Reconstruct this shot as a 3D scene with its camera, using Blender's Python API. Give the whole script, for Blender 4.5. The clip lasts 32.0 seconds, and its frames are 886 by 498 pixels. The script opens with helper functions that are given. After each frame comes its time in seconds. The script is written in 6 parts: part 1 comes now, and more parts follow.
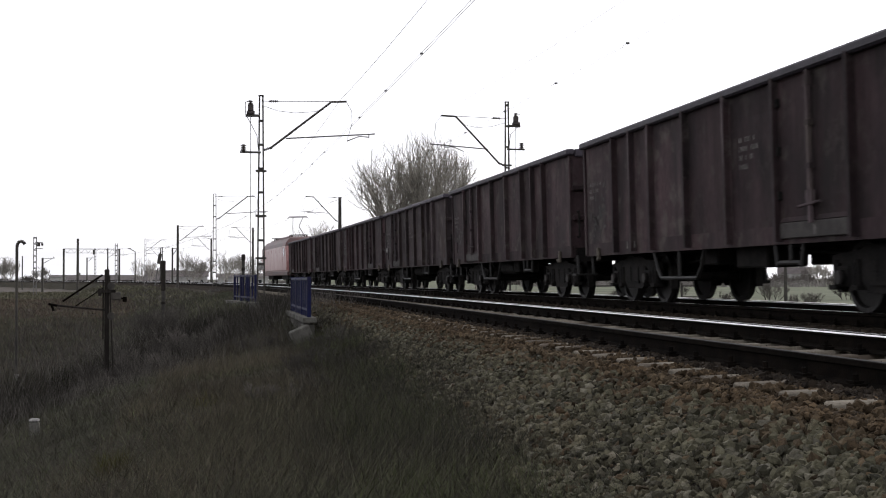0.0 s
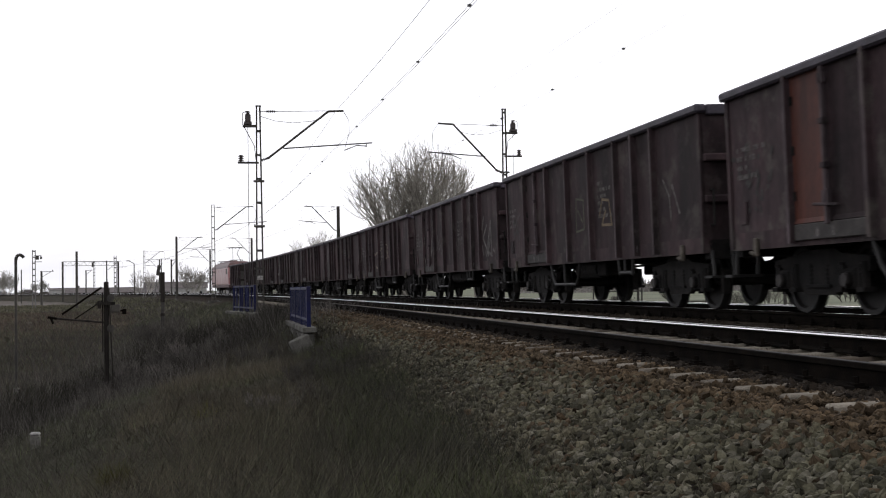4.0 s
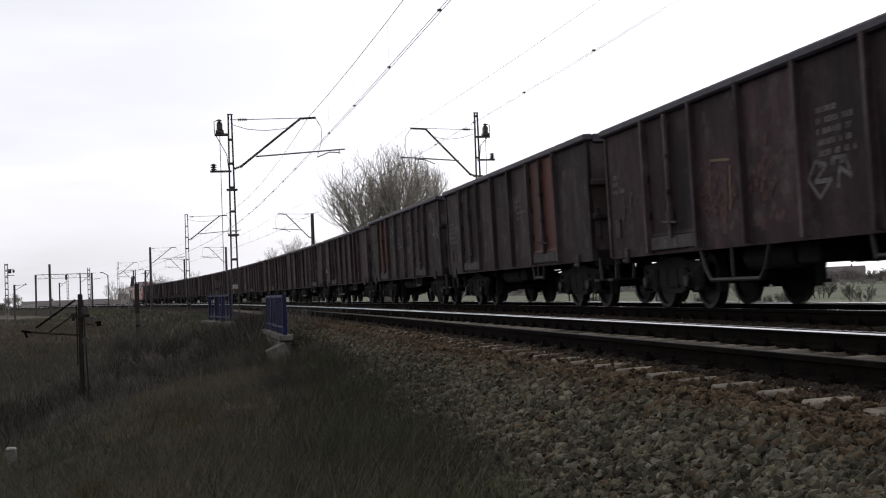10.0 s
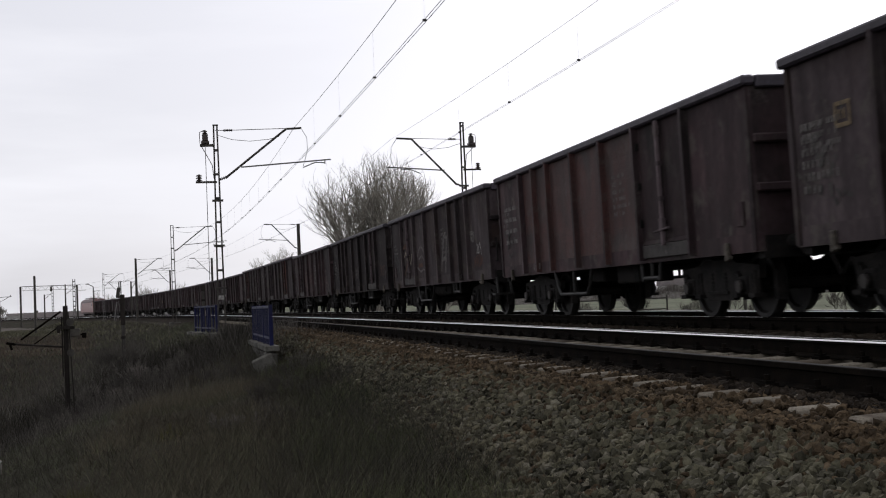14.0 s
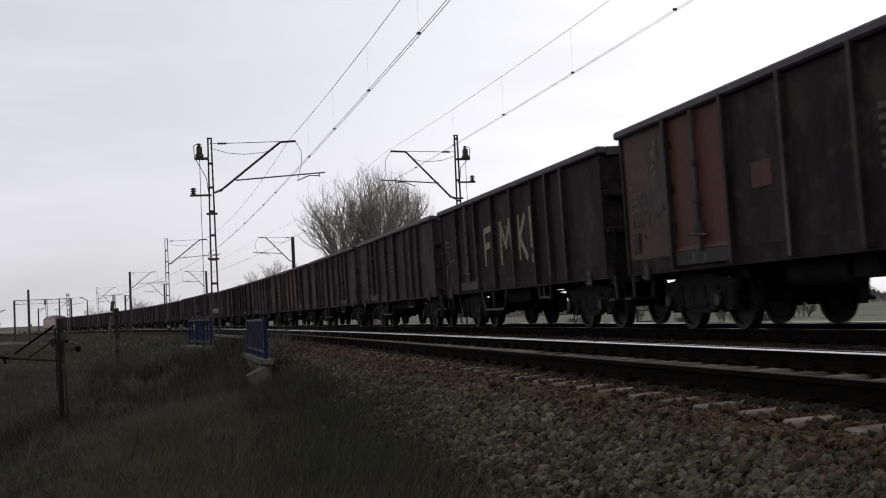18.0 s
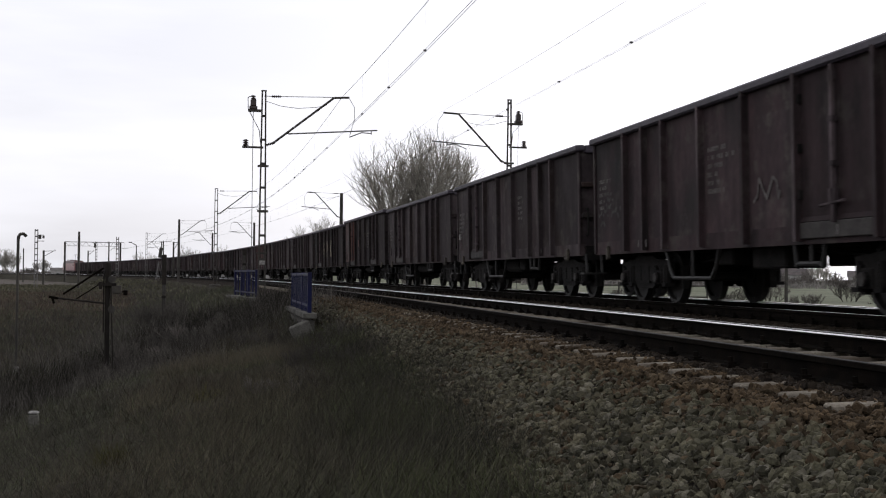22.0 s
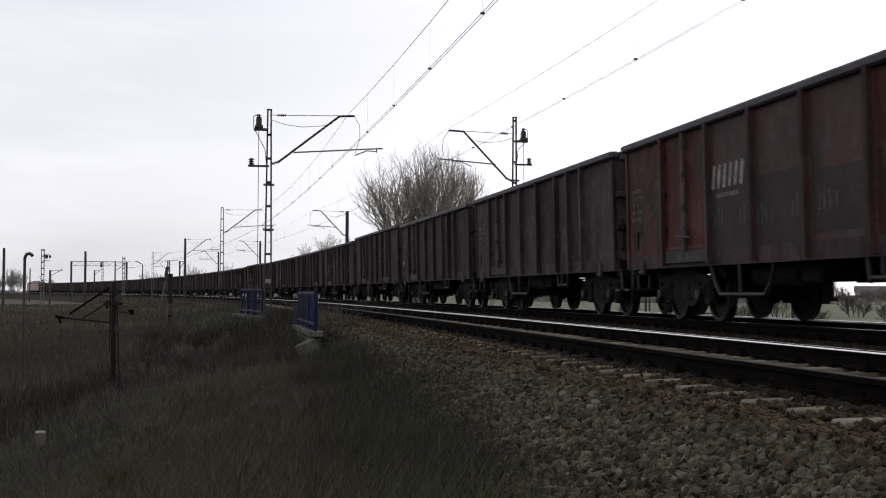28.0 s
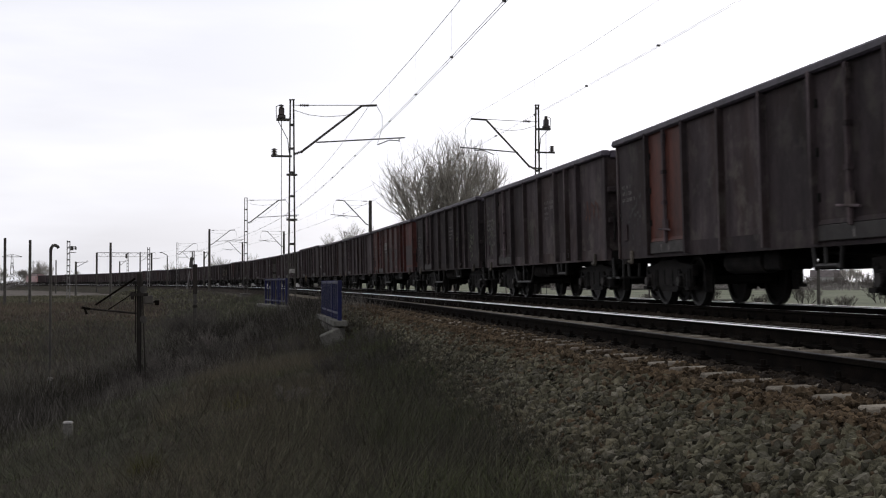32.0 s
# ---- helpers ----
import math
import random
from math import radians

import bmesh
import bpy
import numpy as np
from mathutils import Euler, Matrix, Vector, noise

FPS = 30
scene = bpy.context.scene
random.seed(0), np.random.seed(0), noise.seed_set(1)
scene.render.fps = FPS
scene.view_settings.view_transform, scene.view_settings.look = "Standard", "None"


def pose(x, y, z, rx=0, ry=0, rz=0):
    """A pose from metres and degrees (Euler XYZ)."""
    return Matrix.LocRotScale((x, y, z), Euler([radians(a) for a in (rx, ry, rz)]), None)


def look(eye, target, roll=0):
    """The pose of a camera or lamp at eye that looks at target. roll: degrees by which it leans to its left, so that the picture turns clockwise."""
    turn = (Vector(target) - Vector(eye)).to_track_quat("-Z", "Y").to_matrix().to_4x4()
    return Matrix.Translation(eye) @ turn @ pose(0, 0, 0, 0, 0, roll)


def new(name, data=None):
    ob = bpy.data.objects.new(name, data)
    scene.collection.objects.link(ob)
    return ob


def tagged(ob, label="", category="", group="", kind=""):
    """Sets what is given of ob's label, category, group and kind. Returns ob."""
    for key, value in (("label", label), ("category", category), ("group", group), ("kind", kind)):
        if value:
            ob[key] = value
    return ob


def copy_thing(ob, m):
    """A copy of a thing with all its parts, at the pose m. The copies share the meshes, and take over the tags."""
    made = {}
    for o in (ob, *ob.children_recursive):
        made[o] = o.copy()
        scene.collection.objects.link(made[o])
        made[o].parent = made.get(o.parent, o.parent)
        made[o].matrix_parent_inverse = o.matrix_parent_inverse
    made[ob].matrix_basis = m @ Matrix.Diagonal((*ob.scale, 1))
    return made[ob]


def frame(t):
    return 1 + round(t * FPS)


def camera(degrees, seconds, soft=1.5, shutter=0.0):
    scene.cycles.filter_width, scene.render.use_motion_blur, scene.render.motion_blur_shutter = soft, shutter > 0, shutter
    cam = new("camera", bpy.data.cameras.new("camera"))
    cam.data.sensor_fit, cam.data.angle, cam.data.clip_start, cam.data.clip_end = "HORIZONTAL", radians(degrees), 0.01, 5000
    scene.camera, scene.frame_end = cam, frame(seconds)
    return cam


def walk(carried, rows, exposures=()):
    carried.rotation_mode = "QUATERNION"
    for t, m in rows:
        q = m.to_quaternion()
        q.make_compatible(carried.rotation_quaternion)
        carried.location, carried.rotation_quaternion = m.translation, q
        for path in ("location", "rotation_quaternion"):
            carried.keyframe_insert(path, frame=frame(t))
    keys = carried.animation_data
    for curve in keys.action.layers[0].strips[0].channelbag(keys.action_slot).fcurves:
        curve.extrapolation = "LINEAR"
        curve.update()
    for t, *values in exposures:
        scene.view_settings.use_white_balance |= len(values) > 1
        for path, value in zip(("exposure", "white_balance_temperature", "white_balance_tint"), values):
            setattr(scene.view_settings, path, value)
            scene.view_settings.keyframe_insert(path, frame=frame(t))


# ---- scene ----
# ---- camera: hand-held, standing beside a double-track line ----
FOV = 39.8
EYE = Vector((0.0, 0.0, 0.51))
cam = camera(FOV, 32.0, 1.1, 0.2)


def aim(bearing, pitch, lean):
    """Pose of the camera at EYE: degrees to the right of the track's heading, up, and lean."""
    b, p = radians(bearing), radians(pitch)
    way = Vector((math.sin(b) * math.cos(p), math.cos(b) * math.cos(p), math.sin(p)))
    return look(EYE, EYE + way, lean)


walk(cam, [(t, aim(b, p, r)) for t, b, p, r in (
    (0, 10.27, 1.40, -0.10), (0.5, 10.18, 1.39, -0.20), (1, 10.19, 1.47, -0.44), (1.5, 10.20, 1.57, -0.45), (2, 10.07, 1.73, -0.75),
    (2.5, 10.18, 1.77, -0.81), (3, 10.22, 1.80, -0.89), (3.5, 10.27, 1.82, -0.77), (5.5, 10.63, 1.31, -1.48), (6, 10.63, 1.23, -1.36),
    (6.5, 10.66, 1.19, -1.36), (7, 10.66, 1.07, -1.33), (7.5, 10.73, 1.07, -1.33), (8, 10.92, 1.40, -1.33), (8.5, 11.14, 1.72, -1.63),
    (9, 11.20, 1.90, -1.84), (9.5, 11.40, 1.93, -1.91), (10, 11.50, 1.95, -2.14), (10.5, 11.41, 1.87, -2.06), (11, 11.37, 1.86, -2.10),
    (11.5, 11.44, 1.91, -2.15), (12, 11.65, 2.09, -2.14), (12.5, 12.03, 2.22, -2.11), (13, 12.18, 2.21, -2.45), (13.5, 12.21, 2.32, -2.25),
    (14, 12.16, 2.38, -2.44), (14.5, 12.28, 2.47, -2.48), (16.5, 12.21, 2.77, -2.45), (17, 12.34, 2.81, -2.53), (17.5, 12.43, 2.89, -2.31),
    (18, 12.44, 2.96, -2.60), (18.5, 11.86, 2.71, -2.47), (19, 11.52, 2.20, -2.31), (19.5, 11.17, 1.86, -1.64), (20, 10.77, 1.60, -0.47),
    (20.5, 10.52, 1.55, 0.52), (21, 10.24, 1.48, 0.99), (21.5, 10.14, 1.45, 0.71), (22, 10.22, 1.27, 0.57), (22.5, 10.36, 1.39, 0.36),
    (23, 10.48, 1.56, 0.38), (23.5, 10.52, 1.67, 0.49), (24, 10.41, 1.67, 0.57), (24.5, 10.25, 1.64, 0.48), (25, 10.17, 1.68, 0.43),
    (25.5, 10.11, 1.74, 0.34), (27.5, 10.10, 2.21, 0.41), (28, 9.94, 2.09, 0.26), (28.5, 9.90, 2.05, 0.22), (29, 9.85, 2.03, 0.05),
    (29.5, 9.73, 2.07, -0.11), (30, 9.53, 2.15, -0.18), (30.5, 9.17, 2.01, -0.21), (31, 8.98, 1.80, -0.19), (31.5, 8.86, 1.61, -0.13),
    (32, 8.85, 1.56, -0.14),
)], exposures=[(0, 0.36), (3, 0.3), (6, 0.38), (9, 0.12), (13, -0.08), (17, -0.28), (18.5, -0.34), (20.5, -0.04), (24, 0.06), (28, -0.08), (30, -0.14), (32, 0.04)])

# ---- world and light: thin bright overcast, sun behind cloud beyond the train ----
SUN_BEARING, SUN_UP = 42.0, 27.0
world = bpy.data.worlds.new("sky")
scene.world = world
world.use_nodes = True
wn, wl = world.node_tree.nodes, world.node_tree.links
wn.clear()
sky = wn.new("ShaderNodeTexSky")
sky.sky_type, sky.sun_disc = "NISHITA", False
sky.sun_elevation, sky.sun_rotation = radians(SUN_UP), radians(SUN_BEARING)
sky.air_density, sky.dust_density, sky.ozone_density = 1.0, 3.0, 1.0
coords = wn.new("ShaderNodeTexCoord")
stretch = wn.new("ShaderNodeMapping")
stretch.inputs["Scale"].default_value = (1.2, 1.2, 7.0)
cloud = wn.new("ShaderNodeTexNoise")
cloud.inputs["Scale"].default_value, cloud.inputs["Detail"].default_value = 2.2, 5.0
ramp = wn.new("ShaderNodeValToRGB")
ramp.color_ramp.elements[0].position, ramp.color_ramp.elements[0].color = 0.36, (0.0, 0.0, 0.0, 1)
ramp.color_ramp.elements[1].position, ramp.color_ramp.elements[1].color = 0.62, (1, 1, 1, 1)
veil = wn.new("ShaderNodeMixRGB")
veil.inputs["Color2"].default_value = (9.8, 9.8, 10.4, 1)
half = wn.new("ShaderNodeMath")
half.operation, half.inputs[1].default_value = "MULTIPLY_ADD", 0.3
half.inputs[2].default_value = 0.52
back = wn.new("ShaderNodeBackground")
back.inputs["Strength"].default_value = 0.11
wout = wn.new("ShaderNodeOutputWorld")
wl.new(coords.outputs["Generated"], stretch.inputs["Vector"])
wl.new(stretch.outputs["Vector"], cloud.inputs["Vector"])
wl.new(cloud.outputs["Fac"], ramp.inputs["Fac"])
wl.new(ramp.outputs["Color"], half.inputs[0])
wl.new(half.outputs["Value"], veil.inputs["Fac"])
pale = wn.new("ShaderNodeHueSaturation")
pale.inputs["Saturation"].default_value = 0.22
tint = wn.new("ShaderNodeMixRGB")
tint.blend_type, tint.inputs["Fac"].default_value = "MULTIPLY", 1.0
tint.inputs["Color2"].default_value = (1.0, 1.0, 1.1, 1)
wl.new(sky.outputs["Color"], pale.inputs["Color"])
wl.new(pale.outputs["Color"], tint.inputs["Color1"])
wl.new(tint.outputs["Color"], veil.inputs["Color1"])
wl.new(veil.outputs["Color"], back.inputs["Color"])
wl.new(back.outputs["Background"], wout.inputs["Surface"])

sun = new("sun", bpy.data.lights.new("sun", "SUN"))
sun.data.energy, sun.data.angle, sun.data.color = 0.8, radians(14), (1.0, 0.95, 0.87)
sb, su = radians(SUN_BEARING), radians(SUN_UP)
sun_way = Vector((math.sin(sb) * math.cos(su), math.cos(sb) * math.cos(su), math.sin(su)))
sun.matrix_world = look(sun_way * 100, (0, 0, 0))


# ---- materials ----
def material(name, c1, c2, scale=3.0, rough=0.8, metal=0.0, bump=0.3, fine=40.0, rand=0.0, detail=6.0, dirt_sheen=None, dirt_sheen_amount=0.4, dirt_sheen_scale=0.6, fine_mix=0.35, stretch=(1, 1, 1), vec="Object", spec=0.35, bump_distance=0.02, streak=0.0, scuff=None):
    """Two-scale procedural surface: patches of c1 and c2, fine grain, stains or painted sheen, and relief."""
    m = bpy.data.materials.new(name)
    m.use_nodes = True
    n, l = m.node_tree.nodes, m.node_tree.links
    bsdf = n["Principled BSDF"]
    bsdf.inputs["Roughness"].default_value, bsdf.inputs["Metallic"].default_value = rough, metal
    bsdf.inputs["Specular IOR Level"].default_value = spec
    tc = n.new("ShaderNodeTexCoord")
    mp = n.new("ShaderNodeMapping")
    mp.inputs["Scale"].default_value = stretch
    shuffle = n.new("ShaderNodeObjectInfo")
    spread = n.new("ShaderNodeVectorMath")
    spread.operation = "SCALE"
    spread.inputs[0].default_value = (31.0, 17.0, 23.0)
    l.new(shuffle.outputs["Random"], spread.inputs["Scale"])
    moved = n.new("ShaderNodeVectorMath")
    l.new(tc.outputs[vec], moved.inputs[0])
    l.new(spread.outputs["Vector"], moved.inputs[1])
    l.new(moved.outputs["Vector"], mp.inputs["Vector"])
    big = n.new("ShaderNodeTexNoise")
    big.inputs["Scale"].default_value, big.inputs["Detail"].default_value = scale, detail
    l.new(mp.outputs["Vector"], big.inputs["Vector"])
    rmp = n.new("ShaderNodeValToRGB")
    rmp.color_ramp.elements[0].position, rmp.color_ramp.elements[0].color = 0.35, (*c1, 1)
    rmp.color_ramp.elements[1].position, rmp.color_ramp.elements[1].color = 0.66, (*c2, 1)
    l.new(big.outputs["Fac"], rmp.inputs["Fac"])
    grain = n.new("ShaderNodeTexNoise")
    grain.inputs["Scale"].default_value, grain.inputs["Detail"].default_value = fine, 4.0
    l.new(mp.outputs["Vector"], grain.inputs["Vector"])
    g2 = n.new("ShaderNodeMapRange")
    g2.inputs["From Min"].default_value, g2.inputs["From Max"].default_value = 0.25, 0.75
    g2.inputs["To Min"].default_value, g2.inputs["To Max"].default_value = 1.0 - fine_mix, 1.0 + fine_mix
    l.new(grain.outputs["Fac"], g2.inputs["Value"])
    mul = n.new("ShaderNodeVectorMath")
    mul.operation = "SCALE"
    l.new(rmp.outputs["Color"], mul.inputs[0])
    l.new(g2.outputs["Result"], mul.inputs["Scale"])
    col = mul.outputs["Vector"]
    if dirt_sheen:
        st = n.new("ShaderNodeTexNoise")
        st.inputs["Scale"].default_value, st.inputs["Detail"].default_value = dirt_sheen_scale, 8.0
        st.inputs["Distortion"].default_value = 0.6
        l.new(mp.outputs["Vector"], st.inputs["Vector"])
        sr = n.new("ShaderNodeMapRange")
        sr.inputs["From Min"].default_value, sr.inputs["From Max"].default_value = 0.48, 0.68
        sr.inputs["To Max"].default_value = dirt_sheen_amount
        l.new(st.outputs["Fac"], sr.inputs["Value"])
        mx = n.new("ShaderNodeMixRGB")
        mx.inputs["Color2"].default_value = (*dirt_sheen, 1)
        l.new(sr.outputs["Result"], mx.inputs["Fac"])
        l.new(col, mx.inputs["Color1"])
        col = mx.outputs["Color"]
    if streak:
        # rain-washed soot: tall narrow streaks
        tall = n.new("ShaderNodeMapping")
        tall.inputs["Scale"].default_value = (1.0, 3.0, 0.3)
        l.new(moved.outputs["Vector"], tall.inputs["Vector"])
        sk = n.new("ShaderNodeTexNoise")
        sk.inputs["Scale"].default_value, sk.inputs["Detail"].default_value = 1.5, 5.0
        l.new(tall.outputs["Vector"], sk.inputs["Vector"])
        sm = n.new("ShaderNodeMapRange")
        sm.inputs["From Min"].default_value, sm.inputs["From Max"].default_value = 0.32, 0.68
        sm.inputs["To Min"].default_value, sm.inputs["To Max"].default_value = 1 - streak, 1 + 0.45 * streak
        l.new(sk.outputs["Fac"], sm.inputs["Value"])
        s3 = n.new("ShaderNodeVectorMath")
        s3.operation = "SCALE"
        l.new(col, s3.inputs[0])
        l.new(sm.outputs["Result"], s3.inputs["Scale"])
        col = s3.outputs["Vector"]
    if scuff:
        sc = n.new("ShaderNodeTexNoise")
        sc.inputs["Scale"].default_value, sc.inputs["Detail"].default_value, sc.inputs["Roughness"].default_value = 1.9, 9.0, 0.68
        l.new(moved.outputs["Vector"], sc.inputs["Vector"])
        s4 = n.new("ShaderNodeMapRange")
        s4.inputs["From Min"].default_value, s4.inputs["From Max"].default_value, s4.inputs["To Max"].default_value = 0.53, 0.66, 0.8
        l.new(sc.outputs["Fac"], s4.inputs["Value"])
        s5 = n.new("ShaderNodeMixRGB")
        s5.inputs["Color2"].default_value = (*scuff, 1)
        l.new(s4.outputs["Result"], s5.inputs["Fac"])
        l.new(col, s5.inputs["Color1"])
        col = s5.outputs["Color"]
    if rand:
        oi = n.new("ShaderNodeObjectInfo")
        rr = n.new("ShaderNodeMapRange")
        rr.inputs["To Min"].default_value, rr.inputs["To Max"].default_value = 1 - rand, 1 + rand
        l.new(oi.outputs["Random"], rr.inputs["Value"])
        geo = n.new("ShaderNodeNewGeometry")
        ri = n.new("ShaderNodeMapRange")
        ri.inputs["To Min"].default_value, ri.inputs["To Max"].default_value = 1 - rand, 1 + rand
        l.new(geo.outputs["Random Per Island"], ri.inputs["Value"])
        both = n.new("ShaderNodeMath")
        both.operation = "MULTIPLY"
        l.new(rr.outputs["Result"], both.inputs[0])
        l.new(ri.outputs["Result"], both.inputs[1])
        m2 = n.new("ShaderNodeVectorMath")
        m2.operation = "SCALE"
        l.new(col, m2.inputs[0])
        l.new(both.outputs["Value"], m2.inputs["Scale"])
        col = m2.outputs["Vector"]
    l.new(col, bsdf.inputs["Base Color"])
    if bump:
        bp = n.new("ShaderNodeBump")
        bp.inputs["Strength"].default_value, bp.inputs["Distance"].default_value = bump, bump_distance
        l.new(grain.outputs["Fac"], bp.inputs["Height"])
        l.new(bp.outputs["Normal"], bsdf.inputs["Normal"])
    return m


SOIL = material("dry_grass_soil", (0.02134, 0.01936, 0.01462), (0.03953, 0.03478, 0.02688), 0.35, 1.0, fine=9, bump=0.6, dirt_sheen=(0.042, 0.046, 0.03), vec="Object", fine_mix=0.5, bump_distance=0.05, spec=0.02)
BALLAST = material("ballast_bed", (0.013, 0.01105, 0.0091), (0.026, 0.02145, 0.01755), 2.0, 1.0, fine=26, bump=1.0, dirt_sheen=(0.03, 0.02, 0.014), dirt_sheen_amount=0.7, fine_mix=0.6, bump_distance=0.05, spec=0.02)
STONE = material("ballast_stone", (0.03295, 0.03097, 0.0204), (0.07688, 0.07136, 0.04706), 3.0, 0.95, fine=60, bump=0.5, rand=0.55, dirt_sheen=(0.085, 0.07, 0.045), dirt_sheen_amount=0.5, dirt_sheen_scale=0.9, spec=0.15)
STONEPALE = material("pale_ballast_stone", (0.0857, 0.07899, 0.05962), (0.1416, 0.1304, 0.09684), 3.0, 0.95, fine=60, bump=0.5, rand=0.35, dirt_sheen=(0.12, 0.1, 0.07), dirt_sheen_amount=0.5, spec=0.15)
# purple cast paints the lens's colour fringe into the worn rim
RIM = material("worn_rim_paint_with_fringe", (0.032, 0.0265, 0.035), (0.057, 0.0475, 0.06), 2.0, 0.6, 0.1, fine=25, bump=0.2, rand=0.2, streak=0.3)
HEDGEDARK = material("dark_bare_bushes", (0.07, 0.062, 0.056), (0.12, 0.108, 0.098), 0.3, 0.95, fine=5, bump=0.0, rand=0.25, spec=0.05)
STONERUST = material("rust_stained_stone", (0.03846, 0.02742, 0.01678), (0.06384, 0.04501, 0.02701), 3.0, 0.95, fine=60, bump=0.5, rand=0.5, dirt_sheen=(0.065, 0.052, 0.034), dirt_sheen_amount=0.6, spec=0.1)
STONEDARK = material("dark_ballast_stone", (0.015, 0.0115, 0.0085), (0.032, 0.0245, 0.0175), 3.0, 0.9, fine=60, bump=0.4, rand=0.35, spec=0.1)
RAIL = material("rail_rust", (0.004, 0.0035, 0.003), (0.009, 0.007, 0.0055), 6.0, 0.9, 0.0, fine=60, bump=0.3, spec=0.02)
RAILTOP = material("rail_head_polished", (0.88, 0.87, 0.86), (0.95, 0.94, 0.93), 3.0, 0.3, 1.0, fine=90, bump=0.0, stretch=(1, 0.05, 1), fine_mix=0.06)
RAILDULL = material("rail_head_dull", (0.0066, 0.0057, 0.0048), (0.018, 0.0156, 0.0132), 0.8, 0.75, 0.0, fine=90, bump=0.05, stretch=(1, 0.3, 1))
SLEEPER = material("sleeper_concrete", (0.1, 0.088, 0.07), (0.19, 0.168, 0.135), 2.2, 0.95, fine=60, bump=0.4, rand=0.2, dirt_sheen=(0.045, 0.034, 0.026), dirt_sheen_amount=0.8, dirt_sheen_scale=1.6, spec=0.1)
SLEEPERDARK = material("dark_sleeper_concrete", (0.022, 0.018, 0.014), (0.05, 0.041, 0.032), 2.2, 0.95, fine=60, bump=0.4, rand=0.2, spec=0.05)
STEEL = material("dark_mast_steel", (0.03, 0.028, 0.025), (0.065, 0.058, 0.048), 5.0, 0.7, 0.2, fine=50, bump=0.2)
PALE = material("grey_galvanised_steel", (0.1, 0.1, 0.1), (0.17, 0.16, 0.15), 4.0, 0.6, 0.3, fine=50, bump=0.2)
INSUL = material("brown_porcelain", (0.02, 0.014, 0.012), (0.035, 0.022, 0.018), 8.0, 0.3, fine=30, bump=0.05)
WIRE = material("copper_wire", (0.03, 0.03, 0.03), (0.06, 0.055, 0.05), 3.0, 0.5, 0.6, fine=40, bump=0)
CONC = material("weathered_concrete", (0.06, 0.058, 0.052), (0.14, 0.135, 0.12), 2.0, 0.95, fine=35, bump=0.5, dirt_sheen=(0.035, 0.032, 0.028), dirt_sheen_amount=0.8, rand=0.08, spec=0.1)
BLUE = material("blue_railing_paint", (0.0034, 0.0046, 0.03), (0.006, 0.0082, 0.05), 3.0, 0.6, fine=40, bump=0.15, dirt_sheen=(0.014, 0.012, 0.018), spec=0.2)
WOOD = material("grey_weathered_wood", (0.0126, 0.0112, 0.0098), (0.0315, 0.0273, 0.0238), 3.0, 0.95, fine=30, bump=0.6, stretch=(1, 1, 0.15), spec=0.1)
BARK = material("bare_twigs", (0.1925, 0.1782, 0.1569), (0.2995, 0.2781, 0.2424), 2.0, 0.95, fine=20, bump=0.0, rand=0.25, spec=0.1)
GRASS = material("dry_grass_blades", (0.04, 0.043, 0.03), (0.078, 0.079, 0.055), 0.35, 1.0, fine=6, bump=0, rand=0.28, dirt_sheen=(0.06, 0.068, 0.044), dirt_sheen_amount=0.7, dirt_sheen_scale=0.25, spec=0.02)
GRASSPALE = material("bleached_grass", (0.047, 0.047, 0.032), (0.094, 0.089, 0.061), 0.5, 1.0, fine=6, bump=0, rand=0.3, spec=0.02)
GRASSGREEN = material("dull_green_grass", (0.038, 0.045, 0.022), (0.075, 0.083, 0.04), 0.6, 1.0, fine=6, bump=0, rand=0.35, spec=0.02)
GRASSRED = material("reddish_meadow_grass", (0.06458, 0.05051, 0.04057), (0.1035, 0.08032, 0.06458), 0.15, 1.0, fine=4, bump=0, rand=0.13, spec=0.02)
GRASSBROWN = material("warm_brown_dry_grass", (0.055, 0.047, 0.034), (0.098, 0.084, 0.062), 0.6, 1.0, fine=6, bump=0, rand=0.3, spec=0.02)
GRASSYELLOW = material("yellow_green_tuft", (0.05775, 0.05512, 0.01575), (0.0945, 0.08663, 0.02625), 2.0, 1.0, fine=6, bump=0, rand=0.3, spec=0.02)
SHRUBTWIG = material("grey_brown_shrub_twigs", (0.06, 0.055, 0.05), (0.11, 0.1, 0.09), 1.0, 1.0, fine=20, bump=0, rand=0.3, spec=0.02)
STALK = material("dark_dead_stalks", (0.026, 0.025, 0.021), (0.055, 0.05, 0.042), 1.0, 1.0, fine=20, bump=0, rand=0.3, spec=0.02)
BODY = material("wagon_brown_paint", (0.02557, 0.01782, 0.01921), (0.04777, 0.03069, 0.03234), 1.3, 0.72, fine=14, fine_mix=0.22, bump=0.2, rand=0.32, dirt_sheen=(0.017, 0.015, 0.0145), dirt_sheen_amount=0.8, dirt_sheen_scale=0.9, stretch=(1, 1, 0.6), bump_distance=0.012, spec=0.1, streak=0.32, scuff=(0.058, 0.05, 0.045))
BODYGREY = material("wagon_grey_brown_paint", (0.02532, 0.02, 0.02085), (0.04526, 0.03537, 0.03693), 1.5, 0.75, fine=14, fine_mix=0.22, bump=0.2, rand=0.32, dirt_sheen=(0.024, 0.0155, 0.013), dirt_sheen_amount=0.8, dirt_sheen_scale=0.8, stretch=(1, 1, 0.6), bump_distance=0.012, spec=0.1, streak=0.32, scuff=(0.058, 0.051, 0.045))
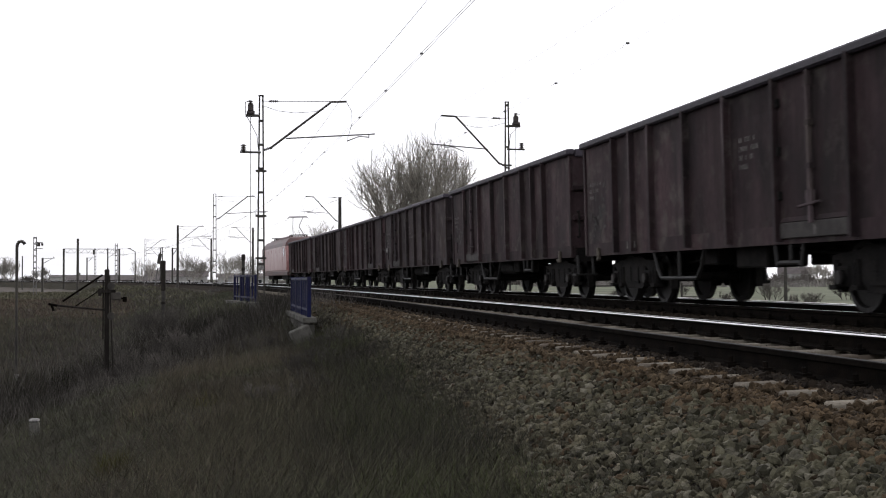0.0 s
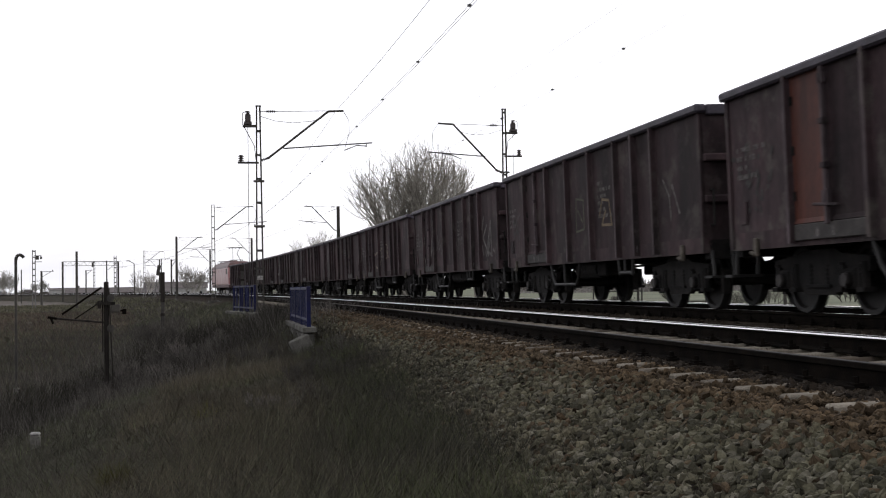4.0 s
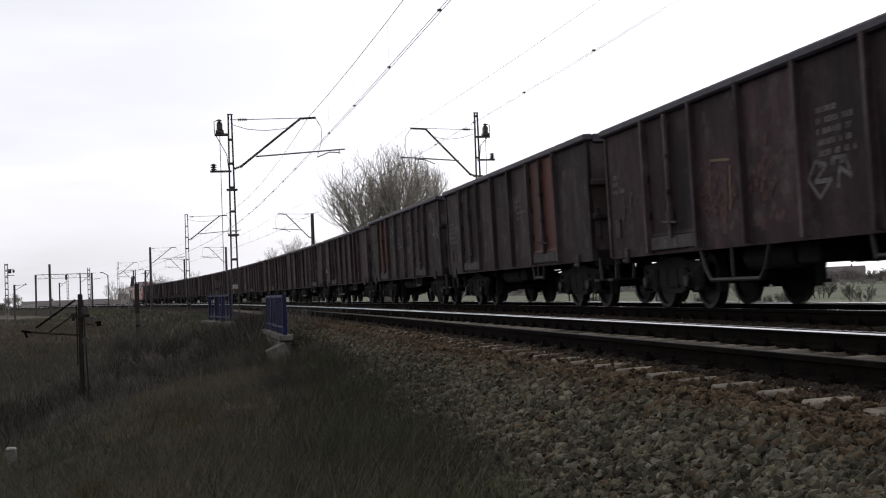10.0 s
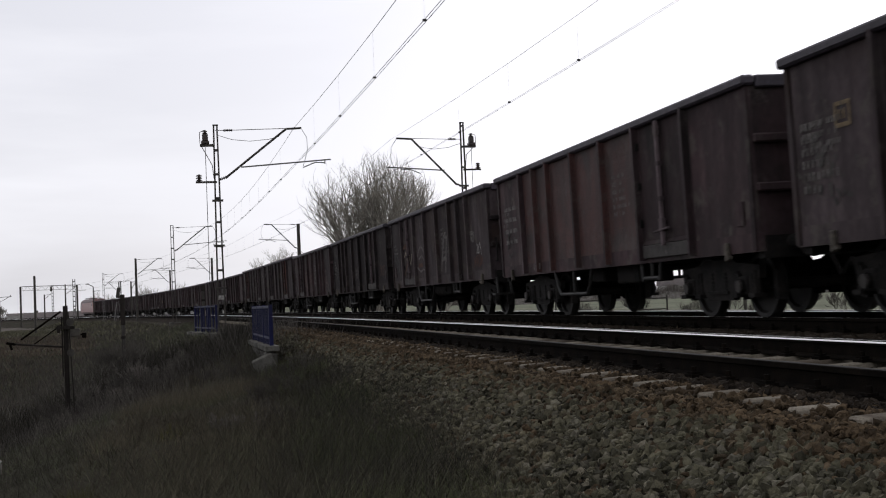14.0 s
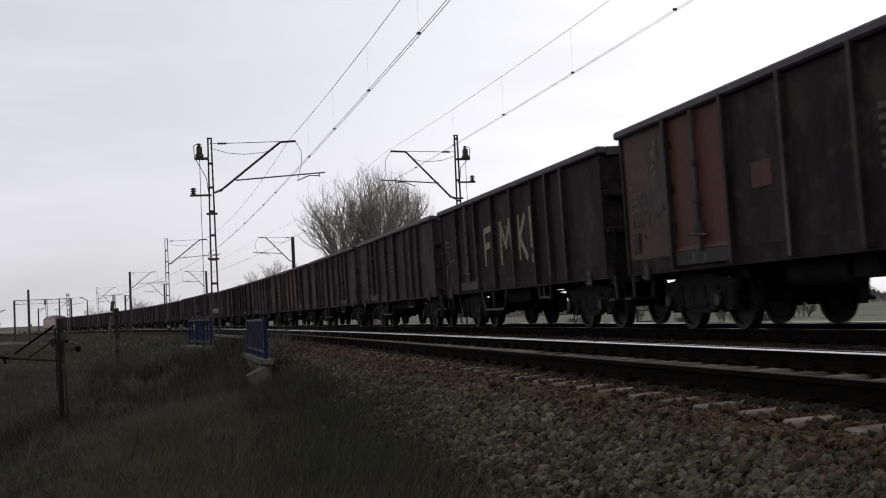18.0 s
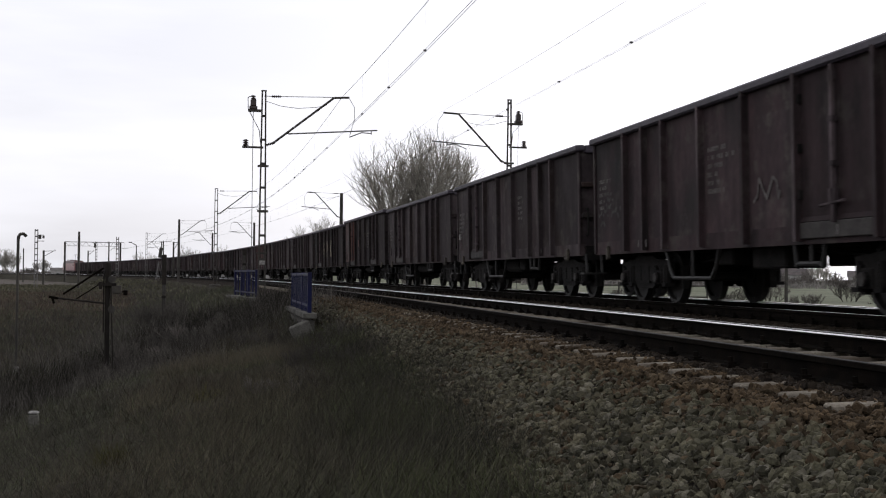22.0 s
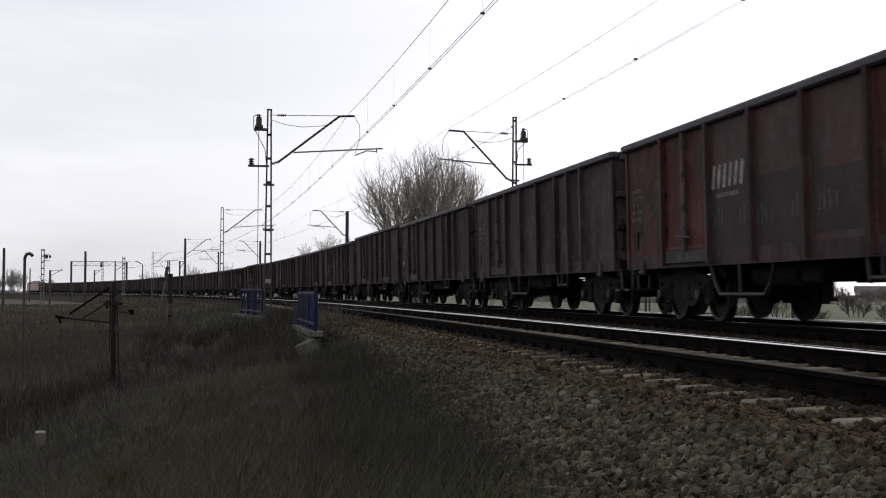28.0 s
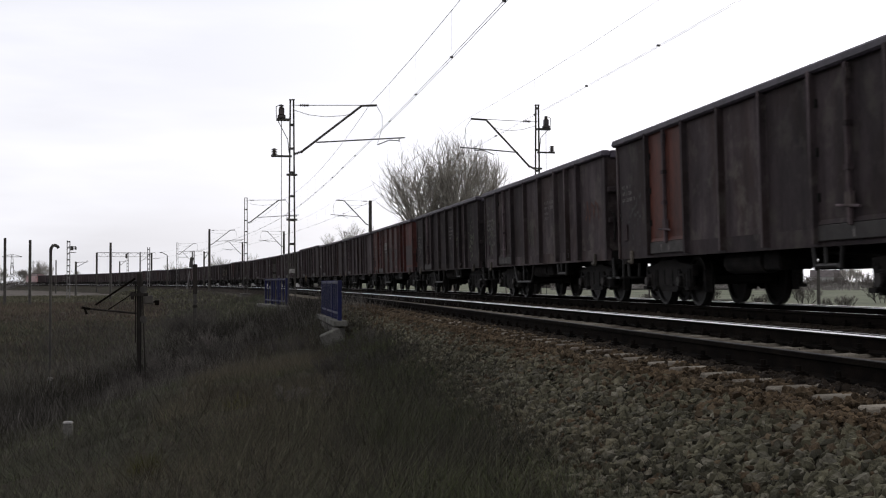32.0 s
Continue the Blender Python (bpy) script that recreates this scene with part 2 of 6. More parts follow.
BODYRED = material("wagon_red_paint", (0.043, 0.0165, 0.0145), (0.07, 0.0245, 0.0205), 1.6, 0.68, fine=14, fine_mix=0.22, bump=0.2, rand=0.2, dirt_sheen=(0.024, 0.017, 0.015), dirt_sheen_amount=0.85, dirt_sheen_scale=0.9, stretch=(1, 1, 0.6), bump_distance=0.012, spec=0.1, streak=0.32, scuff=(0.07, 0.045, 0.04))
BODYDARK = material("wagon_sooty_black_brown_paint", (0.01421, 0.01148, 0.01196), (0.02843, 0.02185, 0.02153), 1.5, 0.8, fine=14, fine_mix=0.2, bump=0.3, rand=0.22, dirt_sheen=(0.012, 0.01, 0.0095), dirt_sheen_amount=0.8, dirt_sheen_scale=0.9, stretch=(1, 1, 0.6), bump_distance=0.012, spec=0.1, streak=0.28, scuff=(0.045, 0.038, 0.034))
# scraped paint, also lightened for the light on the stake fronts
POSTPAINT = material("scraped_lit_stake_paint", (0.04037, 0.0302, 0.03221), (0.08692, 0.06792, 0.07175), 1.8, 0.75, fine=20, bump=0.3, rand=0.45, dirt_sheen=(0.02, 0.016, 0.014), dirt_sheen_amount=0.7, dirt_sheen_scale=1.4, stretch=(1, 1, 0.35), spec=0.1, streak=0.5, scuff=(0.06, 0.05, 0.044))
HOOKPAINT = material("scraped_tan_steel", (0.03, 0.0252, 0.0192), (0.06, 0.0516, 0.0408), 8.0, 0.8, fine=30, bump=0.1, rand=0.4)
PATCHRED = material("wagon_orange_primer", (0.05277, 0.01444, 0.008889), (0.07774, 0.02111, 0.01222), 2.0, 0.7, fine=20, bump=0.15, dirt_sheen=(0.045, 0.02, 0.015), dirt_sheen_amount=0.7, stretch=(1, 1, 0.35), streak=0.35)
PATCHDARK = material("wagon_dark_primer", (0.021, 0.0145, 0.0138), (0.034, 0.0225, 0.0205), 2.0, 0.8, fine=20, bump=0.15)
PATCHBROWN = material("wagon_faded_brown_red", (0.04, 0.0155, 0.0135), (0.06, 0.022, 0.0185), 1.6, 0.7, fine=22, bump=0.3, dirt_sheen=(0.022, 0.017, 0.0155), dirt_sheen_amount=0.8, dirt_sheen_scale=1.0, streak=0.35, scuff=(0.06, 0.045, 0.04))
SILLGREY = material("scraped_sill_paint", (0.0195, 0.0165, 0.015), (0.0375, 0.033, 0.03), 5.0, 0.75, fine=30, bump=0.2, rand=0.3)
STEPGREY = material("dull_grey_steel_tube", (0.0091, 0.0084, 0.0077), (0.0182, 0.0168, 0.0154), 5.0, 0.6, 0.1, fine=30, bump=0.1, fine_mix=0.2)
CHALKDIM = material("faint_white_paint", (0.063, 0.0558, 0.0522), (0.135, 0.126, 0.117), 9.0, 0.9, fine=30, bump=0.1, fine_mix=0.6)
RUSTSPRAY = material("rust_red_spray", (0.0465, 0.01984, 0.01364), (0.0775, 0.0341, 0.02356), 9.0, 0.9, fine=30, bump=0.1, fine_mix=0.4)
GREENSPRAY = material("pale_green_spray", (0.05, 0.052, 0.036), (0.085, 0.088, 0.06), 9.0, 0.9, fine=30, bump=0.1, fine_mix=0.5)
OCHREDIM = material("dull_ochre_paint", (0.11, 0.078, 0.042), (0.16, 0.118, 0.07), 9.0, 0.8, fine=30, bump=0.1, fine_mix=0.5)
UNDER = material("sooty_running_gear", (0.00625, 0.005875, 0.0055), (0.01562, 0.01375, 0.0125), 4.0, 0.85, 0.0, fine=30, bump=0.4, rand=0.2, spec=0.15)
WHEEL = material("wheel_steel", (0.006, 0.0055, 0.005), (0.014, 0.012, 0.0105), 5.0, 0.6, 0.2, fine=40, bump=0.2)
TREAD = material("worn_wheel_tread", (0.22, 0.21, 0.2), (0.35, 0.34, 0.33), 5.0, 0.35, 0.9, fine=40, bump=0.05)
CHALK = material("faded_white_paint", (0.16, 0.152, 0.144), (0.272, 0.264, 0.248), 9.0, 0.9, fine=30, bump=0.1, fine_mix=0.5)
CREAM = material("cream_spray_paint", (0.17, 0.145, 0.105), (0.3, 0.265, 0.2), 9.0, 0.9, fine=30, bump=0.1, fine_mix=0.4)
OCHRE = material("yellow_marking_paint", (0.25, 0.13, 0.02), (0.34, 0.2, 0.03), 9.0, 0.8, fine=30, bump=0.1)
LOCOROOF = material("dark_red_roof_paint", (0.07, 0.032, 0.03), (0.11, 0.05, 0.046), 1.0, 0.5, fine=30, bump=0.1, dirt_sheen=(0.05, 0.045, 0.042), dirt_sheen_amount=0.7)
# greyish pink patches paint the sky's reflection into the red
LOCORED_SHEEN = material("loco_red_with_painted_sheen", (0.255, 0.105, 0.0975), (0.315, 0.15, 0.1387), 1.0, 0.3, fine=30, bump=0.05, dirt_sheen=(0.38, 0.28, 0.27), dirt_sheen_amount=0.8, spec=0.5)
GLASSDARK = material("dark_cab_glass", (0.01, 0.012, 0.015), (0.015, 0.018, 0.02), 1.0, 0.08, fine=10, bump=0, spec=0.6)
ROOFGREY = material("roof_grey_paint", (0.1, 0.1, 0.105), (0.15, 0.15, 0.15), 2.0, 0.6, fine=30, bump=0.1)
WHITE = material("white_paint", (0.6, 0.6, 0.58), (0.75, 0.75, 0.73), 3.0, 0.7, fine=30, bump=0.1)
PLASTER = material("grey_plaster", (0.26, 0.255, 0.245), (0.36, 0.35, 0.335), 0.6, 0.9, fine=14, bump=0.2)
ROOFTILE = material("dark_roof_sheet", (0.06, 0.05, 0.05), (0.1, 0.085, 0.08), 0.6, 0.8, fine=10, bump=0.2)
POSTGREY = material("lichen_grey_post", (0.035, 0.033, 0.03), (0.07, 0.066, 0.06), 3.0, 0.95, fine=30, bump=0.4, stretch=(1, 1, 0.3), spec=0.05)
# distance haze put into the colour: paler than the near twigs
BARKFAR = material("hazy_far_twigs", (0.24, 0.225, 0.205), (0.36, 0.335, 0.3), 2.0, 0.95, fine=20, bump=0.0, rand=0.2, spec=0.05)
# far belts only: aerial haze is painted in as pale grey
HEDGE = material("hazy_bare_hedge", (0.13, 0.12, 0.112), (0.2, 0.187, 0.175), 0.4, 0.95, fine=5, bump=0.0, rand=0.2, spec=0.05)
FIELDBROWN = material("bleached_far_meadow", (0.07225, 0.0646, 0.05695), (0.1062, 0.0952, 0.085), 0.1, 1.0, fine=2, bump=0.1, spec=0.02)
FIELDGREEN = material("pale_winter_field", (0.095, 0.102, 0.072), (0.145, 0.152, 0.112), 0.08, 1.0, fine=2, bump=0.1, spec=0.02)


# ---- mesh helpers ----
def link(name, bm, mat, parent=None, label="", m=None):
    """One mesh object out of a bmesh, under a parent if given."""
    me = bpy.data.meshes.new(name)
    bm.to_mesh(me)
    bm.free()
    me.materials.append(mat)
    ob = new(name, me)
    ob.parent = parent
    if m is not None:
        ob.matrix_basis = m
    if label:
        ob["label"] = label
    return ob


def part(name, bm, mat, parent, label="", m=None):
    return link(name, bm, mat, parent, label, m)


def share(ob, m, parent=None):
    """Another object on the same mesh."""
    o = ob.copy()
    scene.collection.objects.link(o)
    o.parent = parent if parent else ob.parent
    o.matrix_basis = m
    return o


def box(bm, x0, x1, y0, y1, z0, z1, bevel=0.0, m=None):
    r = bmesh.ops.create_cube(bm, size=1)
    mm = Matrix.Translation(((x0 + x1) / 2, (y0 + y1) / 2, (z0 + z1) / 2)) @ Matrix.Diagonal((x1 - x0, y1 - y0, z1 - z0, 1))
    bmesh.ops.transform(bm, matrix=(m @ mm) if m else mm, verts=r["verts"])
    if bevel:
        es = {e for v in r["verts"] for e in v.link_edges}
        bmesh.ops.bevel(bm, geom=list(es), offset=bevel, segments=1, affect="EDGES")
    return bm


def boxes(*items, bevel=0.0):
    bm = bmesh.new()
    for it in items:
        box(bm, *it, bevel=bevel)
    return bm


def rod(bm, a, b, r, r2=None, seg=8):
    """A round bar from a to b."""
    a, b = Vector(a), Vector(b)
    d = b - a
    q = d.to_track_quat("Z", "Y").to_matrix().to_4x4()
    c = bmesh.ops.create_cone(bm, cap_ends=True, segments=seg, radius1=r, radius2=r if r2 is None else r2, depth=d.length)
    bmesh.ops.transform(bm, matrix=Matrix.Translation((a + b) / 2) @ q, verts=c["verts"])
    return bm


def rods(pairs, r, seg=8):
    bm = bmesh.new()
    for a, b in pairs:
        rod(bm, a, b, r, seg=seg)
    return bm


def prism(bm, pts, axis_from, axis_to, axis="y"):
    """Extrude a closed outline (list of pairs) along an axis."""
    def put(p, c):
        return (p[0], c, p[1]) if axis == "y" else ((c, p[0], p[1]) if axis == "x" else (p[0], p[1], c))
    a = [bm.verts.new(put(p, axis_from)) for p in pts]
    b = [bm.verts.new(put(p, axis_to)) for p in pts]
    n = len(pts)
    for i in range(n):
        bm.faces.new((a[i], a[(i + 1) % n], b[(i + 1) % n], b[i]))
    bm.faces.new(a[::-1])
    bm.faces.new(b)
    bmesh.ops.recalc_face_normals(bm, faces=bm.faces)
    return bm


def empty(name, m, label, category, group="", kind=""):
    ob = new(name)
    ob.matrix_basis = m
    return tagged(ob, label, category, group, kind)


def raw_mesh(name, verts, faces, mat, parent=None):
    me = bpy.data.meshes.new(name)
    me.from_pydata(verts, [], faces)
    me.materials.append(mat)
    me.update()
    ob = new(name, me)
    ob.parent = parent
    return ob


# ---- plan: straight to y = 20 m, then a left-hand curve ----
RC, Y0 = 1193.0, 20.0
NEAR, FAR = 4.83, 8.84          # offsets of the two track centres
Z_NEAR, Z_FAR = 0.005, 0.09    # rail level on the track centres
CANT_NEAR, CANT_FAR = 1.7, 1.35


def line(s, o, z=0.0, turn=True):
    """Place and heading (radians to the left) at run s and offset o from the plan line."""
    if s <= Y0:
        return Vector((o, s, z)), 0.0
    a = (s - Y0) / (RC + FAR)
    return Vector((-RC + (RC + o) * math.cos(a), Y0 + (RC + o) * math.sin(a), z)), a


def on_line(s, o, z=0.0, cant=0.0):
    p, a = line(s, o, z)
    return Matrix.Translation(p) @ Matrix.Rotation(a, 4, "Z") @ Matrix.Rotation(-radians(cant), 4, "Y")


def smooth(a, b, v):
    t = min(1.0, max(0.0, (v - a) / (b - a)))
    return t * t * (3 - 2 * t)


def mix(a, b, t):
    return a + (b - a) * t


def crest(s):
    """Height of the foot of the ballast shoulder."""
    z = mix(-0.82, -0.70, smooth(10, 15, s))
    return mix(z, -0.42, smooth(32, 42, s)) - 0.2 * smooth(22, 28, s) * (1 - smooth(30, 36, s))


def toe(s):
    """Offset of the foot of the ballast shoulder; it draws near the rails towards the culvert."""
    return float(np.interp(s, TOE_S, TOE_O))


TOE_S = (8, 11, 14, 17, 22, 30, 36, 44)
TOE_O = (1.85, 1.99, 2.17, 2.31, 2.46, 2.64, 2.4, 1.9)
# overgrown brook: from the culvert down to the meadow
BROOK = ((1.2, 43.0), (-3.6, 28.0), (-9.0, 19.0))


def to_brook(o, s):
    """Distance in plan to the line of the brook."""
    best = 99.0
    for (ax, ay), (bx, by) in zip(BROOK, BROOK[1:]):
        ux, uy = bx - ax, by - ay
        f = min(1.0, max(0.0, ((o - ax) * ux + (s - ay) * uy) / (ux * ux + uy * uy)))
        best = min(best, math.hypot(o - ax - f * ux, s - ay - f * uy))
    return best


def ground_z(o, s):
    bed = -0.285 if o < 5 else mix(-0.285, -0.16, smooth(5.0, 7.6, o))
    far_side = mix(-1.3, -1.6, smooth(20, 200, o))
    t = toe(s)
    lip = crest(s) - 0.12 * smooth(10, 15, s) * smooth(0.0, 0.9, t - o)
    left = lip - 0.16 * max(0.0, t - o) if o > -1.0 else lip - 0.16 * (t + 1.0) - 0.27 * (-1.0 - o)
    left = max(left, -2.1)
    if -14 < o < 2 and 12 < s < 50:
        left -= 0.5 * math.exp(-(to_brook(o, s) / 1.5) ** 2) * smooth(2.0, 0.6, o)
    if o < t:
        z = left
    elif o < 3.15:
        z = mix(crest(s), bed, ((o - t) / (3.15 - t)) ** 0.9)
    elif o < 10.6:
        z = bed
    else:
        z = mix(bed, far_side, smooth(10.6, 14.5, o))
    z = mix(z, -1.8, smooth(900, 1200, s))
    p = Vector((o, s, 0))
    if o < t + 0.1 or o > 12:
        k = 1.0 if -20 < o < 40 else 0.4
        z += k * (0.16 * noise.noise(p * 0.35) + 0.03 * noise.noise(p * 1.1)) * smooth(t + 0.1, t - 0.8, o) if o < 5 else k * 0.12 * noise.noise(p * 0.35)
        if -9 < o < t and s < 60:
            z += 0.06 * noise.noise(p * 0.8 + Vector((7, 3, 1))) * smooth(t, t - 1.0, o)
    return z


def build_ground():
    so = [-1150, -800, -500, -300, -180, -100, -60, -40, -28, -20, -15, -12] + [-10 + 0.5 * i for i in range(20)] + [0.25 * i for i in range(14)] + [3.5, 4.5, 5.5, 6.4, 7, 7.6, 8.8, 10, 10.6, 11.2, 12, 13, 14.5, 17, 20, 25, 32, 42, 60, 90, 140, 220, 350, 600, 1000, 1800, 4000]
    ss = [-600, -300, -150, -80, -40, -20, -10, -5] + [0.5 * i for i in range(0, 90)] + [45 + 2.5 * i for i in range(24)] + [105 + 10 * i for i in range(40)] + [510 + 40 * i for i in range(36)]
    verts, faces = [], []
    for s in ss:
        for o in so:
            p, a = line(s, o)
            verts.append((p.x, p.y, ground_z(o, s)))
    w = len(so)
    slots = []
    for j in range(len(ss) - 1):
        for i in range(w - 1):
            faces.append((j * w + i, j * w + i + 1, (j + 1) * w + i + 1, (j + 1) * w + i))
            mid = (so[i] + so[i + 1]) / 2
            slots.append(1 if toe(ss[j]) - 0.05 < mid < 11.6 and ss[j] < 1100 else (2 if mid > 16 else (3 if mid < -4 and ss[j] > 95 else 0)))
    g = raw_mesh("ground", verts, faces, SOIL)
    g.data.materials.append(BALLAST)
    g.data.materials.append(FIELDGREEN)
    g.data.materials.append(FIELDBROWN)
    g.data.polygons.foreach_set("material_index", slots)
    g.data.polygons.foreach_set("use_smooth", [True] * len(faces))
    return tagged(g, "dry grass embankment and winter fields beside the railway", "ground", kind="structure")


build_ground()


# ---- tracks ----
def rail_profile():
    return [(-0.07, -0.172), (0.07, -0.172), (0.07, -0.16), (0.012, -0.14), (0.009, -0.05), (0.036, -0.04), (0.036, -0.006), (0.03, -0.001), (-0.03, -0.001), (-0.036, -0.006), (-0.036, -0.04), (-0.009, -0.05), (-0.012, -0.14), (-0.07, -0.16)]


def runs():
    return [-450, -200, -60] + [2.0 * i for i in range(-5, 41)] + [80 + 5.0 * i for i in range(1, 85)] + [505 + 20.0 * i for i in range(1, 14)]


def build_track(name, o, z, cant, head, label):
    root = empty(name, Matrix.Identity(4), label, "railway track", kind="structure")
    for side in (-0.75, 0.75):
        prof = rail_profile()
        verts, faces, k = [], [], len(prof)
        for s in runs():
            m = on_line(s, o, z, cant)
            for px, pz in prof:
                verts.append(m @ Vector((side + px, 0, pz)))
        for j in range(len(runs()) - 1):
            for i in range(k):
                faces.append((j * k + i, j * k + (i + 1) % k, (j + 1) * k + (i + 1) % k, (j + 1) * k + i))
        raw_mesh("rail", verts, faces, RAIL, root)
        # worn crown: rounded towards both corners
        crown = [(-0.034, -0.006), (-0.026, -0.0016), (-0.012, 0.0004), (0.0, 0.0008), (0.012, 0.0004), (0.026, -0.0016), (0.034, -0.006)]
        if side > 0:
            # outer rail of the curve: gauge face worn bright by the flanges
            crown = [(-0.0375, -0.024), (-0.0372, -0.011), (-0.033, -0.005)] + crown[1:]
        verts, faces, c = [], [], len(crown)
        for s in runs():
            m = on_line(s, o, z, cant)
            verts += [m @ Vector((side + px, 0, pz + 0.001)) for px, pz in crown]
        for j in range(len(runs()) - 1):
            faces += [(j * c + i, j * c + i + 1, (j + 1) * c + i + 1, (j + 1) * c + i) for i in range(c - 1)]
        raw_mesh("running_surface", verts, faces, head(side), root).data.polygons.foreach_set("use_smooth", [True] * len(faces))
    return root


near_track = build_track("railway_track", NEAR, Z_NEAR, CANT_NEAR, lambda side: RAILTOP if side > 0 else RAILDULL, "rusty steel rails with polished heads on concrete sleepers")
far_track = build_track("railway_track", FAR, Z_FAR, CANT_FAR, lambda side: RAILTOP, "canted steel rails under the freight train")


def sleeper_mesh():
    bm = bmesh.new()
    prism(bm, [(-0.13, -0.36), (0.13, -0.36), (0.075, -0.172), (-0.075, -0.172)], -1.36, 1.3, "x")
    for v in bm.verts:
        if abs(v.co.x) < 1.29 and v.co.z > -0.2:
            v.co.z -= 0.03
    bmesh.ops.bevel(bm, geom=[e for e in bm.edges], offset=0.012, segments=1, affect="EDGES")
    return bm


def fastening_mesh():
    bm = bmesh.new()
    for sx in (-0.75, 0.75):
        for d in (-0.115, 0.115):
            box(bm, sx + d - 0.05, sx + d + 0.05, -0.07, 0.07, -0.174, -0.145)
            rod(bm, (sx + d, 0, -0.15), (sx + d, 0, -0.085), 0.022, seg=6)
            box(bm, sx + d - 0.035, sx + d + 0.035, -0.05, 0.05, -0.14, -0.125)
    return bm


first_sleeper = part("sleeper", sleeper_mesh(), SLEEPER, near_track)
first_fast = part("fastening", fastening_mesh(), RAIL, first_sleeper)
SLEEPER_START = 5.93


def lay_sleepers(root, o, z, cant, s0, count, first_sleeper):
    for i in range(count):
        m = on_line(s0 + 0.65 * i, o, z, cant) @ pose(random.uniform(-0.02, 0.02), random.uniform(-0.015, 0.015), random.uniform(-0.006, 0.004), 0, 0, random.uniform(-0.4, 0.4))
        sl = share(first_sleeper, m, root)
        share(first_fast, Matrix.Identity(4), sl)


lay_sleepers(near_track, NEAR, Z_NEAR, CANT_NEAR, SLEEPER_START - 1.3, 115, first_sleeper)
# far track's sleepers are darker than the near track's
dark_sleeper = part("sleeper", sleeper_mesh(), SLEEPERDARK, far_track, "", on_line(SLEEPER_START - 0.65, FAR, Z_FAR, CANT_FAR))
lay_sleepers(far_track, FAR, Z_FAR, CANT_FAR, SLEEPER_START, 70, dark_sleeper)
first_sleeper.matrix_basis = on_line(SLEEPER_START - 1.95, NEAR, Z_NEAR, CANT_NEAR)


# ---- freight wagons ----
PITCH = 14.04
HALF_L, HALF_W, TOP, SILL = 6.48, 1.38, 3.25, 0.93
POSTS = [-6.42, -4.45, -2.45, -0.82, 0.82, 2.45, 4.45, 6.42]


def wheel_bm():
    bm = bmesh.new()
    rings = [(0.0, -0.07), (0.11, -0.07), (0.13, -0.03), (0.38, -0.012), (0.40, -0.065), (0.462, -0.065), (0.452, 0.05), (0.49, 0.058), (0.49, 0.075), (0.40, 0.075), (0.38, 0.03), (0.13, 0.05), (0.11, 0.09), (0.0, 0.09)]
    seg = 28
    vs = []
    for r, x in rings:
        if r == 0:
            vs.append([bm.verts.new((x, 0, 0))])
        else:
            vs.append([bm.verts.new((x, r * math.cos(2 * math.pi * i / seg), r * math.sin(2 * math.pi * i / seg))) for i in range(seg)])
    for a, b in zip(vs, vs[1:]):
        for i in range(seg):
            j = (i + 1) % seg
            if len(a) == 1:
                bm.faces.new((a[0], b[i], b[j]))
            elif len(b) == 1:
                bm.faces.new((a[i], b[0], a[j]))
            else:
                bm.faces.new((a[i], b[i], b[j], a[j]))
    bmesh.ops.recalc_face_normals(bm, faces=bm.faces)
    return bm


def side_frame_bm():
    bm = bmesh.new()
    prism(bm, [(-1.3, 0.74), (-1.28, 0.56), (-0.64, 0.5), (-0.42, 0.26), (0.42, 0.26), (0.64, 0.5), (1.28, 0.56), (1.3, 0.74), (0.6, 0.8), (0.45, 0.86), (-0.45, 0.86), (-0.6, 0.8)], -0.05, 0.05, "x")
    for y in (-0.9, 0.9):
        box(bm, -0.1, 0.12, y - 0.14, y + 0.14, 0.34, 0.6, 0.02)
        rod(bm, (0.12, y, 0.46), (0.17, y, 0.46), 0.1, seg=12)
        box(bm, -0.06, 0.1, y - 0.24, y - 0.16, 0.3, 0.64)
        box(bm, -0.06, 0.1, y + 0.16, y + 0.24, 0.3, 0.64)
        for d in (-0.27, 0.27):
            rod(bm, (0.03, y + d, 0.36), (0.03, y + d, 0.68), 0.07, seg=8)
            box(bm, -0.05, 0.13, y + d - 0.09, y + d + 0.09, 0.3, 0.36)
    rod(bm, (-0.2, -1.45, 0.42), (-0.2, 1.45, 0.42), 0.03, seg=6)
    for y in (-1.42, 1.42, -0.45, 0.45):
        box(bm, -0.25, -0.12, y - 0.05, y + 0.05, 0.26, 0.66)
    return bm


def spring_bm():
    bm = bmesh.new()
    for y in (-0.22, 0.22):
        for i in range(5):
            z = 0.42 + 0.055 * i
            c = bmesh.ops.create_cone(bm, cap_ends=True, segments=10, radius1=0.075, radius2=0.075, depth=0.035)
            bmesh.ops.transform(bm, matrix=pose(0, y, z), verts=c["verts"])
        rod(bm, (0, y, 0.38), (0, y, 0.68), 0.06, seg=8)
    box(bm, -0.09, 0.09, -0.32, 0.32, 0.36, 0.4)
    return bm


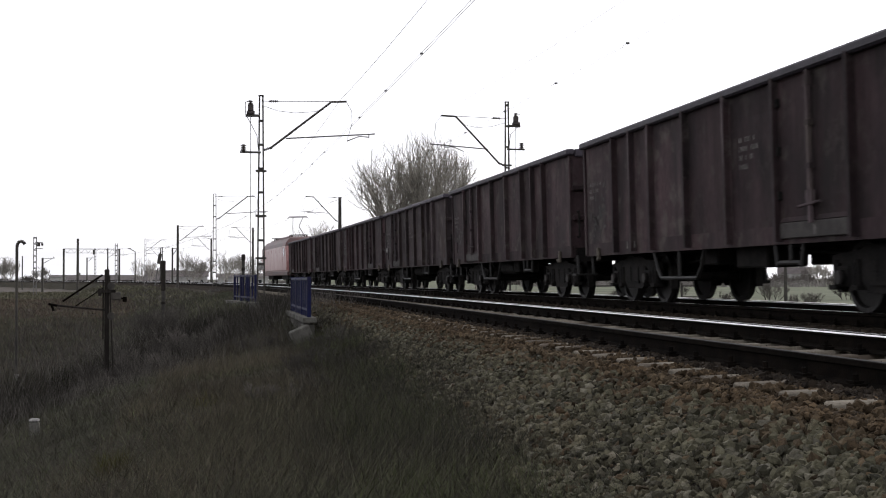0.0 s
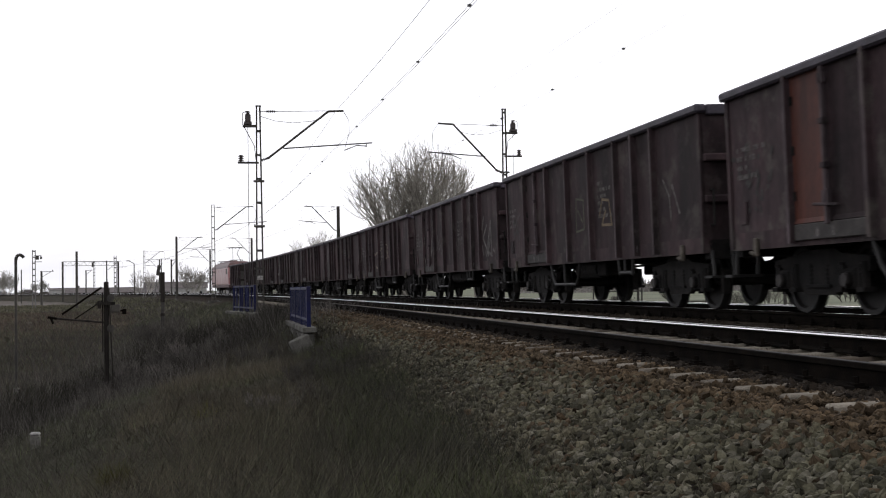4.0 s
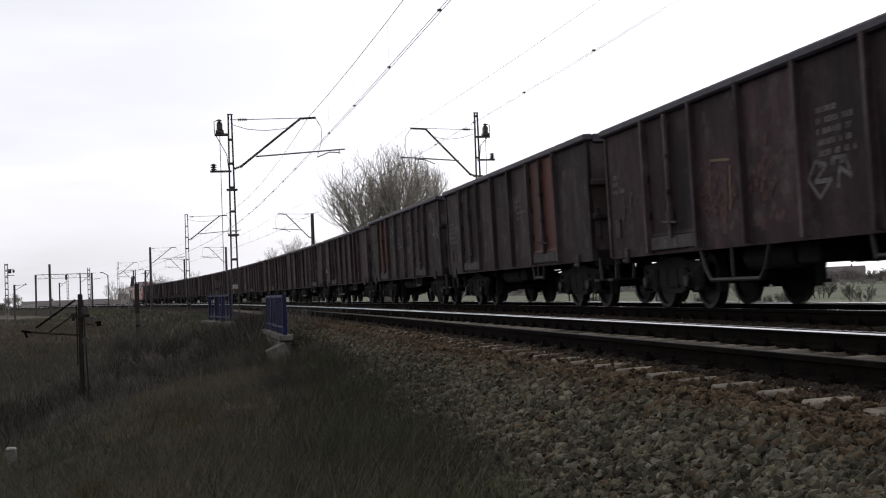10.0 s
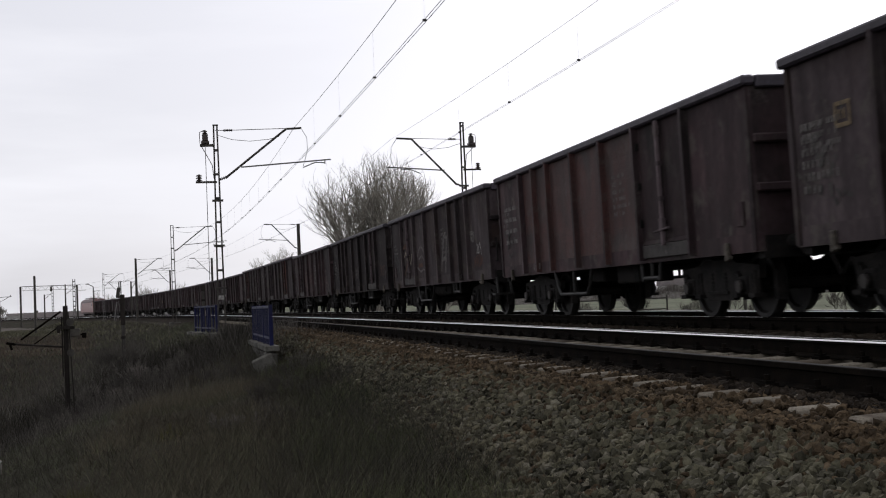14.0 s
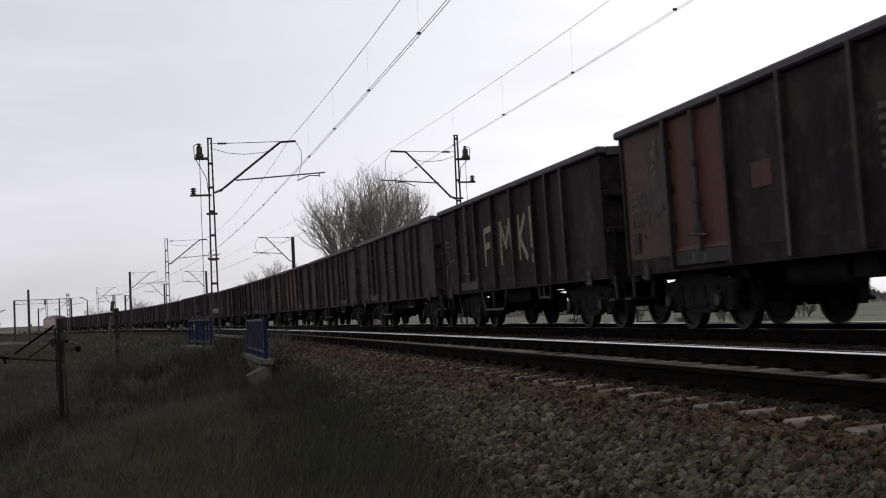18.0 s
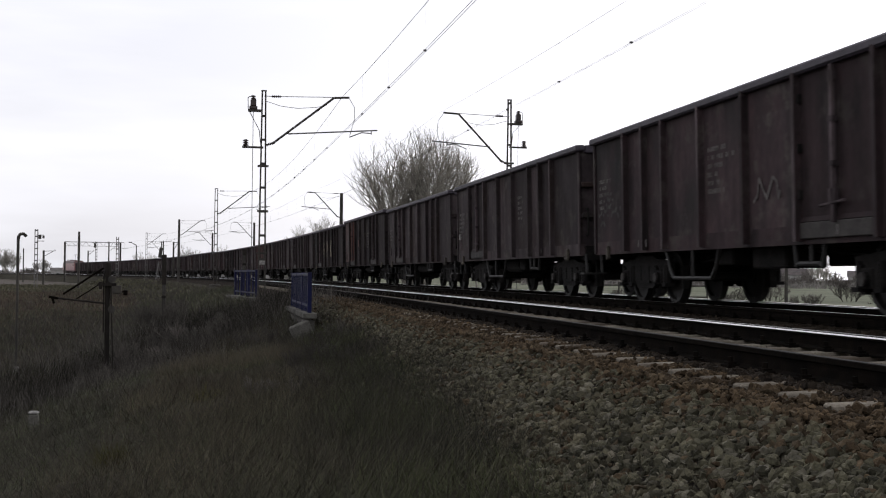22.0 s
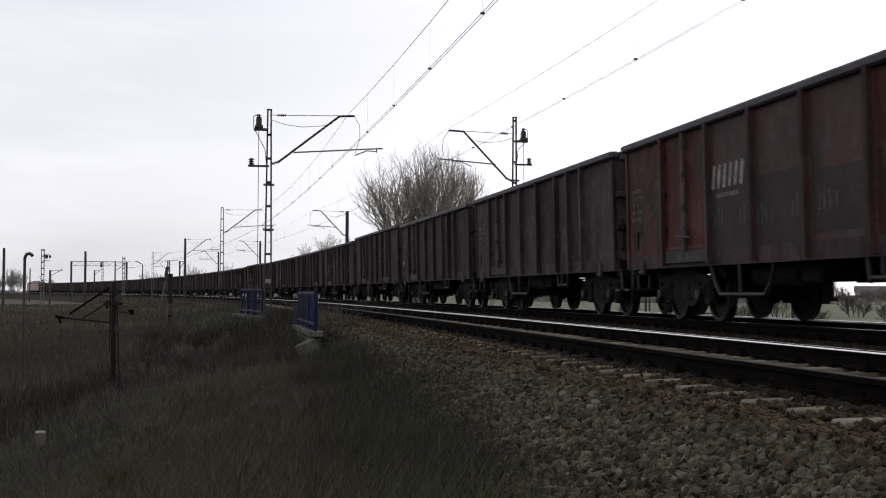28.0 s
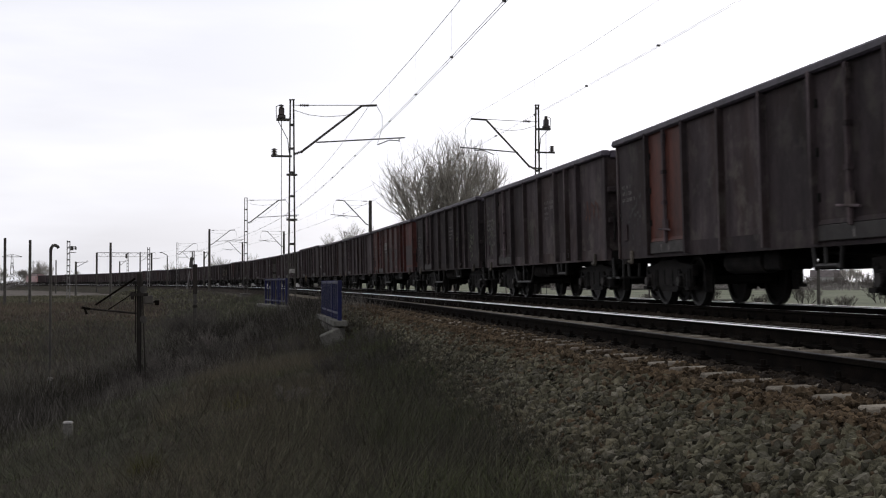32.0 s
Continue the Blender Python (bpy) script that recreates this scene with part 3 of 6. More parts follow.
def bogie_parts(root, y):
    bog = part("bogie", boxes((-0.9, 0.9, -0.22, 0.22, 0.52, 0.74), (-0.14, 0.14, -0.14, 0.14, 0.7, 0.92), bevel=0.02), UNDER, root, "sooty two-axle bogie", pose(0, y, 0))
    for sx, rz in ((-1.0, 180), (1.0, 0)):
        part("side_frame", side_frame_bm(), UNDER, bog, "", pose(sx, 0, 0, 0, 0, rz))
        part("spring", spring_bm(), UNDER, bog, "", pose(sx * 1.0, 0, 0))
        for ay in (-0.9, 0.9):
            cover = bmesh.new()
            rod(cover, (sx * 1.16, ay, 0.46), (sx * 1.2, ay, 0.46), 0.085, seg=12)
            # paler grey on the lid paints the highlight on the bogie
            part("axle_box_cover", cover, SILLGREY, bog, "round axle box cover in a paler grey for its highlight")
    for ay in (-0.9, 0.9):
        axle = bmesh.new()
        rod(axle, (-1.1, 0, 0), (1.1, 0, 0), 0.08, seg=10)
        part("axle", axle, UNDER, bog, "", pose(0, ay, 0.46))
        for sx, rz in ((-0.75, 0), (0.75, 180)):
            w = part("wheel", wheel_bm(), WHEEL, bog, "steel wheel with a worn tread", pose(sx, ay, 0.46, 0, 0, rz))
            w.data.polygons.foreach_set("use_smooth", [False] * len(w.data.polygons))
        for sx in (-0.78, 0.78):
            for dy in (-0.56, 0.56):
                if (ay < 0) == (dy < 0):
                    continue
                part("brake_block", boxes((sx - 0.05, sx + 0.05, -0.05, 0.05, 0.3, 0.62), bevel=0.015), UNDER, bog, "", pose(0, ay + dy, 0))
    return bog


def post_bm(top):
    bm = bmesh.new()
    prism(bm, [(0.0, -0.075), (0.0, 0.075), (-0.015, 0.05), (-0.095, 0.045), (-0.105, 0.038), (-0.105, -0.038), (-0.095, -0.045), (-0.015, -0.05)], SILL + 0.02, top - 0.09, "z")
    bmesh.ops.recalc_face_normals(bm, faces=bm.faces)
    # outward faces get the paler slot: scrapes plus painted-in light
    for f in bm.faces:
        f.material_index = 1 if f.normal.x < -0.9 else 0
    return bm


def build_wagon(two_doors):
    """Open wagon with double doors in one bay of each side, or in two; its y axis points to the leading end."""
    top = TOP + 0.09 if two_doors else TOP
    root = empty("freight_wagon", Matrix.Identity(4), "rusty brown open-top bogie coal wagon on the far track", "freight wagon", "wagons of the coal train")
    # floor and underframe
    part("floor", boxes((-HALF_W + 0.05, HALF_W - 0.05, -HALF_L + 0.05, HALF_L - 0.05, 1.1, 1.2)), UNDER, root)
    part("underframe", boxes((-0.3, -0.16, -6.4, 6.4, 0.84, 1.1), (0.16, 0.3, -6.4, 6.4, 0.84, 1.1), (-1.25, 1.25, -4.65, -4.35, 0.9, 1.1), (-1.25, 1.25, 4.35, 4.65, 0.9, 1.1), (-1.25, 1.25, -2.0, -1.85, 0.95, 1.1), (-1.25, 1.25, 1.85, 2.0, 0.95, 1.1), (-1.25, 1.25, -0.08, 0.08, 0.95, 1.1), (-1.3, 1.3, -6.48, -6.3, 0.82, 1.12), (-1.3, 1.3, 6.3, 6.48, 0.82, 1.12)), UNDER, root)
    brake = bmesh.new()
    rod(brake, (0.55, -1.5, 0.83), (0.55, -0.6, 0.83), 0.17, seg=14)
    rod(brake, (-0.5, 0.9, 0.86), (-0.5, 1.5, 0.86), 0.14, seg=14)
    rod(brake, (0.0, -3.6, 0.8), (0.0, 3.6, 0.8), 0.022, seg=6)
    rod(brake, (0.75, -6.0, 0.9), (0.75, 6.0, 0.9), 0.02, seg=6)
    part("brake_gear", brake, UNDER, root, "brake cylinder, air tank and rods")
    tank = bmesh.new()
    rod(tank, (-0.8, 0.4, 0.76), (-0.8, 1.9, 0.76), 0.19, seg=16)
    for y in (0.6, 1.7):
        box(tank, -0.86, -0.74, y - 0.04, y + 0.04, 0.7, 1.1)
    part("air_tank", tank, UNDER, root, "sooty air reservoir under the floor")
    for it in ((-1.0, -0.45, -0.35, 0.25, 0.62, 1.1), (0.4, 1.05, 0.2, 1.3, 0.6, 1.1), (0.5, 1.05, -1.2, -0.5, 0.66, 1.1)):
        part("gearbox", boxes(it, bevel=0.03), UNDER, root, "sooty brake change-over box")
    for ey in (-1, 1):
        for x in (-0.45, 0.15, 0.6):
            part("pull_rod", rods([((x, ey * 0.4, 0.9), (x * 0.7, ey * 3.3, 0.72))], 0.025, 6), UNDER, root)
    post = None
    latch = None
    for side in (-1, 1):
        x = side * HALF_W
        stakes = POSTS if two_doors else sorted(POSTS + [(POSTS[1] + POSTS[2]) / 2])
        bays = list(zip(stakes, stakes[1:]))
        last = len(bays) - 1
        shut = [i for i, (a, b) in enumerate(bays) if b - a > 1.9 and 0 < i < last and (a > 0 or two_doors)]
        sill = bmesh.new()
        box(sill, min(x, x - side * 0.12), max(x, x - side * 0.12), -HALF_L, HALF_L, SILL - 0.02, 1.16)
        part("side_sill", sill, BODY, root)
        # panels of the plain bays, double doors in the wide ones
        for i, (a, b) in enumerate(bays):
            if i in shut:
                continue
            wall = bmesh.new()
            box(wall, min(x, x - side * 0.05), max(x, x - side * 0.05), a - 0.06 if i == 0 else a + 0.003, b + 0.06 if i == last else b - 0.003, 1.16, top - 0.1)
            bmesh.ops.subdivide_edges(wall, edges=[e for e in wall.edges], cuts=4, use_grid_fill=True)
            for v in wall.verts:
                u, w2 = (v.co.y - a) / (b - a), (v.co.z - 1.16) / (top - 1.26)
                if 0.05 < u < 0.95 and 0.05 < w2 < 0.95:
                    v.co.x -= side * 0.03 * abs(noise.noise(Vector((v.co.y * 0.9, v.co.z * 0.9, side))))
            part("panel", wall, BODY, root)
        for a, b in (bays[i] for i in shut):
            xi, xo = x - side * 0.05, x + side * 0.012
            mid = (a + b) / 2
            lo, hi = min(xo - side * 0.006, xo + side * 0.03), max(xo - side * 0.006, xo + side * 0.03)
            for c, d in ((a + 0.01, mid - 0.012), (mid + 0.012, b - 0.01)):
                door = bmesh.new()
                box(door, min(xi, xo + side * 0.028), max(xi, xo + side * 0.028), c, d, 1.2, top - 0.1)
                face = [f for f in door.faces if f.normal.x * side > 0.9]
                bmesh.ops.inset_individual(door, faces=face, thickness=0.09, depth=-0.035)
                dr = part("door", door, BODY, root)
                for z in (1.5, 2.1, 2.75):
                    hy = c + 0.03 if c < mid - 0.1 else d - 0.03
                    part("hinge", boxes((lo, hi + 0.02 if side > 0 else hi, hy - 0.05, hy + 0.05, z, z + 0.12)), UNDER, dr)
            lt = bmesh.new()
            xr = x + side * 0.07
            box(lt, xr - 0.03, xr + 0.03, mid - 0.032, mid + 0.032, 1.16, top - 0.14, 0.008)
            rod(lt, (xr + side * 0.02, mid - 0.3, 1.38), (xr + side * 0.02, mid + 0.3, 1.42), 0.02, seg=6)
            for z in (1.85, 2.4):
                box(lt, xr - 0.045, xr + 0.035, mid - 0.06, mid + 0.06, z, z + 0.07)
            box(lt, xr - 0.03, xr + 0.03, mid - 0.08, mid + 0.08, 1.4, 1.58)
            box(lt, xr - 0.03, xr + 0.03, mid - 0.06, mid + 0.06, top - 0.35, top - 0.22)
            part("latch", lt, POSTPAINT, root, "door locking bar with a lever")
            part("door_sill", boxes((min(x, x + side * 0.05), max(x, x + side * 0.05), a + 0.06, b - 0.06, 0.98, 1.19), bevel=0.01), SILLGREY, root, "scraped grey door sill")
        for y in stakes:
            if abs(y) > 6.4:
                continue
            if post is None:
                post = part("post", post_bm(top), BODY, root, "", pose(x, y, 0, 0, 0, 0))
                post.data.materials.append(POSTPAINT)
                ob = post
            else:
                ob = share(post, Matrix.Identity(4), root)
            ob.matrix_basis = pose(x, y, 0, 0, 0, 0 if side < 0 else 180)
        for y in (-HALF_L, HALF_L - 0.1):
            part("corner_post", boxes((min(x, x + side * 0.03), max(x, x + side * 0.03), y, y + 0.1, SILL, top - 0.08)), BODY, root)
        # looped steps under the sill
        xs = x - side * 0.04
        loops = ((side * -1.45, 1.15, 0.46), (side * 2.6, 0.42, 0.66))
        for mid, half, low in loops[1:] if two_doors else loops:
            st = bmesh.new()
            bend = [(xs, mid - half, 0.95), (xs, mid - half * 0.85, 0.62), (xs, mid - half * 0.7, low), (xs, mid + half * 0.7, low), (xs, mid + half * 0.85, 0.62), (xs, mid + half, 0.95)]
            for p, q in list(zip(bend, bend[1:])) + [((xs, mid + 0.05, low), (xs, mid + 0.05, 0.95))]:
                rod(st, p, q, 0.033, seg=8)
            part("step", st, STEPGREY, root, "looped step of bent steel tube")
        for y in (-5.6, 5.6):
            hook = bmesh.new()
            box(hook, min(x, x + side * 0.06), max(x, x + side * 0.06), y - 0.05, y + 0.05, SILL - 0.12, SILL + 0.14, 0.015)
            rod(hook, (x + side * 0.05, y, SILL - 0.1), (x + side * 0.05, y + 0.14, SILL - 0.06), 0.03, seg=6)
            part("rope_hook", hook, HOOKPAINT, root, "scraped tan rope hook")
        part("label_holder", boxes((min(x, x + side * 0.02), max(x, x + side * 0.02), 5.9, 6.15, 1.28, 1.6)), BODY, root, "small steel frame for a consignment note")
    for ey in (-1, 1):
        y = ey * HALF_L
        e = bmesh.new()
        box(e, -HALF_W, HALF_W, min(y, y - ey * 0.06), max(y, y - ey * 0.06), 1.12, top - 0.1)
        part("end_wall", e, BODY, root)
        for z in (1.7, 2.35):
            part("end_rib", boxes((-HALF_W + 0.02, HALF_W - 0.02, min(y, y + ey * 0.09), max(y, y + ey * 0.09), z, z + 0.12), bevel=0.02), BODY, root)
        for x in (-0.6, 0.6):
            part("end_stiffener", boxes((x - 0.06, x + 0.06, min(y, y + ey * 0.07), max(y, y + ey * 0.07), 0.9, top - 0.15)), BODY, root)
        for x in (-0.875, 0.875):
            bf = bmesh.new()
            rod(bf, (x, y, 1.02), (x, y + ey * 0.32, 1.02), 0.1, seg=12)
            rod(bf, (x, y + ey * 0.3, 1.02), (x, y + ey * 0.5, 1.02), 0.075, seg=12)
            b = part("buffer", bf, UNDER, root)
            hd = bmesh.new()
            rod(hd, (x, y + ey * 0.5, 1.02), (x, y + ey * 0.535, 1.02), 0.22, seg=18)
            part("buffer_plate", hd, UNDER, b, "round buffer plate")
        cp = bmesh.new()
        box(cp, -0.05, 0.05, min(y, y + ey * 0.35), max(y, y + ey * 0.35), 0.95, 1.05)
        rod(cp, (0.06, y + ey * 0.3, 1.0), (0.06, y + ey * 0.54, 0.86), 0.03, seg=6)
        rod(cp, (-0.06, y + ey * 0.3, 1.0), (-0.06, y + ey * 0.54, 0.86), 0.03, seg=6)
        part("coupling", cp, UNDER, root, "draw hook and screw coupling")
        hs = bmesh.new()
        rod(hs, (0.4, y + ey * 0.05, 0.9), (0.38, y + ey * 0.3, 0.55), 0.03, seg=6)
        rod(hs, (0.38, y + ey * 0.3, 0.55), (0.36, y + ey * 0.54, 0.75), 0.03, seg=6)
        part("brake_hose", hs, UNDER, root)
        gr = bmesh.new()
        rod(gr, (-1.28, y + ey * 0.04, 0.95), (-1.28, y + ey * 0.1, 0.56), 0.03, seg=6)
        rod(gr, (-0.95, y + ey * 0.04, 0.95), (-0.95, y + ey * 0.1, 0.56), 0.03, seg=6)
        box(gr, -1.4, -0.9, min(y + ey * 0.0, y + ey * 0.26), max(y + ey * 0.0, y + ey * 0.26), 0.52, 0.56)
        part("shunter_step", gr, STEPGREY, root, "corner footboard on two stanchions")
        gb = bmesh.new()
        for p, q in (((-1.25, y, 1.35), (-1.25, y + ey * 0.12, 1.35)), ((-1.25, y + ey * 0.12, 1.35), (-1.25, y + ey * 0.12, 1.9)), ((-1.25, y + ey * 0.12, 1.9), (-1.25, y, 1.9))):
            rod(gb, p, q, 0.02, seg=6)
        part("grab_rail", gb, UNDER, root)
    rim = bmesh.new()
    for x in (-HALF_W, HALF_W):
        box(rim, x - 0.1, x + 0.1, -HALF_L - 0.07, HALF_L + 0.07, top - 0.135, top, 0.03)
    for y in (-HALF_L, HALF_L):
        box(rim, -HALF_W + 0.1, HALF_W - 0.1, y - 0.07, y + 0.07, top - 0.17, top - 0.003, 0.02)
    part("top_rim", rim, RIM, root, "worn rolled top rim")
    for y in (-4.5, 4.5):
        bogie_parts(root, y)
    return root


FIRST, LAST = -7, 27
TWO_DOORS = (5, 6, 14, 19, 25)
models, wagons = {}, {}
for n in range(FIRST, LAST + 1):
    two = n in TWO_DOORS
    if two in models:
        wagons[n] = copy_thing(models[two], Matrix.Identity(4))
    else:
        wagons[n] = models[two] = build_wagon(two)


def repaint(w, mat, label, names=("panel", "end_wall", "door", "corner_post", "side_sill", "end_rib", "end_stiffener", "post")):
    w["label"] = label
    for o in w.children:
        if o.name.split(".")[0] in names:
            o.material_slots[0].link = "OBJECT"
            o.material_slots[0].material = mat


def patch(w, side, lo, hi, mat):
    """Repaint the panels, doors and posts of one side between two runs along the body."""
    for o in w.children:
        if o.name.split(".")[0] not in ("panel", "door", "post"):
            continue
        if o.name.split(".")[0] == "post":
            x, y = o.matrix_basis.translation.x, o.matrix_basis.translation.y
        else:
            b = [Vector(c) for c in o.bound_box]
            x, y = sum(c.x for c in b) / 8, sum(c.y for c in b) / 8
        if x * side > 0 and lo < y < hi:
            o.material_slots[0].link = "OBJECT"
            o.material_slots[0].material = mat


GREYISH = (-6, -4, 3, 5, 6, 8, 9, 11, 12, 13, 15, 16, 18, 19, 20, 21, 23, 24, 25)
REDDISH = (22,)
SOOTY = (8, 13, 14, 23)
TURNED = (-5, -2, 3, 8, 10, 11, 17)
# slack couplings: metres by which a wagon runs ahead of its even place
SLACK = {-1: 0.22, 3: 0.22, 22: 0.22, 25: 0.18}
for n, w in wagons.items():
    if n in REDDISH:
        repaint(w, BODYRED, "faded dark red open-top coal wagon on the far track", ("panel", "end_wall", "door", "corner_post", "end_rib", "end_stiffener", "post"))
    elif n in SOOTY:
        repaint(w, BODYDARK, "sooty black-brown open-top coal wagon on the far track")
    elif n in GREYISH:
        repaint(w, BODYGREY, "sooty grey-brown open-top coal wagon on the far track")
# fresh primer on single bays: run from the leading end of the body
for n, lo, hi in ((2, 3.4, 4.4), (5, 2.5, 4.4), (6, -4.4, -2.5), (14, 2.5, 4.4), (25, 2.5, 4.4)):
    k = -1 if n in TURNED else 1
    patch(wagons[n], -k, min(k * lo, k * hi), max(k * lo, k * hi), PATCHRED)
    wagons[n]["label"] = "sooty open-top coal wagon with bays patched in orange primer"
patch(wagons[22], -1, -2.7, 2.7, PATCHBROWN)
patch(wagons[14], -1, 4.5, 6.4, PATCHBROWN)
patch(wagons[10], 1, -4.4, 2.4, PATCHBROWN)
wagons[10]["label"] = "open-top coal wagon with faded brown-red bays"


# ---- markings and sprayed writing on the wagons ----
def strokes(lines, width):
    """Flat paint strokes in the (y, z) plane of the side, from polylines."""
    bm = bmesh.new()
    for pts in lines:
        for (a, b), (c, d) in zip(pts, pts[1:]):
            u = Vector((c - a, d - b))
            if u.length < 1e-4:
                continue
            u.normalize()
            w = width * random.uniform(0.85, 1.15) / 2
            n = Vector((-u.y, u.x)) * w
            e = u * w * 0.6
            quad = [(a - e.x + n.x, b - e.y + n.y), (c + e.x + n.x, d + e.y + n.y), (c + e.x - n.x, d + e.y - n.y), (a - e.x - n.x, b - e.y - n.y)]
            bm.faces.new([bm.verts.new((0, p, q)) for p, q in quad])
    bmesh.ops.recalc_face_normals(bm, faces=bm.faces)
    return bm


def mark(n, name, lines, width, mat, label, proud=0.005):
    """Put strokes on the side of wagon n that faces the camera; y counts from the body's centre to its leading end."""
    w = wagons[n]
    turned = n in TURNED
    m = pose(HALF_W + proud, 0, 0, 0, 0, 180) if turned else pose(-HALF_W - proud, 0, 0)
    ob = part(name, strokes(lines, width), mat, w, label, m)
    return tagged(ob, kind="stuff") if name in ("stencil", "worn_patch") else ob


def text_bars(y0, z0, rows, rng):
    """Rows of short dashes in place of stencilled figures too faint to read; y falls along the reading direction."""
    out = []
    for r in range(rows):
        y, z = y0, z0 - 0.13 * r
        for _ in range(rng.randint(4, 11)):
            out.append([(y, z - 0.025), (y, z + 0.025)])
            y -= 0.062 if rng.random() < 0.8 else 0.15
    return out


def scribble(y, z, w, h, turns, rng):
    """An unreadable sprayed tag: joined angular strokes, leaning forward."""
    pts = []
    n = turns * 2 + 1
    for i in range(n):
        f = i / (n - 1)
        up = h * rng.uniform(0.25, 0.5) * (1 if i % 2 else -1)
        pts.append((y - w * f + rng.uniform(-0.12, 0.12) * w / turns, z + up))
        if rng.random() < 0.35:
            pts.append((pts[-1][0] - rng.uniform(0.05, 0.2), pts[-1][1] - up * rng.uniform(0.3, 0.7)))
    return pts


def blotch(y, z, w, h, n, rng):
    """A mottled patch: many short dabs round one place."""
    out = []
    for _ in range(n):
        a, b = y + rng.gauss(0, w * 0.3), z + rng.gauss(0, h * 0.3)
        k, ang = rng.uniform(0.02, 0.13), rng.uniform(0, math.pi)
        out.append([(a, b), (a + k * math.cos(ang), b + k * math.sin(ang))])
    return out


rng = random.Random(4)
for n in wagons:
    mark(n, "stencil", text_bars(6.15, 2.35, rng.randint(3, 5), rng), 0.036, CHALKDIM, "faint white stencilled rows")
    if rng.random() < 0.7:
        mark(n, "stencil", text_bars(0.6 if rng.random() < 0.5 else -1.2, 2.45, rng.randint(4, 6), rng), 0.036, CHALKDIM, "faint white stencilled rows")
    mark(n, "worn_patch", blotch(5.6, 1.8, 1.1, 0.8, 24, rng), 0.06, SILLGREY, "scraped pale patch beside the stencils")
    for y in (3.75, 3.35, -3.5):
        mark(n, "sill_marking", [[(y, 1.03), (y, 1.12)]], 0.06, CHALKDIM, "", 0.055)


# readable letters: strokes in a unit box, u along the reading direction, v up
GLYPHS = {"F": [[(0, 0), (0, 1), (0.75, 1.05)], [(0, 0.52), (0.5, 0.56)]], "M": [[(0, 0), (0.05, 1), (0.45, 0.4), (0.8, 1), (1.0, 0)]], "K": [[(0, 0), (0.02, 1)], [(0.7, 1), (0.08, 0.48), (0.8, 0.0)]], "!": [[(0.1, 1.05), (0.16, 0.3)], [(0.18, 0.1), (0.2, 0.0)]],
          "J": [[(0.1, 1), (0.8, 1)], [(0.5, 1), (0.5, 0.15), (0.1, 0.0)]], "7": [[(0, 1), (0.8, 1), (0.3, 0)]], "Q": [[(0.5, 1), (0.1, 0.6), (0.3, 0.1), (0.8, 0.2), (0.9, 0.7), (0.5, 1)], [(0.55, 0.35), (0.95, -0.1)]],
          "Y": [[(0, 1), (0.45, 0.5), (0.9, 1)], [(0.45, 0.5), (0.4, 0)]], "A": [[(0, 0), (0.45, 1), (0.9, 0)], [(0.2, 0.4), (0.7, 0.4)]], "8": [[(0.5, 1), (0.1, 0.75), (0.8, 0.3), (0.45, 0), (0.1, 0.3), (0.8, 0.75), (0.5, 1)]]}


def letters(text, y, z, w, h, gap):
    out = []
    for ch in text:
        for g in GLYPHS.get(ch, []):
            out.append([(y - u * w, z + v * h) for u, v in g])
        y -= w + gap
    return out


for ch, y, z, wd, h in (("F", 1.84, 1.56, 0.85, 0.8), ("M", 0.4, 1.52, 0.95, 0.92), ("K", -1.12, 1.56, 0.68, 0.9), ("!", -1.97, 1.46, 0.5, 1.06)):
    mark(13, "sprayed_letter", letters(ch, y, z, wd, h, 0), 0.145, CREAM, "large cream sprayed character " + ch)
mark(-1, "chalk_writing", [[(2.4, 2.02), (2.15, 1.92), (1.9, 1.95), (1.4, 2.1), (1.42, 1.34), (1.9, 1.33), (2.1, 1.45)]], 0.05, CREAM, "tan sprayed hooked figure")
mark(-1, "chalk_writing", [[(0.85, 2.05), (0.2, 2.2), (0.3, 1.75), (0.38, 1.6)], [(0.85, 2.0), (0.72, 1.45)]], 0.04, CREAM, "tan sprayed figure seven")
mark(-1, "chalk_writing", [[(-1.0 - 0.36 * math.cos(0.42 * i), 2.0 + 0.3 * math.sin(0.42 * i)) for i in range(16)], [(-1.1, 2.0), (-1.5, 1.72)]], 0.045, CREAM, "tan sprayed looped letter Q")
mark(0, "chalk_writing", [[(4.3, 2.2), (4.5, 1.67), (4.2, 1.17)], [(3.4, 2.2), (3.8, 1.2)], [(3.0, 2.1), (3.2, 1.5), (2.9, 1.8)]], 0.06, CHALKDIM, "white sprayed strokes across the door", 0.046)
mark(0, "chalk_writing", [[(2.1, 2.19), (2.3, 1.7), (1.8, 2.02), (2.0, 1.6), (1.5, 1.9), (1.6, 1.5), (1.2, 1.8)]], 0.05, CHALKDIM, "tangled white sprayed scrawl")
mark(0, "chalk_writing", [[(-0.95, 1.85), (-1.1, 1.4)], [(-1.28, 2.05), (-1.17, 1.5)], [(-1.73, 2.0), (-1.58, 1.4)]], 0.03, CHALKDIM, "thin white upright strokes")
mark(0, "chalk_writing", [[(-4.8, 2.4), (-4.62, 2.15), (-4.36, 1.8), (-4.67, 1.34)], [(-5.12, 2.15), (-4.66, 1.81), (-5.0, 1.55), (-5.24, 1.3)], [(-5.6, 2.25), (-5.3, 1.75), (-5.02, 1.3)], [(-5.58, 2.2), (-5.66, 1.3), (-5.2, 1.4), (-5.5, 1.72)]], 0.085, CHALKDIM, "large angular white sprayed tag")
mark(0, "chalk_writing", [[(-5.8, 1.46), (-5.95, 1.4)]], 0.07, CHALKDIM, "white sprayed stroke")
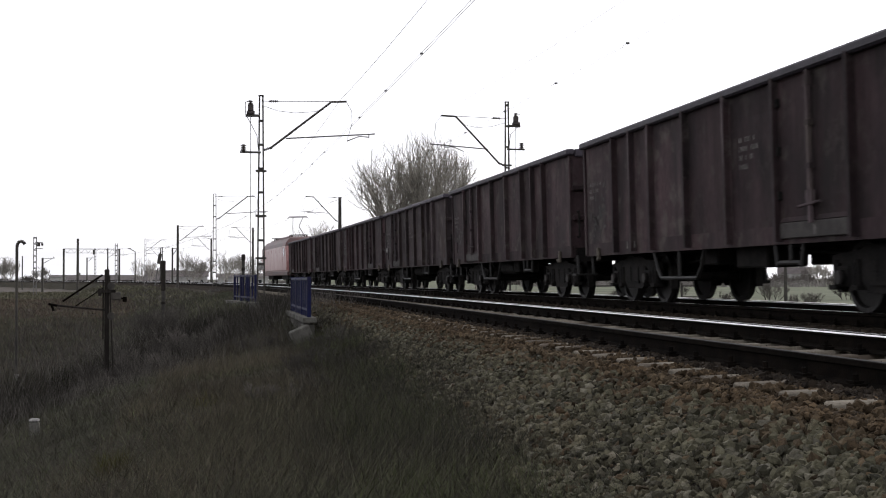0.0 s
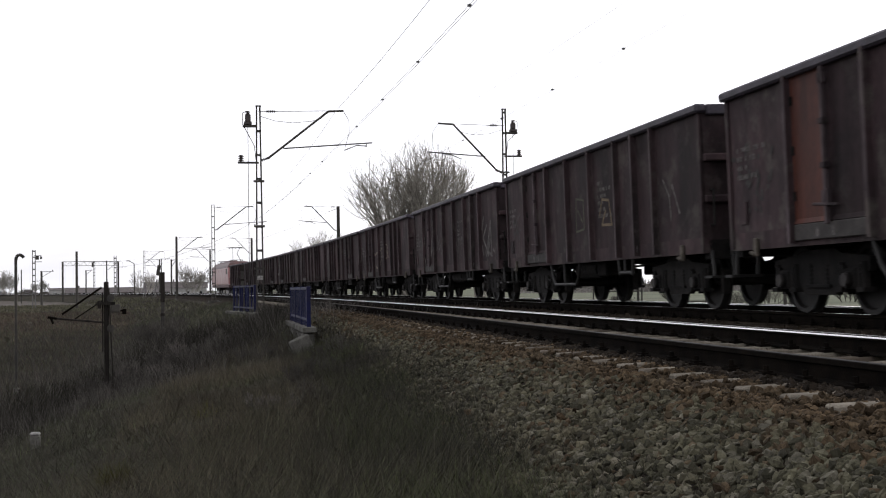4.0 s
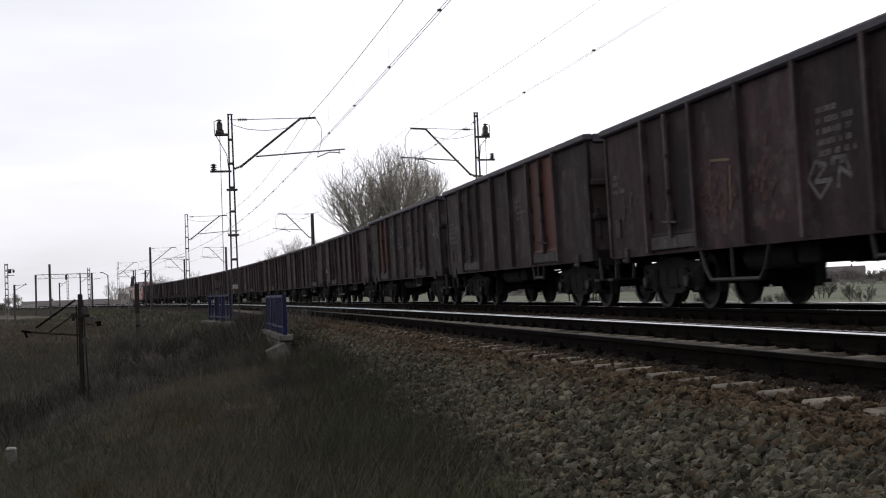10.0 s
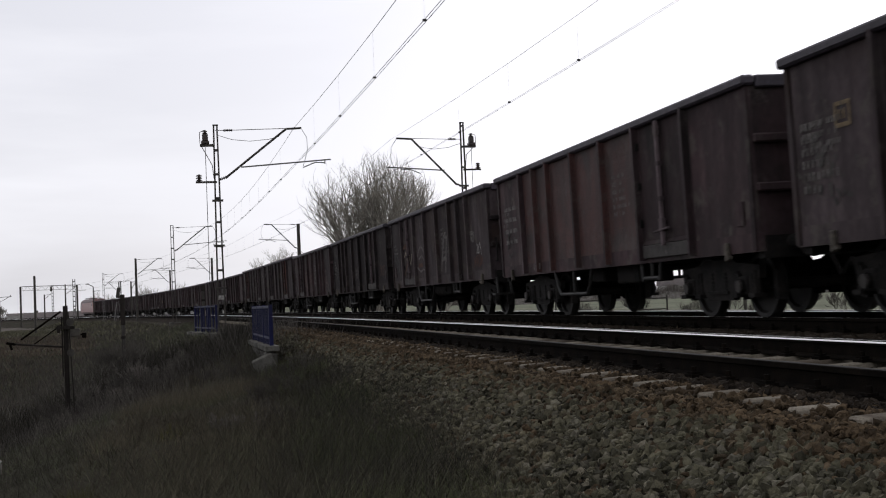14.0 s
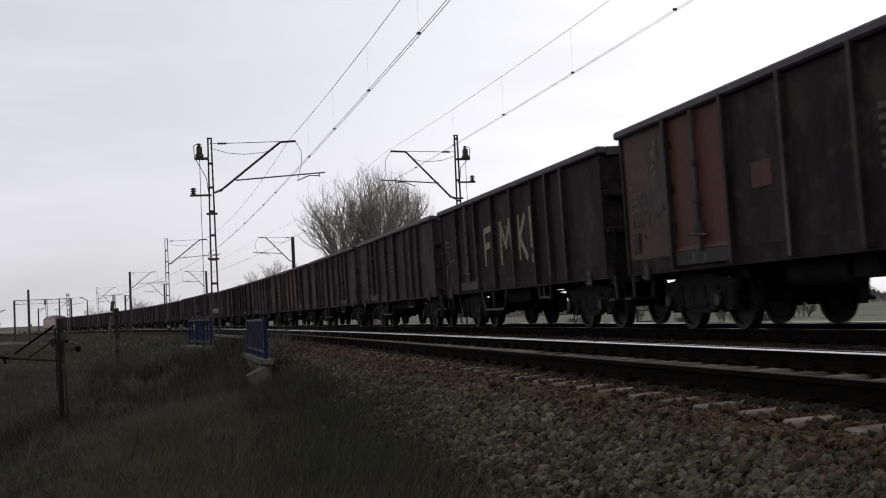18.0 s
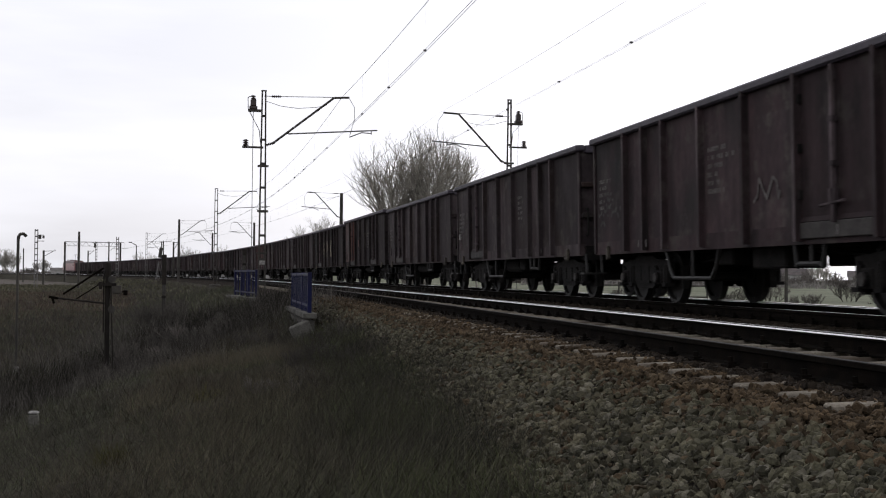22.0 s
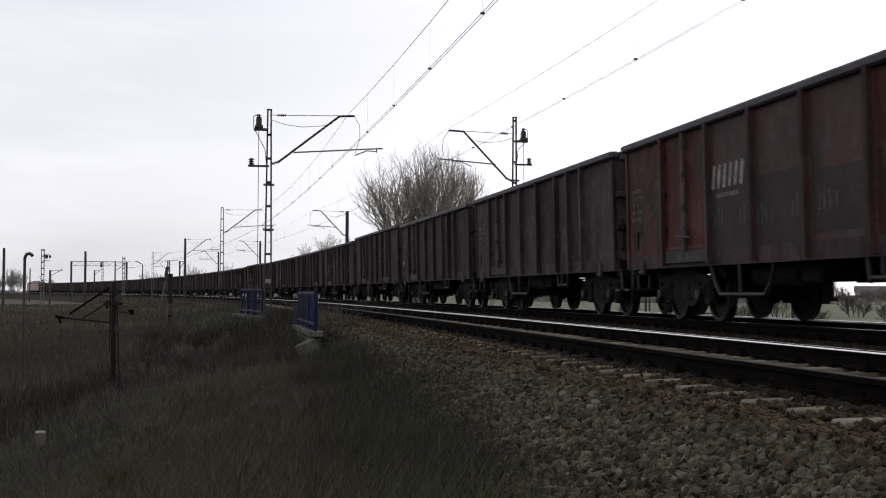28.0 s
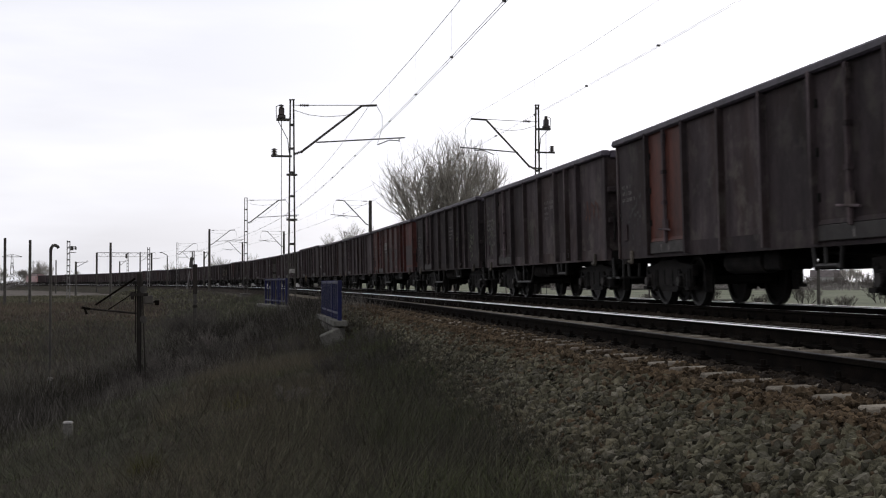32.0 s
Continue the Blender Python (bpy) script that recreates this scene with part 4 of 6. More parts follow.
mark(1, "chalk_writing", [[(0.3, 2.25), (-0.2, 2.2), (-0.22, 1.6), (0.35, 1.56), (0.3, 2.25)], [(0.2, 2.0), (-0.1, 1.75)]], 0.04, GREENSPRAY, "faint pale green sprayed frame")
mark(1, "chalk_writing", [[(-1.25, 1.78), (-1.45, 2.12), (-1.85, 2.08), (-2.0, 1.6), (-1.4, 1.62), (-1.65, 1.9)]], 0.05, OCHREDIM, "faint ochre sprayed loop")
mark(1, "chalk_writing", [[(-4.8, 2.2), (-5.07, 1.9), (-5.1, 1.5)], [(-5.2, 2.1), (-5.5, 1.6)]], 0.04, CHALKDIM, "thin white sprayed strokes")
mark(5, "chalk_writing", [scribble(-1.0, 1.85, 0.45, 0.35, 3, rng), [(-1.5, 1.45), (-1.62, 2.0), (-1.95, 1.98), (-2.05, 1.75), (-1.7, 1.6), (-2.1, 1.45), (-1.6, 1.4)]], 0.04, CHALKDIM, "white sprayed tag")
for y, z, h in ((1.9, 2.6, 0.9), (1.2, 1.9, 0.5), (-1.7, 2.7, 0.8), (-5.4, 2.75, 0.5), (-5.7, 2.2, 0.3)):
    mark(5, "worn_patch", blotch(y, z, 0.8, h, 26, rng), 0.06, CHALKDIM, "pale flaked patch in the paint")
mark(7, "chalk_writing", [[(1.95, 2.2), (1.3, 2.15)], [(2.0, 2.05), (2.05, 1.7)], [(1.3, 2.05), (1.38, 1.45)]], 0.035, OCHREDIM, "thin ochre sprayed strokes")
mark(7, "chalk_writing", [[(-0.9, 1.64), (-1.1, 1.85), (-1.35, 1.78), (-1.05, 1.6), (-1.45, 1.6), (-1.16, 1.4), (-0.9, 1.64)], [(-1.5, 1.85), (-1.8, 1.84), (-1.9, 1.6), (-1.65, 1.72), (-1.6, 1.5)]], 0.05, CHALKDIM, "pale sprayed looped tag")
for y in (1.6, 2.1, 0.2, -3.3, -4.9):
    mark(7, "worn_patch", blotch(y, 1.6, 1.0, 0.9, 34, rng), 0.09, PATCHBROWN, "red paint showing through the soot")
mark(8, "chalk_writing", [scribble(0.6, 1.7, 0.8, 0.6, 4, rng)], 0.03, CHALKDIM, "white sprayed scrawl")
mark(9, "chalk_writing", [[(4.3, 2.2), (3.9, 2.25), (3.45, 1.9), (4.2, 1.35)]], 0.1, RUSTSPRAY, "dull red sprayed curve", 0.046)
mark(9, "chalk_writing", [[(4.2, 1.9), (3.9, 2.05), (3.7, 1.7), (3.45, 2.0), (3.2, 1.6), (3.0, 1.95)]], 0.05, CREAM, "cream sprayed zigzag", 0.047)
arch = [(2.3 - 0.24 * i, 1.5 + 0.62 * math.sin(math.pi * min(1.0, (i + 1.0) / 6.5)) ** 0.8) for i in range(6)]
mark(9, "chalk_writing", [arch, [(2.35, 1.5), (1.9, 1.35), (1.5, 1.42), (1.1, 1.35)], [(2.1, 1.75), (1.6, 1.85), (1.4, 1.7)]], 0.06, CHALKDIM, "white sprayed arched outline")
mark(9, "chalk_writing", [[(2.1, 1.55), (1.6, 1.55)]], 0.14, RUSTSPRAY, "dull red sprayed filling")
mark(9, "chalk_writing", [[(-1.0, 1.3), (-1.5, 2.25), (-1.85, 2.2), (-1.5, 1.25)], [(-1.2, 1.6), (-1.7, 1.65)]], 0.1, CHALKDIM, "large white sprayed letter")
mark(9, "chalk_writing", [[(-4.6, 2.15), (-4.9, 2.12), (-4.85, 1.95), (-4.65, 2.0)]], 0.13, CHALKDIM, "white paint blotch")
mark(9, "chalk_writing", [[(-5.2, 1.85), (-5.4, 1.6), (-5.15, 1.62), (-5.5, 1.85), (-5.6, 1.55)]], 0.04, CHALK, "small white sprayed tag")
mark(9, "chalk_writing", [scribble(-4.8, 1.4, 0.9, 0.35, 5, rng)], 0.05, RUSTSPRAY, "red sprayed scrawl")
mark(8, "chalk_writing", [scribble(-4.8, 1.6, 1.1, 0.45, 6, rng)], 0.028, RUSTSPRAY, "thin red sprayed tag")
for z in (2.45, 2.2, 1.95, 1.7):
    mark(10, "stencil", [[(6.0, z), (5.8, z)], [(5.65, z), (5.5, z)], [(5.35, z), (5.1, z)]], 0.09, CHALKDIM, "faint rust-red stencilled blocks")
mark(11, "painted_square", [[(5.4, 2.5), (5.1, 2.5), (5.1, 2.25), (5.4, 2.25), (5.4, 2.5)]], 0.05, OCHREDIM, "small yellow painted frame")
for r, count in enumerate((5, 4, 7, 6, 8, 4)):
    mark(11, "stencil", [[(6.2 - 0.11 * i, 2.3 - 0.15 * r), (6.2 - 0.11 * i, 2.37 - 0.15 * r)] for i in range(count)], 0.045, CHALKDIM, "white stencilled rows")
mark(11, "painted_square", [[(5.32, 2.33), (5.32, 2.42)], [(5.22, 2.33), (5.22, 2.42)]], 0.04, OCHREDIM, "")
mark(24, "worn_patch", blotch(5.6, 1.8, 1.2, 1.1, 34, rng), 0.06, GREENSPRAY, "pale scraped patch")
for y in (-2.1, -4.9):
    mark(23, "worn_patch", blotch(y - 0.3, 1.75, 0.9, 1.1, 36, rng), 0.045, GREENSPRAY, "pale greenish smear on the paint")
    mark(23, "chalk_writing", [scribble(y, 1.85, 0.7, 0.5, 3, rng)], 0.022, GREENSPRAY, "pale greenish chalk scrawl")
mark(24, "chalk_writing", [scribble(-4.9, 2.0, 1.0, 0.5, 3, rng)], 0.06, RUSTSPRAY, "dull red sprayed scrawl")
mark(17, "chalk_writing", [scribble(-1.0, 1.7, 0.8, 0.4, 2, rng)], 0.04, CHALKDIM, "white chalk tag")
mark(18, "chalk_writing", [[(4.1, 2.2), (4.2, 1.4)], [(3.9, 2.1), (3.95, 1.6), (3.7, 2.0)], [(3.2, 2.2), (3.3, 1.7)]], 0.07, CHALKDIM, "smeared white strokes across the door", 0.046)
for y, z, wd, h, k in ((1.75, 2.1, 0.6, 0.5, 34), (1.6, 1.55, 0.6, 0.8, 40), (0.3, 2.25, 0.5, 0.15, 14), (-1.1, 1.75, 0.35, 0.8, 26), (-1.2, 1.42, 0.6, 0.25, 18), (-4.9, 1.9, 1.0, 0.8, 16)):
    mark(18, "worn_patch", blotch(y, z, wd, h, k, rng), 0.065, CHALKDIM, "chalky white smear")
mark(18, "worn_patch", blotch(5.7, 1.85, 1.0, 0.8, 40, rng), 0.06, CHALKDIM, "scraped pale patch")
mark(22, "worn_lettering", [[(2.55 - 0.21 * i, 2.12), (2.48 - 0.21 * i, 2.42)] for i in range(7)], 0.1, CHALK, "worn cream lettering, drawn as bars")
mark(22, "worn_lettering", [[(2.2, 1.98), (1.4, 1.98)]], 0.06, CHALKDIM, "worn small lettering, drawn as a bar")
for y, z, n in ((2.3, 1.5, 3), (1.35, 1.52, 2), (0.75, 1.45, 4), (-0.35, 1.52, 2), (-1.1, 1.55, 4), (-2.9, 1.5, 2), (-3.7, 1.5, 3)):
    mark(22, "chalk_writing", [[(y - 0.15 * i, z), (y - 0.15 * i + 0.03 * ((i * 7) % 3 - 1), z + 0.2 + 0.05 * ((i * 5) % 3))] for i in range(n)], 0.024, CHALKDIM, "white chalked writing, drawn as bars")
for a, b in zip(POSTS, POSTS[1:]):
    if a > -4.0 and b < 3.0 or b < -4.4:
        mark(22, "faded_band", [[(b - 0.37, 1.66), (a + 0.37, 1.66)]], 0.95, PATCHDARK, "sooty dark lower half of the panel", 0.0035)
mark(24, "chalk_writing", [scribble(0.8, 1.8, 0.7, 0.9, 3, rng)], 0.03, GREENSPRAY, "faint pale green sprayed scrawl")
mark(14, "painted_square", [[(1.75, 2.05), (1.4, 2.05)]], 0.32, PATCHRED, "small square of orange primer")
mark(14, "worn_patch", blotch(5.1, 2.65, 0.5, 0.4, 18, rng), 0.06, CHALKDIM, "pale flaked patch in the paint")
# yellow handbrake wheel on one wagon's side
hb = bmesh.new()
for i in range(20):
    a0, a1 = 2 * math.pi * i / 20, 2 * math.pi * (i + 1) / 20
    rod(hb, (0, 0.28 * math.cos(a0), 0.28 * math.sin(a0)), (0, 0.28 * math.cos(a1), 0.28 * math.sin(a1)), 0.014, seg=6)
for i in range(3):
    a0 = math.pi * i / 3
    rod(hb, (0, 0.28 * math.cos(a0), 0.28 * math.sin(a0)), (0, -0.28 * math.cos(a0), -0.28 * math.sin(a0)), 0.01, seg=6)
part("handbrake_wheel", hb, OCHREDIM, wagons[19], "dull yellow handbrake wheel", pose(-HALF_W - 0.12, 1.6, 0.82))
for n in (-4, 4, 16, 20, 27):
    k = 1 if n in TURNED else -1
    part("consignment_note", boxes((min(k * 1.4, k * 1.43), max(k * 1.4, k * 1.43), 5.9 if k < 0 else -6.15, (6.1 if k < 0 else -5.95), 1.58, 1.76)), CHALK, wagons[n], "small white consignment card")
for n in (3, 12, 24):
    k = 1 if n in TURNED else -1
    for i, z in enumerate((2.75, 2.45, 2.12)):
        mm = Matrix.Translation((0, (-HALF_L - 0.012) if n not in TURNED else (HALF_L + 0.012), 0)) @ Matrix.Rotation(radians(90 if n in TURNED else -90), 4, "Z")
        part("end_marking", strokes([[(0.85, z - 0.08), (0.85, z + 0.08)], [(0.93, z - 0.06), (0.93, z + 0.06)]], 0.08), OCHRE if i < 1 else OCHREDIM, wagons[n], "yellow marking on the end wall", mm)

# ---- electric locomotive at the head of the train ----
def build_loco():
    root = empty("electric_locomotive", Matrix.Identity(4), "red electric freight locomotive with a raised pantograph", "locomotive")
    bm = bmesh.new()
    out = [(-9.3, 1.05), (9.3, 1.05), (9.35, 1.9), (9.15, 2.3), (8.72, 3.05), (-8.72, 3.05), (-9.15, 2.3), (-9.35, 1.9)]
    prism(bm, out, -1.48, 1.48, "x")
    bmesh.ops.bevel(bm, geom=[e for e in bm.edges if abs(e.verts[0].co.x - e.verts[1].co.x) < 0.01 and (e.verts[0].co.z + e.verts[1].co.z) < 6.0], offset=0.12, segments=3, affect="EDGES")
    part("body", bm, LOCORED_SHEEN, root)
    # hipped roof, drawn in on all four sides
    bm = bmesh.new()
    rings = [[bm.verts.new((sx * w, sy * l, z)) for sx, sy in ((-1, -1), (1, -1), (1, 1), (-1, 1))] for w, l, z in ((1.47, 8.71, 3.05), (1.36, 8.5, 3.35), (1.05, 8.1, 3.68), (0.85, 7.8, 3.76))]
    for lo, hi in zip(rings, rings[1:]):
        for i in range(4):
            bm.faces.new((lo[i], lo[(i + 1) % 4], hi[(i + 1) % 4], hi[i]))
    bm.faces.new(rings[-1])
    part("roof", bm, LOCOROOF, root, "dark red hipped roof")
    part("skirt", boxes((-1.4, 1.4, -9.0, 9.0, 0.75, 1.06), bevel=0.03), LOCOROOF, root, "dark red underframe skirt")
    for ey in (-1, 1):
        ws = bmesh.new()
        prism(ws, [(ey * 9.14, 2.36), (ey * 8.76, 3.02), (ey * 8.79, 3.04), (ey * 9.17, 2.38)], -1.2, 1.2, "x")
        part("windscreen", ws, GLASSDARK, root)
        for x in (-1, 1):
            hl = bmesh.new()
            rod(hl, (x * 1.0, ey * 9.3, 1.6), (x * 1.0, ey * 9.38, 1.6), 0.14, seg=12)
            part("headlight", hl, PALE, root)
            bf = bmesh.new()
            rod(bf, (x * 0.875, ey * 9.2, 1.02), (x * 0.875, ey * 9.75, 1.02), 0.1, seg=10)
            b = part("buffer", bf, UNDER, root)
            pl = bmesh.new()
            rod(pl, (x * 0.875, ey * 9.75, 1.02), (x * 0.875, ey * 9.8, 1.02), 0.23, seg=14)
            part("buffer_plate", pl, UNDER, b)
            sw = boxes((min(x * 1.48, x * 1.5), max(x * 1.48, x * 1.5), ey * 7.6 - 0.45, ey * 7.6 + 0.45, 2.3, 2.95))
            part("cab_window", sw, GLASSDARK, root)
            part("cab_door", boxes((min(x * 1.48, x * 1.495), max(x * 1.48, x * 1.495), ey * 6.5 - 0.35, ey * 6.5 + 0.35, 1.1, 3.0)), LOCORED_SHEEN, root)
        bg = part("bogie", boxes((-1.1, 1.1, -2.0, 2.0, 0.4, 0.8), bevel=0.05), UNDER, root, "", pose(0, ey * 5.2, 0))
        for ay in (-1.35, 1.35):
            for sx, rz in ((-0.75, 0), (0.75, 180)):
                part("wheel", wheel_bm(), WHEEL, bg, "", Matrix.Translation((sx, ay, 0.58)) @ Matrix.Rotation(radians(rz), 4, "Z") @ Matrix.Diagonal((1, 1.25, 1.25, 1)))
    for x in (-1.485, 1.485):
        for y in (-4, -1.5, 1.5, 4):
            part("louvre", boxes((x - 0.01, x + 0.01, y - 0.8, y + 0.8, 2.6, 2.9)), LOCORED_SHEEN, root)
    part("roof_equipment", boxes((-0.9, 0.9, -6.6, 6.6, 3.75, 3.83), (-0.5, 0.5, -2.4, 2.4, 3.83, 4.0), (-0.3, 0.3, 3.0, 4.0, 3.83, 4.05), bevel=0.03), LOCOROOF, root)
    for y, up in ((-5.4, 1), (5.4, 0)):
        pg = bmesh.new()
        if up:
            for x in (-0.5, 0.5):
                rod(pg, (x * 0.9, y - 0.3, 3.95), (x * 0.5, y + 1.3, 4.75), 0.035, seg=6)
                rod(pg, (x * 0.5, y + 1.3, 4.75), (x * 0.8, y - 0.1, 5.42), 0.03, seg=6)
            rod(pg, (-0.72, y - 0.1, 5.45), (0.72, y - 0.1, 5.45), 0.05, seg=6)
            rod(pg, (-0.72, y - 0.1, 5.45), (-0.85, y - 0.1, 5.3), 0.03, seg=6)
            rod(pg, (0.72, y - 0.1, 5.45), (0.85, y - 0.1, 5.3), 0.03, seg=6)
        else:
            box(pg, -0.9, 0.9, y - 0.05, y + 0.05, 4.05, 4.12)
            rod(pg, (0, y - 0.9, 4.0), (0, y + 0.9, 4.08), 0.04, seg=6)
        for x in (-0.6, 0.6):
            for dy in (-0.7, 0.7):
                rod(pg, (x, y + dy, 3.82), (x, y + dy, 4.0), 0.06, seg=8)
        box(pg, -0.65, 0.65, y - 0.8, y + 0.8, 3.97, 4.01)
        part("pantograph", pg, STEEL, root, "raised pantograph" if up else "folded pantograph")
    return root


loco = build_loco()


# ---- overhead line ----
def channel_bm(h0, h1, w=0.1, d=0.05):
    """A steel channel, open to the front."""
    bm = bmesh.new()
    prism(bm, [(-w / 2, 0), (w / 2, 0), (w / 2, d), (w / 2 - 0.012, d), (w / 2 - 0.012, 0.012), (-w / 2 + 0.012, 0.012), (-w / 2 + 0.012, d), (-w / 2, d)], h0, h1, "z")
    return bm


def insulator(bm, a, b, r=0.07, n=6):
    a, b = Vector(a), Vector(b)
    rod(bm, a, b, r * 0.4, seg=8)
    for i in range(n):
        p = a.lerp(b, (i + 0.5) / n)
        q = (b - a).normalized() * (b - a).length / n * 0.25
        rod(bm, p - q, p + q, r, r * 0.7, seg=10)
    return bm


def cantilever(root, k, foot, top, reach, cap, reg0, reg1, tip):
    """Inclined tube from foot to top at reach with a level cap; registration tube from reg0 to reg1 (run, height); k: side."""
    part("bracket_tube", rods([((k * 0.3, 0, foot + 0.03), (k * reach, 0, top)), ((k * reach, 0, top), (k * cap, 0, top + 0.03))], 0.04), STEEL, root, "inclined bracket tube")
    for a, b, r in (((k * 0.1, 0, foot - 0.02), (k * 0.4, 0, foot + 0.09), 0.06), ((k * 0.28, 0, top - 0.03), (k * 0.6, 0, top - 0.025), 0.055)):
        bm = bmesh.new()
        insulator(bm, a, b, r, 5)
        part("insulator", bm, INSUL, root)
    part("tie_rod", rods([((0, 0, top - 0.03), (k * 0.28, 0, top - 0.03)), ((k * 0.6, 0, top - 0.025), (k * reach, 0, top + 0.02))], 0.012, 6), STEEL, root)
    part("registration_tube", rods([((k * reg0[0], 0, reg0[1]), (k * reg1[0], 0, reg1[1]))], 0.026), PALE, root)
    part("steady_arm", rods([((k * tip, 0, reg1[1]), (k * tip, 0, reg1[1] - 0.16)), ((k * tip, 0, reg1[1] - 0.12), (k * (tip - 0.35), 0, reg1[1] - 0.1)), ((k * (tip - 0.35), 0, reg1[1] - 0.1), (k * (tip - 0.8), 0, reg1[1] - 0.28))], 0.02, 6), PALE, root)
    hang = [(k * cap, 0, top), (k * (cap + 0.2), 0.1, top - 0.3), (k * (cap + 0.22), 0.2, top - 0.75), (k * (cap + 0.05), 0.2, reg1[1] - 0.2)]
    part("jumper_cable", rods(list(zip(hang, hang[1:])), 0.01, 5), WIRE, root)
    sag = [(k * 0.08, 0.05, top - 0.2), (k * 0.6, 0.05, top - 0.36), (k * 1.2, 0.05, top - 0.42), (k * reach * 0.75, 0.05, top - 0.36), (k * reach * 0.9, 0.05, top - 0.26)]
    part("feeder_loop", rods(list(zip(sag, sag[1:])), 0.01, 5), WIRE, root)


def lattice_mast(m, height, base, k, arm, label, mat=None, gear=True, wide=(0.085, 0.15), raise_gear=0.0):
    mat = mat or STEEL
    root = empty("catenary_mast", m, label, "catenary mast", "masts of the overhead line")
    # two channels drawing together towards the top
    slope = math.degrees(math.atan2(wide[1] - wide[0], height - base))
    for s in (-1, 1):
        part("mast_leg", channel_bm(0.0, height - base, 0.075, 0.055), mat, root, "", pose(s * wide[1], 0, base) @ pose(0, 0, 0, 0, -s * slope, 0) @ pose(0, 0, 0, 0, 0, 90 * s))
    z = base + 0.5
    while z < height - 0.2:
        half = mix(wide[1], wide[0], (z - base) / (height - base))
        bt = boxes((-half, half, -0.04, 0.04, z, z + 0.08))
        part("batten", bt, mat, root, "", pose(0, 0, 0))
        z += 0.85
    part("cap", boxes((-0.1, 0.1, -0.055, 0.055, height - 0.04, height), bevel=0.01), mat, root)
    part("foundation", boxes((-0.4, 0.4, -0.35, 0.35, base - 0.9, base + 0.05), bevel=0.03), CONC, root, "concrete mast footing")
    cantilever(root, k, *arm)
    foot, top = arm[0] + raise_gear, arm[1] + raise_gear * 0.3
    k = -k
    if gear:
        part("cross_arm", boxes((min(0, k * 0.74), max(0, k * 0.74), -0.03, 0.03, foot - 0.14, foot - 0.07)), mat, root)
        bm = bmesh.new()
        insulator(bm, (k * 0.62, 0, foot - 0.07), (k * 0.62, 0, foot + 0.17), 0.12, 3)
        part("insulator", bm, INSUL, root)
        tr = boxes((min(k * 0.05, k * 0.55), max(k * 0.05, k * 0.55), -0.08, 0.08, top - 0.6, top - 0.52))
        part("bracket", tr, mat, root)
        bm = bmesh.new()
        box(bm, k * 0.37 - 0.1, k * 0.37 + 0.1, -0.1, 0.1, top - 0.4, top - 0.16, 0.02)
        box(bm, k * 0.37 - 0.14, k * 0.37 + 0.14, -0.12, 0.12, top - 0.52, top - 0.4, 0.02)
        insulator(bm, (k * 0.37, 0, top - 0.16), (k * 0.37, 0, top - 0.02), 0.1, 2)
        part("surge_arrester", bm, INSUL, root, "dark boxed surge arrester")
        part("arrester_lead", rods([((k * 0.4, 0, top - 0.02), (k * 0.56, 0, top - 0.1)), ((k * 0.56, 0, top - 0.1), (k * 0.55, 0, top - 0.5)), ((k * 0.55, 0, top - 0.5), (k * 0.15, 0, foot + 0.5)), ((k * 0.15, 0, foot + 0.5), (k * 0.1, 0, foot))], 0.014, 5), WIRE, root)
        part("down_lead", rods([((k * 0.37, 0, top - 0.6), (k * 0.37, 0.02, base + 0.2))], 0.012, 5), WIRE, root)
        for z in (foot - 0.8, foot - 2.4, foot - 3.9):
            part("clamp", boxes((-0.19, 0.19, -0.07, 0.07, z, z + 0.07)), mat, root)
        part("warning_plate", boxes((-0.1, 0.1, -0.075, -0.068, 0.85, 1.0)), CHALK, root, "small pale plate")
    return root


def pole_mast(m, height, base, k, arm, label):
    root = empty("catenary_mast", m, label, "catenary mast", "masts of the overhead line")
    bm = bmesh.new()
    rod(bm, (0, 0, base - 0.6), (0, 0, height), 0.17, 0.13, seg=10)
    part("pole", bm, STEEL, root)
    cantilever(root, k, *arm)
    return root


LATTICE = "battened steel catenary mast with a bracket arm and insulators"
POLE = "dark slender catenary pole with a bracket arm"


def at(o, s, turn=0.0):
    p, a = line(s, o)
    return Matrix.Translation(p) @ Matrix.Rotation(a + radians(turn), 4, "Z")


NEAR_MASTS = [-12.0, 44.0, 95.5, 151.0, 204.0, 266.0]
FAR_MASTS = [-8.0, 48.5, 98.0, 158.0, 200.0, 262.0]
ARM_NEAR = (5.12, 6.88, 2.5, 3.05, (0.87, 5.53), (4.08, 5.76), 3.86)
ARM_FAR = (5.15, 7.08, 2.13, 2.75, (0.8, 5.78), (3.2, 5.95), 2.6)
lattice_mast(at(1.62, 44), 7.06, -0.35, 1, ARM_NEAR, LATTICE)
lattice_mast(at(1.85, 95.5), 7.05, -0.35, 1, ARM_NEAR, "grey battened steel catenary mast with a bracket arm", None, False, (0.12, 0.16))
pole_mast(at(1.95, 151), 7.0, -0.4, 1, ARM_NEAR, POLE)
lattice_mast(at(1.95, 204), 7.05, -0.4, 1, ARM_NEAR, LATTICE, PALE, False, (0.13, 0.17))
pole_mast(at(1.7, 266), 7.0, -0.4, 1, ARM_NEAR, POLE)
lattice_mast(at(1.7, -12), 7.05, -0.5, 1, ARM_NEAR, LATTICE)
lattice_mast(at(11.8, 48.5), 7.75, -0.6, -1, ARM_FAR, LATTICE, raise_gear=0.75)
pole_mast(at(11.9, 98), 7.1, -0.8, -1, ARM_FAR, POLE)
pole_mast(at(11.9, 158), 7.1, -0.8, -1, ARM_FAR, POLE)
